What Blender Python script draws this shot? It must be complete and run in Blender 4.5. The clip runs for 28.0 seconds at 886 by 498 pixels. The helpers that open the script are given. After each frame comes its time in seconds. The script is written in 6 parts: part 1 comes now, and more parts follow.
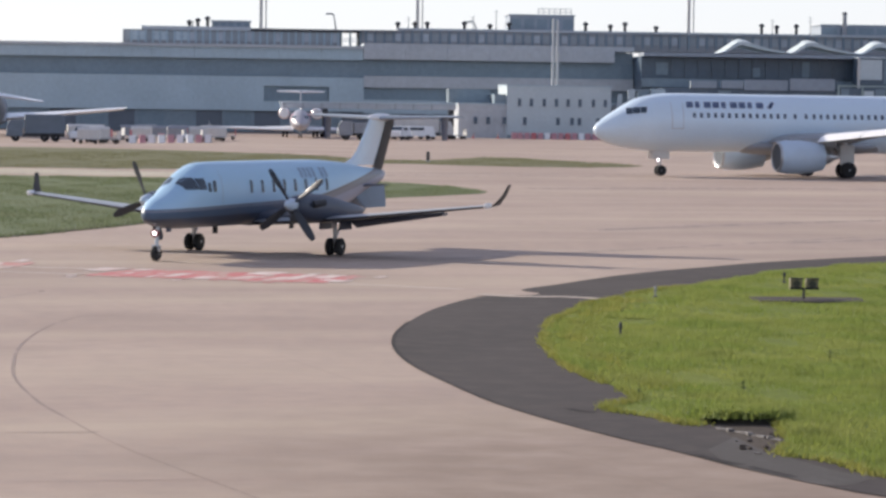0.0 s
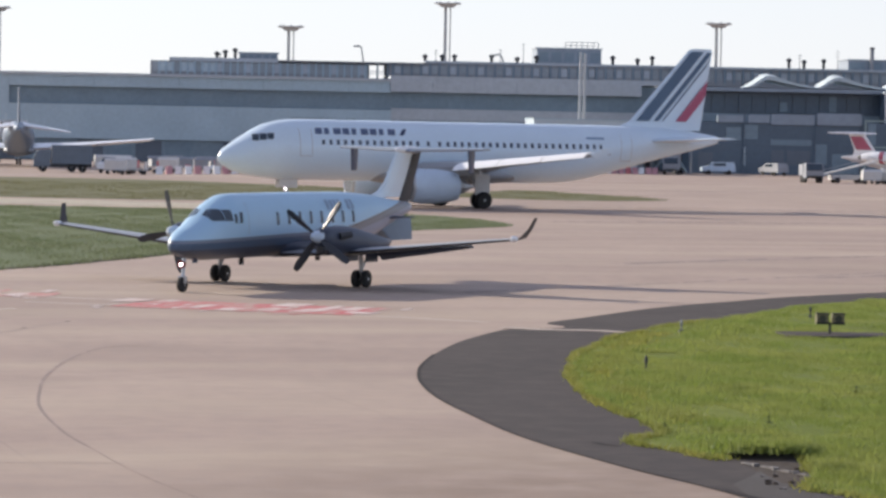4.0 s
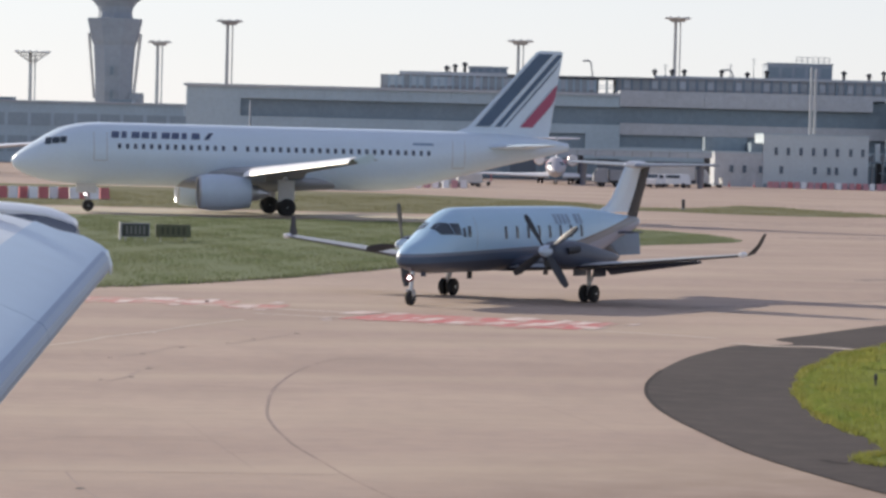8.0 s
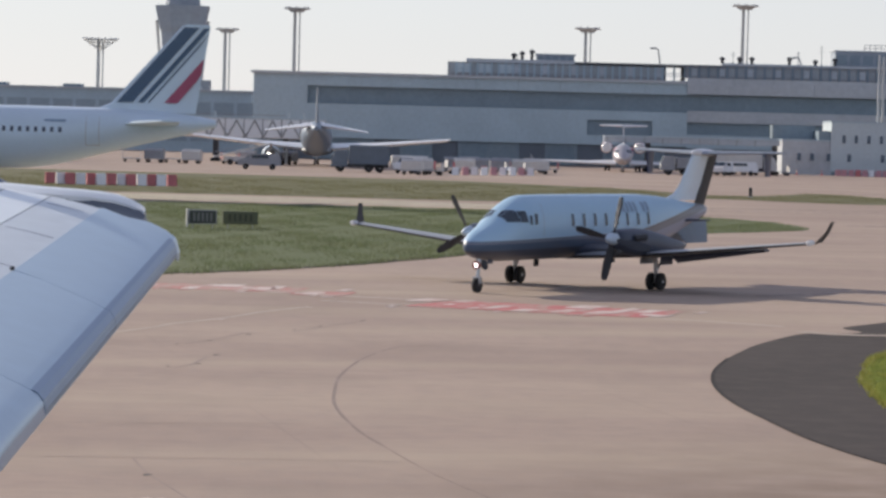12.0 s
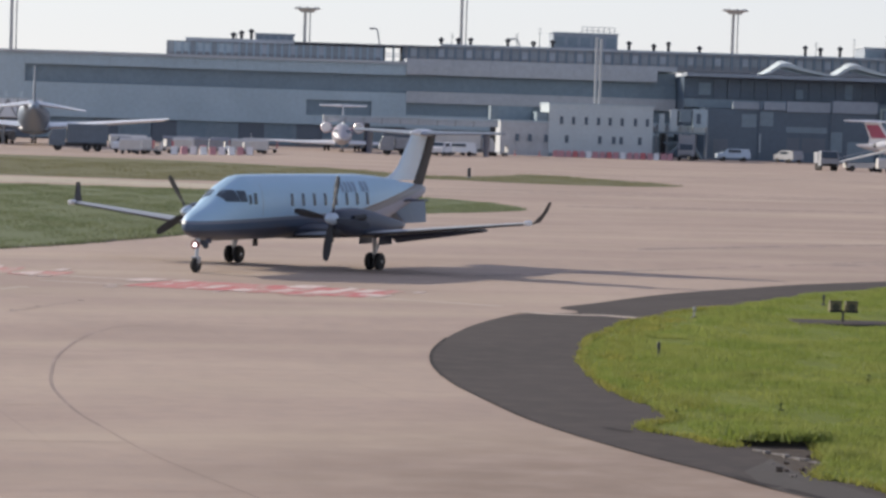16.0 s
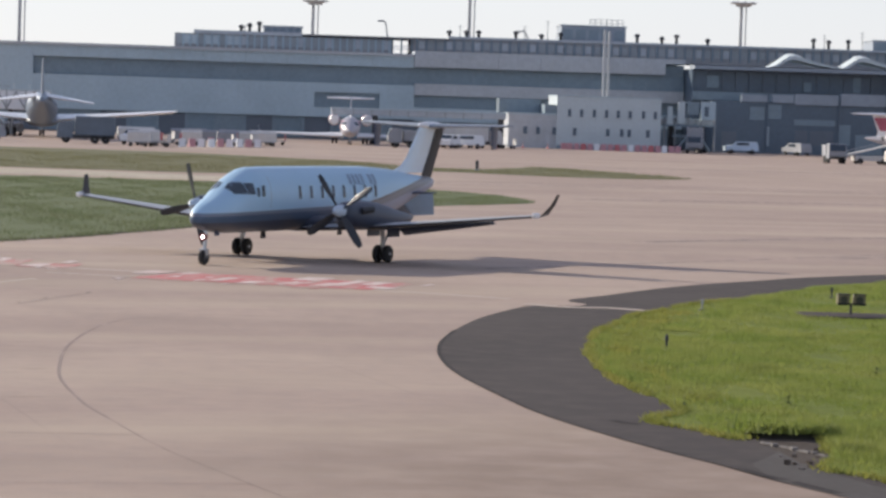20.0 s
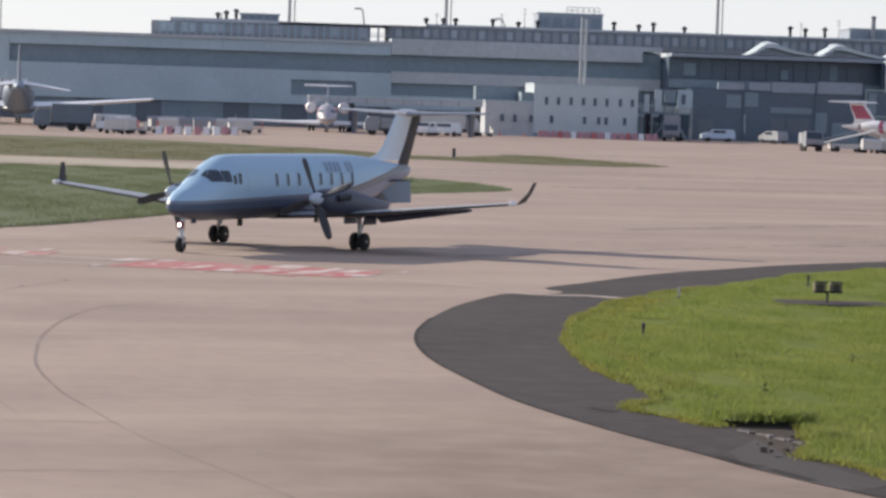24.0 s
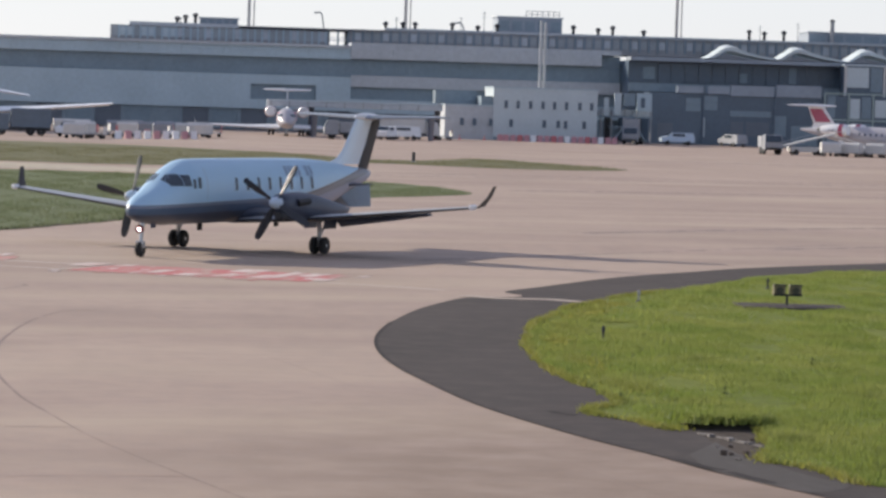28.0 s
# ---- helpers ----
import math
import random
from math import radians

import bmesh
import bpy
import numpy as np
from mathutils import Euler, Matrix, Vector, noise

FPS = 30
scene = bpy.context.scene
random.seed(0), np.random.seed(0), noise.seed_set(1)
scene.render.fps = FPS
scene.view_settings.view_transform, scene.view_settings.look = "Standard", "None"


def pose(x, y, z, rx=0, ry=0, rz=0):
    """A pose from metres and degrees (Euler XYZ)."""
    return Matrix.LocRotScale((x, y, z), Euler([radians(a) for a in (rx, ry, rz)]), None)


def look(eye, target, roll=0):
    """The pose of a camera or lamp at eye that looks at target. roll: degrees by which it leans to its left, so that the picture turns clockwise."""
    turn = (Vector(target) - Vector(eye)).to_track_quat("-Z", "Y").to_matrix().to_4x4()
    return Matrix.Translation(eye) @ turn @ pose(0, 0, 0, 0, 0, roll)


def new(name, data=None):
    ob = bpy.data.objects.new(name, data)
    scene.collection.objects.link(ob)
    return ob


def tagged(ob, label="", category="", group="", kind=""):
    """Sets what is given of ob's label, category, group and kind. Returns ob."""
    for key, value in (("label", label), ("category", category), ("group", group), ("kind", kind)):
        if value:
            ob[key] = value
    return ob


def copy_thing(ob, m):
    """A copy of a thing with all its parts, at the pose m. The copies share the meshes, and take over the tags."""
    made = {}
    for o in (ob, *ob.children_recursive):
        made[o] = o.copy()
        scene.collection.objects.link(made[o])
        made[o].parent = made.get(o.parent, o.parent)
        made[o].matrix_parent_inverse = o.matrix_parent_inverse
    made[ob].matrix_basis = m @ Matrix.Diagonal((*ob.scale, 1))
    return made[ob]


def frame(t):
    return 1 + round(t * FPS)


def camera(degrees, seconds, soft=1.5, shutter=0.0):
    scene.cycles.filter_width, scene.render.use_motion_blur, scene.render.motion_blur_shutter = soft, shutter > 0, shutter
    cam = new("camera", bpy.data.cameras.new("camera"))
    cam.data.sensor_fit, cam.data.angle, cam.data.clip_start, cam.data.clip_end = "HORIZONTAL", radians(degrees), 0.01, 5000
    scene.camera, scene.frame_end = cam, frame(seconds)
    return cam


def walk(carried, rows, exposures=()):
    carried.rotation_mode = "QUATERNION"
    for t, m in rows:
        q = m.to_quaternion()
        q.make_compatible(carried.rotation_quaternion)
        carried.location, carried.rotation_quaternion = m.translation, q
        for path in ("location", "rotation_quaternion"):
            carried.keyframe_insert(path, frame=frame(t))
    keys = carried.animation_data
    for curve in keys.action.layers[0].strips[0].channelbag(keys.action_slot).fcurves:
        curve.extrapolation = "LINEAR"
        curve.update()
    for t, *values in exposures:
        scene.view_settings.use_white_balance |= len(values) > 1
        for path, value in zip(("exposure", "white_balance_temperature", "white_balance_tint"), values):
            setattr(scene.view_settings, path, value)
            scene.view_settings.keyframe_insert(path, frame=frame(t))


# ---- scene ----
cam = camera(15.6, 28.0, soft=2.9)
EYE = 5.04
# seconds, turn to the right, tilt up, lean; the camera stands at the cabin window of a parked airliner
walk(cam, [(t, pose(0, 0, EYE, 90 + up, 0, -right) @ pose(0, 0, 0, 0, 0, lean)) for t, right, up, lean in (
    (0, 4.519, -2.607, 0.821), (0.5, 4.648, -2.689, 0.914), (1, 4.628, -2.678, 0.936), (1.5, 4.639, -2.582, 1.055),
    (2, 4.502, -2.492, 1.072), (2.5, 4.411, -2.376, 1.091), (3, 4.358, -2.231, 1.089), (3.5, 4.228, -2.096, 1.113),
    (5.5, 3.626, -1.986, 1.140), (6, 3.612, -1.957, 1.143), (6.5, 3.542, -1.909, 1.152), (7, 3.045, -1.794, 1.169),
    (7.5, 1.219, -1.846, 1.256), (8, 0.001, -1.870, 1.429), (8.5, -1.429, -1.898, 1.488), (9, -2.158, -1.917, 1.464),
    (9.5, -2.315, -1.814, 1.521), (10, -2.761, -1.749, 1.541), (10.5, -3.134, -1.694, 1.569), (11, -2.982, -1.781, 1.590),
    (11.5, -2.295, -1.880, 1.539), (12, -1.175, -2.122, 1.519), (12.5, 0.163, -2.350, 1.676), (13, 1.404, -2.529, 1.806),
    (13.5, 2.267, -2.647, 1.951), (15.5, 3.644, -2.386, 1.846), (16, 3.810, -2.336, 1.808), (16.5, 3.798, -2.345, 1.803),
    (17, 3.776, -2.363, 1.860), (17.5, 3.701, -2.400, 1.868), (18, 3.638, -2.426, 1.874), (18.5, 3.577, -2.468, 1.919),
    (19, 3.586, -2.477, 1.860), (19.5, 3.641, -2.469, 1.867), (20, 3.674, -2.473, 1.845), (20.5, 3.641, -2.470, 1.889),
    (21, 3.793, -2.444, 1.869), (21.5, 3.869, -2.387, 1.837), (23.5, 4.029, -2.628, 1.865), (24, 4.091, -2.678, 1.876),
    (24.5, 4.229, -2.763, 1.880), (25, 4.350, -2.834, 1.912), (25.5, 4.434, -2.880, 1.911), (26, 4.387, -2.973, 1.854),
    (26.5, 4.334, -2.958, 1.892), (27, 4.405, -2.867, 1.814), (27.5, 4.484, -2.806, 1.834), (28, 4.799, -2.587, 1.784))],
    exposures=[(0.0, 0.4, 5820, 10), (3.5, 0.38, 5820, 10), (8.0, 0.25, 5960, 10), (10.0, 0.18, 6020, 10), (13.0, 0.07, 5900, 10), (17.0, 0.22, 5870, 10), (28.0, 0.26, 5870, 10)])

# ---- light ----
SUN_TO = Vector((-0.73, 0.68, 0)).normalized()
SUN_ELEVATION = radians(21)
world = bpy.data.worlds.new("sky")
scene.world = world
world.use_nodes = True
wn, wl = world.node_tree.nodes, world.node_tree.links
sky = wn.new("ShaderNodeTexSky")
sky.sky_type = "NISHITA"
sky.sun_disc = False
sky.sun_elevation = SUN_ELEVATION
sky.sun_rotation = math.atan2(SUN_TO.x, SUN_TO.y)
sky.air_density, sky.dust_density, sky.ozone_density = 1.0, 0.25, 2.5
pale = wn.new("ShaderNodeHueSaturation")            # thin high cloud whitens the sky
pale.inputs["Saturation"].default_value = 0.62
wl.new(sky.outputs[0], pale.inputs["Color"])
veil = wn.new("ShaderNodeMix")                      # even milky veil over the whole sky
veil.data_type = "RGBA"
veil.inputs[7].default_value = (2.75, 2.38, 2.75, 1)
wl.new(pale.outputs[0], veil.inputs[6])
veil.inputs[0].default_value = 0.42
aim = wn.new("ShaderNodeSeparateXYZ")
wl.new(wn.new("ShaderNodeTexCoord").outputs["Generated"], aim.inputs[0])
low = wn.new("ShaderNodeMapRange")                  # haze whitens the sky towards the horizon
low.interpolation_type = "SMOOTHSTEP"
for k, v in enumerate((0.0, 0.22, 0.62, 0.0)):
    low.inputs[k + 1].default_value = v
wl.new(aim.outputs[2], low.inputs[0])
haze = wn.new("ShaderNodeMix")
haze.data_type = "RGBA"
haze.inputs[7].default_value = (5.75, 5.36, 4.95, 1)
wl.new(low.outputs[0], haze.inputs[0])
wl.new(veil.outputs[2], haze.inputs[6])
wl.new(haze.outputs[2], wn["Background"].inputs[0])
wn["Background"].inputs[1].default_value = 0.14
sun_data = bpy.data.lights.new("sun", "SUN")
sun_data.energy, sun_data.angle, sun_data.color = 4.9, radians(0.6), (1.0, 0.84, 0.64)
sun = new("sun", sun_data)
sun.matrix_world = look((0, 0, 60), Vector((0, 0, 60)) - (SUN_TO * math.cos(SUN_ELEVATION) + Vector((0, 0, math.sin(SUN_ELEVATION)))))


# ---- materials ----
def material(name, colour, rough=0.6, metal=0.0, vary=0.12, scale=1.0, stain=0.0, bump=0.0, coat=0.0):
    """A paint, metal or stone with grain and stains at two sizes (scale: grains per metre)."""
    m = bpy.data.materials.new(name)
    m.use_nodes = True
    n, l = m.node_tree.nodes, m.node_tree.links
    b = n["Principled BSDF"]
    b.inputs["Roughness"].default_value, b.inputs["Metallic"].default_value = rough, metal
    b.inputs["Coat Weight"].default_value = coat
    co = n.new("ShaderNodeTexCoord")
    fine, broad = n.new("ShaderNodeTexNoise"), n.new("ShaderNodeTexNoise")
    for tex, s in ((fine, 6 * scale), (broad, 0.5 * scale)):
        tex.inputs["Scale"].default_value, tex.inputs["Detail"].default_value = s, 5
        l.new(co.outputs["Object"], tex.inputs["Vector"])
    add = n.new("ShaderNodeMath")
    add.operation = "ADD"
    l.new(fine.outputs[0], add.inputs[0]), l.new(broad.outputs[0], add.inputs[1])
    ramp = n.new("ShaderNodeMapRange")
    ramp.inputs[1].default_value, ramp.inputs[2].default_value = 0.6, 1.4
    ramp.inputs[3].default_value, ramp.inputs[4].default_value = 1 - vary - stain, 1 + vary
    l.new(add.outputs[0], ramp.inputs[0])
    mix = n.new("ShaderNodeVectorMath")
    mix.operation = "SCALE"
    mix.inputs[0].default_value = colour[:3]
    l.new(ramp.outputs[0], mix.inputs["Scale"])
    l.new(mix.outputs[0], b.inputs["Base Color"])
    if bump:
        bm_ = n.new("ShaderNodeBump")
        bm_.inputs["Strength"].default_value, bm_.inputs["Distance"].default_value = bump, 0.02
        l.new(fine.outputs[0], bm_.inputs["Height"]), l.new(bm_.outputs[0], b.inputs["Normal"])
    return m


def glow(name, colour, strength):
    m = bpy.data.materials.new(name)
    m.use_nodes = True
    b = m.node_tree.nodes["Principled BSDF"]
    b.inputs["Base Color"].default_value = (*colour, 1)
    b.inputs["Emission Color"].default_value, b.inputs["Emission Strength"].default_value = (*colour, 1), strength
    return m


def chain(n, l, operation, a, b):
    """One arithmetic node; a and b are sockets or numbers."""
    node = n.new("ShaderNodeMath")
    node.operation = operation
    for k, v in enumerate((a, b)):
        if isinstance(v, (int, float)):
            node.inputs[k].default_value = v
        else:
            l.new(v, node.inputs[k])
    return node.outputs[0]


def blend(n, l, mask, a, b):
    """Mixes two colours (sockets or tuples) by a mask."""
    node = n.new("ShaderNodeMix")
    node.data_type = "RGBA"
    for k, v in ((6, a), (7, b)):
        if isinstance(v, tuple):
            node.inputs[k].default_value = (*v, 1)
        else:
            l.new(v, node.inputs[k])
    l.new(mask, node.inputs[0])
    return node.outputs[2]


def noise_of(n, l, vector, scale, detail=4.0, rough=0.55):
    tex = n.new("ShaderNodeTexNoise")
    tex.inputs["Scale"].default_value, tex.inputs["Detail"].default_value, tex.inputs["Roughness"].default_value = scale, detail, rough
    l.new(vector, tex.inputs["Vector"])
    return tex.outputs[0]


def spread(n, l, value, lo, hi, a, b):
    node = n.new("ShaderNodeMapRange")
    l.new(value, node.inputs[0])
    for k, v in enumerate((lo, hi, a, b)):
        node.inputs[k + 1].default_value = v
    return node.outputs[0]


def concrete_ground():
    """Pinkish airfield concrete: broad stains, aggregate, streaks of rubber and pale slab joints."""
    m = bpy.data.materials.new("apron_concrete")
    m.use_nodes = True
    n, l = m.node_tree.nodes, m.node_tree.links
    b = n["Principled BSDF"]
    co = n.new("ShaderNodeTexCoord").outputs["Object"]
    turn = n.new("ShaderNodeMapping")
    turn.inputs["Rotation"].default_value[2] = radians(-12)
    l.new(co, turn.inputs[0])
    col = blend(n, l, spread(n, l, noise_of(n, l, co, 0.06, 6), 0.35, 0.65, 0, 1), (0.35, 0.262, 0.21), (0.445, 0.34, 0.274))
    col = blend(n, l, spread(n, l, noise_of(n, l, co, 1.7, 5), 0.4, 0.75, 0, 0.35), col, (0.23, 0.193, 0.175))
    col = blend(n, l, spread(n, l, noise_of(n, l, co, 14, 3), 0.35, 0.7, 0, 0.3), col, (0.41, 0.345, 0.305))
    col = blend(n, l, spread(n, l, noise_of(n, l, co, 0.21, 4, 0.6), 0.5, 0.72, 0, 0.36), col, (0.255, 0.2, 0.165))
    stretch = n.new("ShaderNodeMapping")
    stretch.inputs["Scale"].default_value = (0.03, 0.55, 1)
    l.new(turn.outputs[0], stretch.inputs[0])
    col = blend(n, l, spread(n, l, noise_of(n, l, stretch.outputs[0], 1.0, 3), 0.58, 0.8, 0, 0.22), col, (0.19, 0.155, 0.135))
    drawn = n.new("ShaderNodeMapping")
    drawn.inputs["Scale"].default_value = (0.02, 0.16, 1)
    l.new(turn.outputs[0], drawn.inputs[0])
    col = blend(n, l, spread(n, l, noise_of(n, l, drawn.outputs[0], 1.0, 4), 0.46, 0.7, 0, 0.5), col, (0.52, 0.425, 0.325))
    spot = n.new("ShaderNodeMapping")        # soil washed out from the lawn's edge
    spot.inputs["Location"].default_value = (-0.82, -3.25, 0)
    spot.inputs["Scale"].default_value = (0.14, 0.076, 1)
    l.new(co, spot.inputs[0])
    far_off = n.new("ShaderNodeVectorMath")
    far_off.operation = "LENGTH"
    l.new(spot.outputs[0], far_off.inputs[0])
    wash = chain(n, l, "MULTIPLY", spread(n, l, far_off.outputs["Value"], 0.35, 1.1, 0.6, 0.0), spread(n, l, noise_of(n, l, co, 0.7, 5), 0.25, 0.6, 0.35, 1.0))
    col = blend(n, l, wash, col, (0.185, 0.135, 0.1))
    brick = n.new("ShaderNodeTexBrick")
    brick.offset = 0.0
    brick.inputs["Scale"].default_value, brick.inputs["Mortar Size"].default_value = 1.0, 0.035
    brick.inputs["Mortar Smooth"].default_value = 0.6
    brick.inputs["Brick Width"].default_value, brick.inputs["Row Height"].default_value = 7.5, 5.0
    l.new(turn.outputs[0], brick.inputs["Vector"])
    joint = chain(n, l, "MULTIPLY", brick.outputs["Fac"], spread(n, l, noise_of(n, l, co, 0.13, 2), 0.45, 0.65, 0.0, 0.14))
    col = blend(n, l, joint, col, (0.15, 0.125, 0.115))
    l.new(col, b.inputs["Base Color"])
    b.inputs["Roughness"].default_value, b.inputs["Specular IOR Level"].default_value = 0.72, 0.16
    return m


def ground_cover(name, a, b_, c, scale=1.0):
    """Turf or asphalt seen from far: three tones mixed by noise at three sizes."""
    m = bpy.data.materials.new(name)
    m.use_nodes = True
    n, l = m.node_tree.nodes, m.node_tree.links
    co = n.new("ShaderNodeTexCoord").outputs["Object"]
    col = blend(n, l, spread(n, l, noise_of(n, l, co, 0.12 * scale, 5), 0.35, 0.65, 0, 1), a, b_)
    col = blend(n, l, spread(n, l, noise_of(n, l, co, 1.3 * scale, 6, 0.65), 0.45, 0.7, 0, 0.8), col, c)
    col = blend(n, l, spread(n, l, noise_of(n, l, co, 11 * scale, 3), 0.4, 0.7, 0, 0.4), col, a)
    l.new(col, n["Principled BSDF"].inputs["Base Color"])
    n["Principled BSDF"].inputs["Roughness"].default_value, n["Principled BSDF"].inputs["Specular IOR Level"].default_value = 0.9, 0.1
    return m


CONCRETE = concrete_ground()
ASPHALT = ground_cover("shoulder_asphalt", (0.084, 0.073, 0.07), (0.062, 0.055, 0.054), (0.102, 0.088, 0.08))
LAWN = ground_cover("bright_turf", (0.14, 0.175, 0.034), (0.185, 0.21, 0.044), (0.105, 0.13, 0.025))
MEADOW = ground_cover("dull_turf", (0.128, 0.155, 0.08), (0.158, 0.182, 0.098), (0.105, 0.125, 0.066))
DRY_MEADOW = ground_cover("dry_turf", (0.15, 0.15, 0.084), (0.182, 0.176, 0.102), (0.122, 0.12, 0.07))
EARTH = ground_cover("shade_dark_earth", (0.05, 0.045, 0.035), (0.03, 0.03, 0.026), (0.07, 0.06, 0.045), 3)
WHITE = material("white_paint", (0.8, 0.81, 0.83), 0.32, 0, 0.03, 1.0, 0.03, 0, 0.3)
OFFWHITE = material("weathered_white", (0.62, 0.61, 0.59), 0.6, 0, 0.06, 0.8, 0.1)
NAVY = material("navy_paint", (0.015, 0.028, 0.085), 0.3, 0, 0.1)
TAIL_NAVY = material("tail_navy_paint", (0.07, 0.12, 0.2), 0.35, 0, 0.1)
TAIL_RED = material("tail_red_paint", (0.38, 0.085, 0.155), 0.4, 0, 0.08)
ORANGE = material("orange_plastic", (0.5, 0.15, 0.16), 0.5, 0, 0.15, 2)
PINK_PLASTIC = material("faded_pink_plastic", (0.5, 0.26, 0.29), 0.55, 0, 0.15, 2)
BLUE = material("deep_blue_paint", (0.032, 0.058, 0.155), 0.35, 0, 0.08)
BROWN = material("dark_brown_paint", (0.05, 0.045, 0.046), 0.65, 0, 0.1)
BLACK = material("black_rubber", (0.018, 0.018, 0.019), 0.8, 0, 0.2, 4)
DARK = material("dark_metal", (0.05, 0.052, 0.058), 0.45, 0.4, 0.15, 3)
STEEL = material("brushed_steel", (0.45, 0.46, 0.48), 0.35, 0.8, 0.1, 3)
GALV = material("galvanised_steel", (0.33, 0.34, 0.35), 0.55, 0.3, 0.12, 2)
GLASS = material("dark_glass", (0.045, 0.065, 0.09), 0.25, 0, 0.1)
# far glass and cladding: distance haze is put into paler base colours
PANE = material("building_glass", (0.195, 0.26, 0.31), 0.45, 0, 0.15, 0.3)
WALL = material("grey_cladding", (0.425, 0.525, 0.585), 0.7, 0, 0.08, 0.3, 0.06)
WALL_PALE = material("pale_concrete", (0.48, 0.51, 0.54), 0.75, 0, 0.08, 0.3, 0.08)
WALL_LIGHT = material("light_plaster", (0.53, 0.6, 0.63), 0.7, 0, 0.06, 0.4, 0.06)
COWL = material("cool_cowl_paint", (0.5, 0.6, 0.72), 0.35, 0, 0.05, 1.5, 0.05)
JET_WHITE = material("cool_white_paint", (0.62, 0.735, 0.845), 0.3, 0, 0.03, 1.0, 0.03, 0, 0.3)
HALL_DARK = material("hall_glass_slate", (0.09, 0.128, 0.175), 0.35, 0, 0.15, 0.3)
UPPER = material("weathered_upper_wall", (0.34, 0.345, 0.355), 0.75, 0, 0.1, 0.4, 0.1)
# parked hulls: their shade and haze put into a dark grey base colour
PARKED_GREY = material("shade_greyed_paint", (0.17, 0.225, 0.3), 0.4, 0, 0.06, 0.8, 0.05)
UPPER_PANE = material("pale_upper_glass", (0.34, 0.365, 0.385), 0.5, 0, 0.15, 0.5)
# mast and bowl steel paled in colour for haze and bright sky behind
MAST = material("pale_mast_steel", (0.44, 0.45, 0.46), 0.55, 0.1, 0.1, 1)
BOWL_STEEL = material("haze_paled_steel", (0.72, 0.72, 0.7), 0.55, 0.0, 0.08, 1)
WALL_DARK = material("dark_cladding", (0.22, 0.28, 0.325), 0.5, 0.1, 0.15, 0.3)
ROOF = material("roofing_felt", (0.25, 0.25, 0.26), 0.85, 0, 0.12, 0.4)
TOWER_MAT = material("tower_concrete", (0.31, 0.355, 0.41), 0.75, 0, 0.08, 0.2, 0.08)


def worn_paint(name, colour, bare, worn):
    """Road paint flaking off down to the concrete."""
    m = bpy.data.materials.new(name)
    m.use_nodes = True
    n, l = m.node_tree.nodes, m.node_tree.links
    co = n.new("ShaderNodeTexCoord").outputs["Object"]
    col = blend(n, l, spread(n, l, noise_of(n, l, co, 2.2, 3), 0.3, 0.7, 0, 0.5), colour, tuple(0.75 * v for v in colour))
    drawn = n.new("ShaderNodeMapping")
    drawn.inputs["Scale"].default_value = (1, 0.3, 1)
    l.new(co, drawn.inputs[0])
    flake = chain(n, l, "MAXIMUM", spread(n, l, noise_of(n, l, drawn.outputs[0], 1.5, 6, 0.7), worn, worn + 0.12, 0, 1), spread(n, l, noise_of(n, l, co, 9, 3), 0.5, 0.7, 0, 0.8))
    l.new(blend(n, l, flake, col, bare), n["Principled BSDF"].inputs["Base Color"])
    n["Principled BSDF"].inputs["Roughness"].default_value = 0.8
    return m


PAINT_RED = worn_paint("worn_red_marking", (0.5, 0.125, 0.13), (0.42, 0.28, 0.24), 0.47)
PAINT_FADED = worn_paint("faded_red_marking", (0.5, 0.2, 0.18), (0.43, 0.31, 0.26), 0.44)
PAINT_WHITE = worn_paint("worn_white_marking", (0.68, 0.6, 0.56), (0.46, 0.28, 0.24), 0.5)
PAINT_CREAM = material("pale_marking", (0.5, 0.42, 0.35), 0.75, 0, 0.2, 1.2, 0.1)
PALE_STRIP = ground_cover("sandy_concrete", (0.46, 0.42, 0.32), (0.52, 0.475, 0.37), (0.4, 0.355, 0.285), 0.6)
TAR = material("tar_seam", (0.28, 0.215, 0.185), 0.7, 0, 0.3, 1.0)
WORN_TAR = worn_paint("broken_tar_seam", (0.235, 0.18, 0.155), (0.38, 0.285, 0.24), 0.5)
RUBBER = worn_paint("rubber_streak", (0.2, 0.165, 0.15), (0.4, 0.3, 0.25), 0.47)
DARK_TAR = ground_cover("dark_tar_joint", (0.04, 0.036, 0.036), (0.03, 0.028, 0.028), (0.06, 0.052, 0.05), 3)
SOIL_WASH = worn_paint("washed_soil", (0.046, 0.036, 0.029), (0.06, 0.05, 0.044), 0.52)
SPALL = material("spalled_concrete", (0.14, 0.12, 0.11), 0.9, 0, 0.2, 4)
LAMP_ON = glow("landing_lamp", (1.0, 0.82, 0.78), 5)


# ---- building blocks ----
def bm_mesh(name, bm, mats, smooth=False):
    me = bpy.data.meshes.new(name)
    if smooth:
        for f in bm.faces:
            f.smooth = True
    bmesh.ops.recalc_face_normals(bm, faces=bm.faces)
    if smooth:
        for e in bm.edges:                  # keep true corners crisp
            if len(e.link_faces) == 2 and e.calc_face_angle(0) > 0.75:
                e.smooth = False
    bm.to_mesh(me)
    bm.free()
    for m in mats if isinstance(mats, (list, tuple)) else (mats,):
        me.materials.append(m)
    return me


def part(name, bm, mats, parent=None, label="", smooth=False, at=None):
    ob = new(name, bm_mesh(name, bm, mats, smooth))
    if parent:
        ob.parent = parent
    if at is not None:
        ob.matrix_basis = at
    if label:
        tagged(ob, label)
    return ob


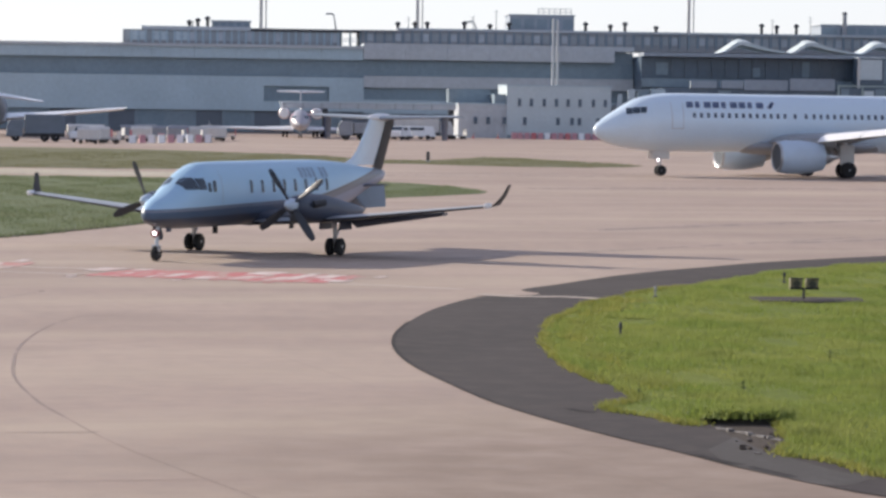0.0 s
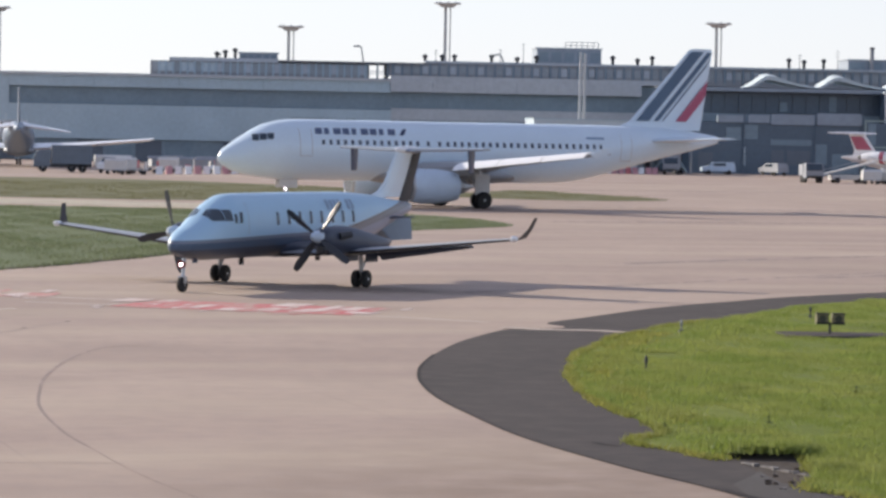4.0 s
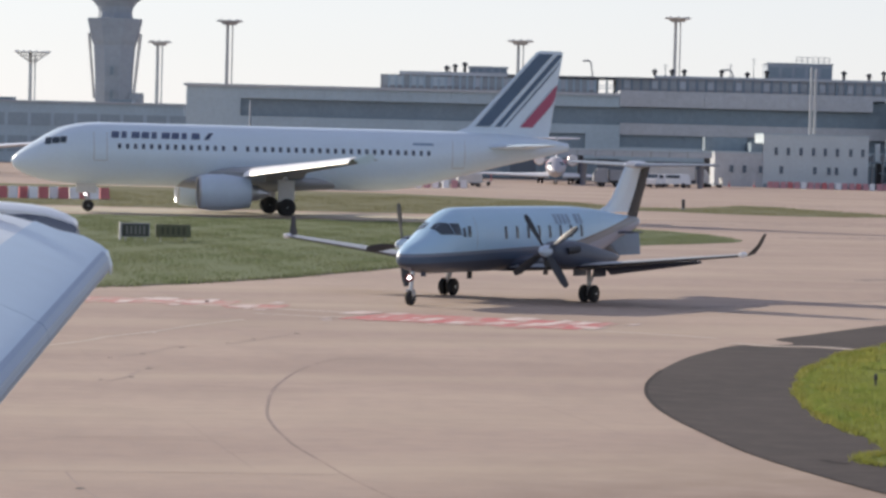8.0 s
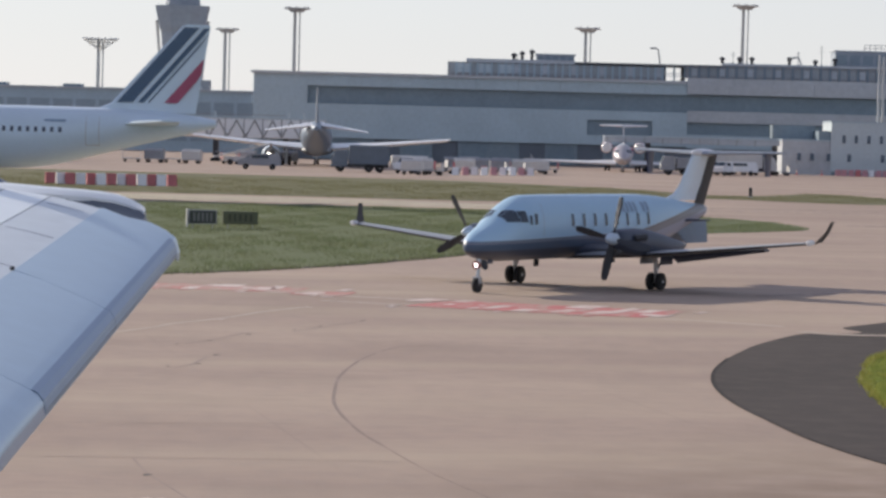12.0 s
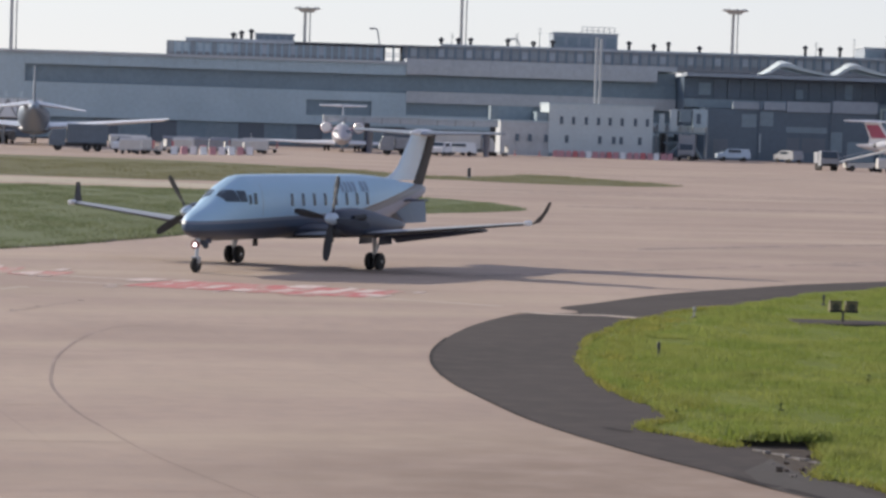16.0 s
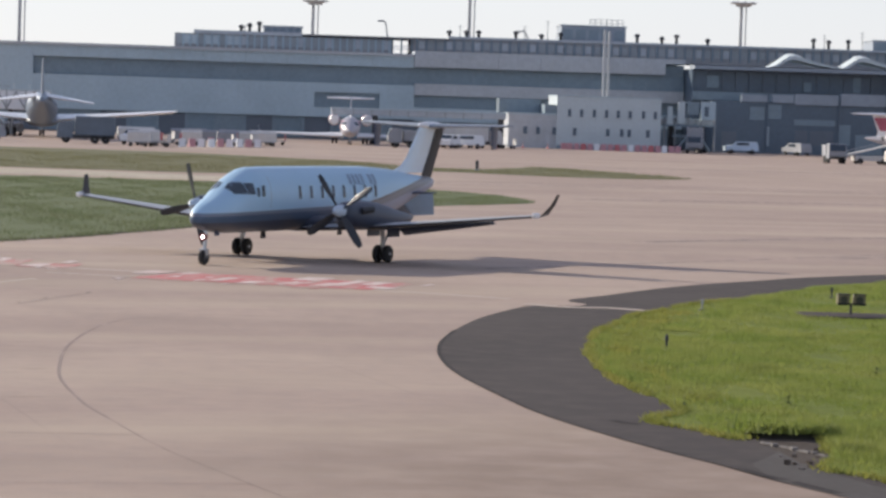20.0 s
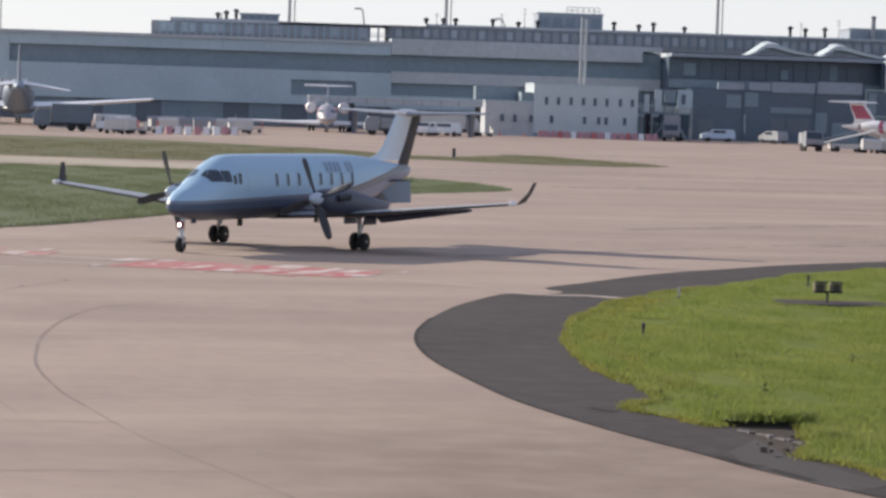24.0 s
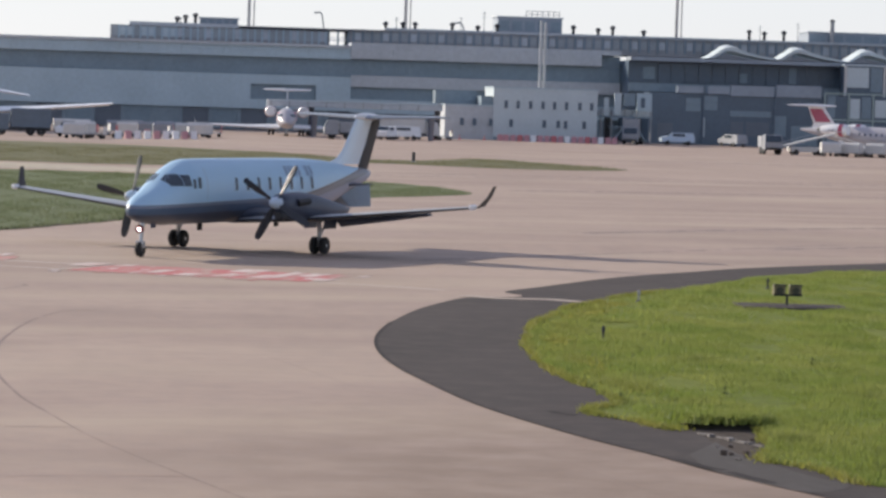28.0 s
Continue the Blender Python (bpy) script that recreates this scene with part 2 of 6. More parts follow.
def group(name, label, category, at=None, kind="", set_of=""):
    ob = new(name)
    if at is not None:
        ob.matrix_basis = at
    return tagged(ob, label, category, set_of, kind)


def box(bm, x0, x1, y0, y1, z0, z1, bevel=0.0):
    vs = [bm.verts.new((x, y, z)) for x in (x0, x1) for y in (y0, y1) for z in (z0, z1)]
    fs = [bm.faces.new([vs[k] for k in q]) for q in ((0, 1, 3, 2), (4, 6, 7, 5), (0, 4, 5, 1), (2, 3, 7, 6), (0, 2, 6, 4), (1, 5, 7, 3))]
    if bevel:
        es = list({e for f in fs for e in f.edges})
        bmesh.ops.bevel(bm, geom=es, offset=bevel, segments=2, affect="EDGES", profile=0.6)
    return bm


def a_box(*args, **kw):
    return box(bmesh.new(), *args, **kw)


def bridge(bm, rings, close=True, caps=True):
    """Skins a row of point rings."""
    vv = [[bm.verts.new(p) for p in ring] for ring in rings]
    for a, b in zip(vv, vv[1:]):
        k = len(a)
        for i in range(k if close else k - 1):
            bm.faces.new((a[i], a[(i + 1) % k], b[(i + 1) % k], b[i]))
    if caps:
        bm.faces.new(vv[0]), bm.faces.new(vv[-1])
    return bm


def rod(bm, a, b, r0, r1=None, n=10):
    a, b = Vector(a), Vector(b)
    r1 = r0 if r1 is None else r1
    turn = (b - a).to_track_quat("Z", "Y")
    return bridge(bm, [[c + turn @ Vector((r * math.cos(2 * math.pi * k / n), r * math.sin(2 * math.pi * k / n), 0)) for k in range(n)] for c, r in ((a, r0), (b, r1))])


def a_rod(*args, **kw):
    return rod(bmesh.new(), *args, **kw)


def turned(bm, profile, centre, axis="x", n=24):
    """A body of revolution; profile of (along, radius)."""
    rings = []
    for s, r in profile:
        r = max(r, 0.002)
        ring = []
        for k in range(n):
            c, d = r * math.cos(2 * math.pi * k / n), r * math.sin(2 * math.pi * k / n)
            v = {"x": (s, c, d), "y": (c, s, d), "z": (c, d, s)}[axis]
            ring.append(Vector(centre) + Vector(v))
        rings.append(ring)
    return bridge(bm, rings)


def smooth_rows(rows, steps):
    """Catmull-Rom through rows of numbers."""
    out, k = [], len(rows)
    for i in range(k - 1):
        p0, p1, p2, p3 = (np.array(rows[min(max(j, 0), k - 1)], float) for j in (i - 1, i, i + 1, i + 2))
        for s in range(steps):
            t = s / steps
            out.append(0.5 * (2 * p1 + (p2 - p0) * t + (2 * p0 - 5 * p1 + 4 * p2 - p3) * t * t + (3 * p1 - p0 - 3 * p2 + p3) * t ** 3))
    out.append(np.array(rows[-1], float))
    return out


def fuselage(rows, n=32, steps=4, power=2.0):
    """Skins sections (along, bottom, top, half width) into a body."""
    rings = []
    for x, zb, zt, hw in smooth_rows(rows, steps):
        zc, hz = (zb + zt) / 2, max((zt - zb) / 2, 0.01)
        ring = []
        for k in range(n):
            c, s = math.cos(2 * math.pi * k / n), math.sin(2 * math.pi * k / n)
            e = 2 / power
            ring.append((x, max(hw, 0.01) * math.copysign(abs(c) ** e, c), zc + hz * math.copysign(abs(s) ** e, s)))
        rings.append(ring)
    return bridge(bmesh.new(), rings)


FOIL = ((1, 0), (0.8, 0.045), (0.6, 0.085), (0.4, 0.105), (0.25, 0.1), (0.12, 0.078), (0.04, 0.047), (0, 0), (0.04, -0.03), (0.15, -0.045), (0.4, -0.05), (0.7, -0.03))


def wing(sections, upright=False, thick=1.0):
    """Skins airfoils (leading edge x, span y, height z, chord); upright makes a fin."""
    rings = []
    for x, y, z, chord in sections:
        ring = []
        for u, v in FOIL:
            v *= thick * chord
            ring.append((x + u * chord, y + (v * 1.0 if upright else 0), z + (0 if upright else v)))
        if upright:
            ring = [(x + u * chord, y + (v if k < 8 else v) * thick * chord, z) for k, (u, v) in enumerate([(u, 0.75 * v if v > 0 else 1.5 * v) for u, v in FOIL])]
        rings.append(ring)
    return bridge(bmesh.new(), rings)


def wheel(parent, x, y, r, w, name="wheel"):
    tyre = part(name, turned(bmesh.new(), [(-w / 2, r * 0.62), (-w / 2, r * 0.86), (-w * 0.36, r * 0.97), (0, r), (w * 0.36, r * 0.97), (w / 2, r * 0.86), (w / 2, r * 0.62)], (0, 0, 0), "y", 20), BLACK, parent, smooth=True, at=pose(x, y, r))
    for s in (-1, 1):
        part("rim", turned(bmesh.new(), [(s * w * 0.3, r * 0.6), (s * w * 0.46, r * 0.58), (s * w * 0.4, r * 0.3), (s * w * 0.5, r * 0.15)], (0, 0, 0), "y", 14), STEEL, tyre, "bare metal rim")
    return tyre


def patch(name, outline, z, mat, label, category="", kind="structure", steps=6, closed=True):
    """A flat sheet with a smooth outline."""
    pts = smooth_rows(list(outline) + [outline[0]], steps)[:-1] if steps > 1 else [np.array(p, float) for p in outline]
    bm = bmesh.new()
    f = bm.faces.new([bm.verts.new((p[0], p[1], z)) for p in pts])
    bmesh.ops.triangulate(bm, faces=[f])
    ob = part(name, bm, mat)
    for p in ob.data.polygons:
        if p.normal.z < 0:
            p.flip()
    return tagged(ob, label, category, kind=kind)


def ribbon(name, line, width, z, mat, label, category, kind="structure", steps=8, taper=False):
    """A narrow flat strip along a smooth line."""
    pts = smooth_rows(line, steps)
    rings = []
    for i, p in enumerate(pts):
        d = pts[min(i + 1, len(pts) - 1)] - pts[max(i - 1, 0)]
        d = np.array((-d[1], d[0])) / max(1e-6, np.hypot(*d)) * width / 2
        rings.append([(p[0] + d[0], p[1] + d[1], z), (p[0] - d[0], p[1] - d[1], z)])
    ob = part(name, bridge(bmesh.new(), rings, close=False, caps=False), mat)
    for q in ob.data.polygons:
        if q.normal.z < 0:
            q.flip()
    return tagged(ob, label, category, kind=kind)


# ---- ground ----
ground = tagged(part("ground", bridge(bmesh.new(), [[(-3000, -600, 0), (-3000, 4200, 0)], [(3000, -600, 0), (3000, 4200, 0)]], close=False, caps=False), CONCRETE),
                "pinkish grey concrete apron with faint joints and stains", "apron", kind="structure")
SHOULDER_EDGE = [(60, 8), (30, 21), (16, 31.5), (11, 38.2), (9.06, 41.2), (8.69, 41.9), (8.18, 43.2), (7.65, 44.65), (7.13, 46.5), (6.54, 48.3), (5.93, 50.5), (5.43, 52.6), (5.05, 54.7), (4.7, 57.6), (4.4, 60.4), (4.25, 62.9), (4.23, 65.4), (4.33, 67.7), (4.56, 70.2), (5.05, 73.6), (5.88, 77.8), (6.66, 80.7), (7.44, 83.1), (8.05, 83.9), (8.9, 84.2), (9.3, 85.1), (9.0, 86.7), (10.4, 89.7), (11.7, 92.5), (13.3, 95.6), (15.9, 99.5), (22, 107), (45, 128), (90, 160)]
LAWN_EDGE = [(9.5, 43.4), (9.38, 43.8), (9.27, 44.7), (9.02, 45.5), (8.68, 45.8), (8.62, 46.2), (8.95, 47.7), (9.27, 49.6), (9.36, 50.9), (9.12, 51.7), (8.86, 52.0), (8.5, 51.4), (8.28, 50.9), (8.2, 50.45), (7.87, 50.3), (7.58, 51.3), (7.29, 51.9), (7.02, 52.5), (6.95, 53.2), (7.32, 53.9), (7.65, 54.4), (7.72, 55.4), (7.64, 56.7), (7.5, 58.1), (7.36, 59.8), (7.28, 62), (7.34, 64.3), (7.46, 66.85), (7.66, 68.9), (8.07, 72.1), (8.45, 74.4), (9.06, 76.7), (9.85, 79.9), (10.3, 81.3), (10.84, 82.3), (11.9, 85.3), (14.0, 89.2), (16.6, 94.6), (20.8, 101.5), (45, 122), (92, 152)]
patch("shoulder", SHOULDER_EDGE + [(140, 150), (140, -30)], 0.006, ASPHALT, "dark grey asphalt shoulder curving round the grass", "asphalt shoulder")
patch("lawn", [(60, 12), (30, 26), (15, 37), (11, 41.5)] + LAWN_EDGE + [(138, 145), (138, -24)], 0.014, LAWN, "bright green mown grass beside the taxiway", "grass")
ISLAND = [(-60, -40), (-28, 45), (-18.8, 84), (-12.2, 105.2), (-10.5, 108.2), (-8.9, 111), (-7.3, 114.3), (-5.6, 118.3), (-3.6, 124.5), (-1.9, 129.8), (3.6, 150), (10.1, 167), (13.6, 173), (16.7, 180.5), (15.2, 193), (11.6, 200), (0, 204.5), (-14, 205.5), (-60, 201), (-160, 190), (-220, 120)]
patch("grass_island", ISLAND, 0.012, MEADOW, "dull green grass island between taxiways", "grass")
FAR_GRASS = [(-300, 232), (-100, 231), (-40, 228), (-16, 229), (0, 231), (10, 254), (15.7, 259.6), (19, 259), (22, 255.5), (26, 253.6), (30, 253.4), (34.5, 257), (37, 262.5), (36, 268), (34, 275.5), (31.5, 287), (29, 294), (26, 291.5), (23.5, 283), (20, 275.5), (16.5, 276), (13, 286), (9.65, 296), (3.6, 306), (-6.3, 317), (-24, 320), (-60, 322), (-300, 330)]
patch("far_grass", FAR_GRASS, 0.012, DRY_MEADOW, "strip of dry olive grass before the terminal stands", "grass")
patch("pale_strip", [(-300, 206), (-60, 206.5), (-14, 210), (0, 209), (6, 212), (2, 219), (-6, 223), (-16, 224.5), (-60, 224), (-300, 226)], 0.003, PALE_STRIP, "pale sandy concrete strip between the grass islands", "taxiway strip")
ribbon("pale_line", [(7.6, 84.2), (8.36, 83.5), (9.08, 83.4), (9.78, 83.5), (10.6, 82.8)], 0.5, 0.02, PAINT_CREAM, "pale worn line painted across the asphalt shoulder", "marking")
patch("soil_wash", [(7.62, 46.7), (8.1, 47.9), (8.46, 48.7), (8.85, 47.4), (8.69, 45.7), (8.99, 44.1), (9.3, 43.2), (8.6, 42.3), (8.05, 43.4), (7.64, 44.8)], 0.0105, SOIL_WASH, "brown soil washed over the asphalt", "soil")
for line in (((7.35, 46.0), (7.5, 45.4), (7.66, 44.95), (7.82, 44.75)), ((7.86, 44.5), (7.99, 44.06), (8.25, 43.28)), ((6.3, 52.9), (6.44, 52.5), (6.66, 52.3))):
    ribbon("edge_crack", line, 0.16, 0.0125, DARK_TAR, "dark broken crack along the asphalt", "crack", taper=True)
ribbon("shoulder_joint", SHOULDER_EDGE[3:20], 0.08, 0.009, DARK_TAR, "dark tar joint along the edge of the asphalt", "tar joint")
# dark strip stands in for the shaded front of the taller grass
ribbon("soil_edge", [(-25.5, 57.5), (-18.9, 84), (-12.3, 105.2), (-10.6, 108.2), (-9.0, 111), (-7.4, 114.3), (-5.7, 118.3), (-3.7, 124.5), (-2.0, 129.8), (3.5, 150)], 0.6, 0.013, EARTH, "dark strip along the grass island, shade of the grass put into colour", "soil edge")
for line, w in ((((70, 228.5), (45, 226.4), (27, 222.5), (4, 215.5), (-18, 210.4), (-50, 211)), 1.1), (((70, 236), (45, 233.6), (27, 230), (4, 222.8), (-18, 216.6), (-50, 217)), 1.1), (((22, 118), (34, 128), (52, 140)), 0.7), (((16, 128), (30, 142), (52, 158)), 0.9), (((20, 190), (36, 196), (58, 199)), 1.6), (((30, 300), (52, 312), (80, 318)), 2.0), (((8, 103), (16, 112), (26, 124)), 0.35)):
    ribbon("rubber_streak", line, w, 0.004, RUBBER, "broken dark rubber streak on the concrete", "rubber streak")
TYRE_CURVE = [(1.6, 38.6), (0.58, 41.8), (-0.94, 46.8), (-1.9, 51.0), (-2.44, 53.6), (-3.05, 58), (-3.28, 62), (-3.34, 65.7), (-3.09, 70.5), (-2.51, 74.1), (-1.7, 75.2), (-0.86, 75.6)]
ribbon("tyre_curve", TYRE_CURVE[3:11], 0.06, 0.004, WORN_TAR, "thin dark curved seam on the concrete", "seam")
ribbon("tyre_curve", TYRE_CURVE[:4], 0.03, 0.004, WORN_TAR, "faint end of the curved seam on the concrete", "seam")


# ---- terminal and background ----
FRONT = 490.0


def slab(name, x0, x1, y0, y1, z0, z1, mat, parent, label=""):
    return part(name, a_box(x0, x1, y0, y1, z0, z1), mat, parent, label)


def terminal_hall():
    """Long grey hall: fascia, recessed window band, clad wall in panels, dark ground floor."""
    hall = group("terminal_hall", "long grey airport terminal with a recessed dark window band", "terminal building", pose(0, 0, 0))
    x0, x1 = -39.4, 67.5
    slab("core", x0 + 0.3, x1, FRONT + 1.2, FRONT + 30, 0, 12.85, WALL_DARK, hall)
    slab("end_wall", x0, -31.2, FRONT, FRONT + 30, 3.0, 12.85, WALL, hall, "plain clad end wall")
    slab("roof_slab", x0 - 0.4, 26.2, FRONT - 0.5, FRONT + 31, 12.85, 13.25, WALL_PALE, hall, "pale flat roof edge")
    slab("roof_slab", 26.2, x1, FRONT - 0.2, FRONT + 31, 13.0, 13.75, WALL_PALE, hall, "pale flat roof edge")
    for k in range(15):                     # fascia panels
        a = -31.2 + k * 6.38
        west = a < 26
        slab("fascia_panel", a + 0.02, min(a + 6.36, x1 - 0.1), FRONT - (0.1 if west else 0.35), FRONT + 1.2, 11.15 if west else 11.3, 12.85 if west else 13.0, WALL if west else WALL_PALE, hall)
    for k in range(49):                     # window band
        a = -31.2 + k * 2.015
        slab("window", a + 0.012, a + 2.003, FRONT + 0.75, FRONT + 0.9, 8.55 if a < 26 else 8.85, 11.15, PANE, hall)
        if k % 3 == 0:
            slab("mullion", a - 0.05, a + 0.05, FRONT + 0.68, FRONT + 0.76, 8.5, 11.15, WALL_DARK, hall)
    openings = ((11.25, 21.1, 4.75, 7.05), (26.35, 48.5, 5.2, 7.05))
    for k in range(8):                      # wall panels under the band
        a = -31.2 + k * 5.306
        slab("wall_panel", a + 0.004, a + 5.302, FRONT, FRONT + 1.2, 3.3, 8.5, WALL, hall)
    for a, b in ((11.25, 16.17), (16.17, 21.1)):
        slab("wall_panel", a + 0.004, b - 0.004, FRONT, FRONT + 1.2, 7.05, 8.5, WALL, hall)
        slab("wall_panel", a + 0.004, b - 0.004, FRONT, FRONT + 1.2, 3.3, 4.75, WALL, hall)
    slab("wall_panel", 21.104, 26.34, FRONT, FRONT + 1.2, 3.3, 8.5, WALL, hall)
    for k in range(7):
        a = 26.35 + k * 5.87
        slab("wall_panel", a + 0.004, a + 5.866, FRONT - 0.1, FRONT + 1.2, 7.05, 8.82, WALL_PALE, hall)
    slab("wall_panel", 26.35, 67.4, FRONT + 0.05, FRONT + 1.2, 3.1, 5.2, WALL, hall)
    for a, b, c, d in openings:
        n = int((b - a) / 2.4)
        for k in range(n):
            slab("window", a + k * (b - a) / n + 0.02, a + (k + 1) * (b - a) / n - 0.02, FRONT + 0.5, FRONT + 0.62, c + 0.05, d - 0.05, PANE, hall)
    for k in range(24):                     # dark ground floor bays between columns
        a = -39 + k * 4.4
        slab("column", a, a + 0.45, FRONT + 0.2, FRONT + 0.7, 0, 3.1, WALL_DARK, hall)
        slab("bay", a + 0.46, a + 4.39, FRONT + 0.6, FRONT + 1.1, 0.1, 3.25, (PANE, GSE_DOOR, PANE, WALL_DARK, GSE_DOOR)[k % 5], hall)
    return hall


def upper_level():
    top = group("rooftop_storey", "set-back rooftop storey with narrow upright windows", "rooftop storey")
    y = FRONT + 11
    slab("body", -10.3, 23.35, y, y + 14, 13.3, 15.55, UPPER, top)
    slab("body", 26.4, 128, y, y + 14, 13.3, 16.0, UPPER, top)
    slab("roof_edge", -7.4, 9.4, y - 0.4, y + 15, 15.55, 16.1, WALL_PALE, top)
    slab("roof_edge", 9.4, 32, y - 0.8, y + 15, 15.75, 15.95, ROOF, top)
    slab("roof_edge", 32, 130, y - 0.4, y + 15, 16.0, 16.35, WALL_PALE, top)
    for k in range(30):
        a = -9.9 + k * 1.1
        if a < 22.6:
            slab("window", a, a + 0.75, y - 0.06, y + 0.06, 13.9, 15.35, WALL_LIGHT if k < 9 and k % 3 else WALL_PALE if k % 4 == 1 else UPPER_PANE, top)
            slab("pier", a + 0.78, a + 1.05, y - 0.25, y + 0.02, 13.5, 15.5, WALL, top)
    for k in range(69):
        a = 27 + k * 1.44
        slab("louvre", a, a + 0.28, y - 0.3, y + 0.02, 13.8, 15.9, WALL_DARK, top)
        slab("window", a + 0.42, a + 1.3, y - 0.05, y + 0.02, 14.3, 15.5, UPPER_PANE if k % 3 else WALL_PALE, top)
    for a in (23.2, 24.6, 26.2):
        slab("post", a, a + 0.25, y, y + 0.3, 13.4, 15.8, WALL_DARK, top)
    for z in (14.1, 14.5):
        slab("railing", 23.3, 26.4, y + 0.1, y + 0.2, z, z + 0.1, WALL_PALE, top)
    return top


def penthouse(x0, x1, z0, z1, rail):
    p = group("plant_room", "grey rooftop plant room with a railed top" if rail else "low grey rooftop plant room", "plant room", pose(0, FRONT + 14, z0))
    h = z1 - z0
    slab("body", x0, x1, 0, 8, 0, h, TOWER_MAT, p)
    slab("coping", x0 - 0.2, x1 + 0.2, -0.2, 8.2, h, h + 0.18, WALL_PALE, p)
    for k in range(5):
        w = (x1 - x0) / 5
        slab("louvre_panel", x0 + k * w + 0.25, x0 + (k + 1) * w - 0.25, -0.06, 0.02, h * 0.25, h * 0.8, WALL_DARK, p)
    if rail:
        a, b = x0 + 4.5, x1 - 0.4
        for k in range(7):
            x = a + k * (b - a) / 6
            part("post", a_rod((x, 0.6, h), (x, 0.6, h + 1.1), 0.06, n=6), GALV, p)
        for z in (0.6, 1.1):
            part("rail", a_rod((a, 0.6, h + z), (b, 0.6, h + z), 0.05, n=6), GALV, p)
    return p


def roof_vent(x, z, h, bent):
    v = group("roof_vent", "dark metal roof vent with a cowl" if not bent else "bent dark metal exhaust pipe on the roof", "roof vent", pose(x, FRONT + 13, z), set_of="roof vents")
    part("pipe", a_rod((0, 0, 0), (-0.35 if bent else 0, 0, h), 0.12 if bent else 0.24, n=10), GALV if bent else DARK, v)
    if bent:
        part("cowl", rod(rod(bmesh.new(), (-0.35, 0, h), (-0.7, 0, h + 0.25), 0.13, n=8), (-0.7, 0, h + 0.25), (-1.6, 0, h + 0.2), 0.14, n=8), GALV, v)
    else:
        part("cowl", turned(bmesh.new(), [(h - 0.1, 0.24), (h, 0.42), (h + 0.3, 0.42), (h + 0.5, 0.12)], (0, 0, 0), "z", 12), DARK, v)
    return v


def glass_hall():
    """Dark glazed hall with a row of white peaked roof shells."""
    hall = group("glass_hall", "dark glazed departure hall with white peaked roof shells", "terminal building")
    y = 482.0
    slab("body", 67.6, 150, y + 0.5, y + 40, 0, 12.3, HALL_DARK, hall)
    slab("canopy", 67.5, 150, y - 2.6, y + 3, 12.3, 12.85, TOWER_MAT, hall, "thin grey canopy edge")
    for k in range(40):
        a = 68 + k * 2.05
        slab("window", a, a + 1.9, y + 0.3, y + 0.45, 9.2, 12.1, HALL_DARK, hall)
    slab("sill_beam", 67.6, 150, y - 0.6, y + 0.5, 7.7, 9.0, WALL_DARK, hall, "grey beam under the glazing")
    for k in range(7):                      # roof shells
        x = 81.9 + k * 10.45
        bm = bmesh.new()
        ring = []
        for dy, w, h in ((-2.4, 1.0, 1.0), (1.5, 1.0, 1.25), (5.5, 0.9, 0.9)):
            ring.append([(x + dx, y + dy, 12.98 + h * dz) for dx, dz in ((-2.7, 0.0), (-1.9, 0.45), (-1.0, 1.1), (-0.2, 1.6), (0.6, 1.72), (1.6, 1.55), (3.0, 1.1), (4.6, 0.7), (6.2, 0.4), (7.7, 0.2), (7.7, 0.0), (6.2, 0.05), (4.6, 0.3), (3.0, 0.6), (1.6, 0.95), (0.6, 1.15), (-0.2, 1.05), (-1.0, 0.6), (-1.9, 0.05))])
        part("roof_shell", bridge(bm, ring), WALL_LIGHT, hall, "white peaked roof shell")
    low = group("glazed_wing", "dark glazed ground-level wing with pale wall panels", "terminal building")
    slab("body", 69.8, 150, 475, 482.4, 0, 7.6, HALL_DARK, low)
    for x0, x1, z0, z1, m in ((75.3, 77.5, 4.95, 6.9, PANE), (78.0, 80.0, 5.2, 7.3, PANE), (82.0, 88.1, 4.35, 5.2, PANE), (77.9, 78.2, 1.2, 4.0, WALL_LIGHT), (88.7, 90.4, 1.6, 4.6, PANE), (91.2, 95.2, 0.3, 3.2, PANE), (110, 114, 3, 6.8, WALL)):
        slab("wall_panel", x0, x1, 474.9, 475.05, z0, z1, m, low)
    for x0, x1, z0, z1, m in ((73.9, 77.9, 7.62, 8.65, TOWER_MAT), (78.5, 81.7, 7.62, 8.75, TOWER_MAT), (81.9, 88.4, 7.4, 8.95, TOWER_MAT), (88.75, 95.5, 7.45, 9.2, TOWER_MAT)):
        slab("parapet", x0, x1, 474.6, 475.3, z0, z1, m, low)
    for x in (77.9, 88.55, 95.7):
        slab("downpipe", x - 0.06, x + 0.06, 474.4, 474.52, 0.0, 9.2, HALL_DARK, low, "dark downpipe")
    for x0, x1, z0, z1 in ((82.1, 84.0, 1.4, 3.6), (84.4, 87.9, 1.4, 3.6), (71.2, 73.4, 0.3, 3.1)):
        slab("shutter", x0, x1, 474.93, 475.02, z0, z1, GSE_DOOR, low, "dark roller shutter")
    for k in range(6):
        a = 116 + k * 2.2
        slab("window", a, a + 2.0, 474.93, 475.02, 0.4, 4.4, PANE, low)
    # green-framed glazed lobby at the wing's far end
    lobby = group("glazed_lobby", "glazed lobby with a pale green frame beside the wing", "lobby", pose(0, 474.2, 0))
    slab("body", 96.2, 109, 0.2, 0.8, 0, 7.9, HALL_DARK, lobby)
    for a in (95.9, 99.5, 103.2, 106.9):
        slab("frame", a, a + 0.22, 0, 0.2, 0, 8.2, LOBBY_GREEN, lobby)
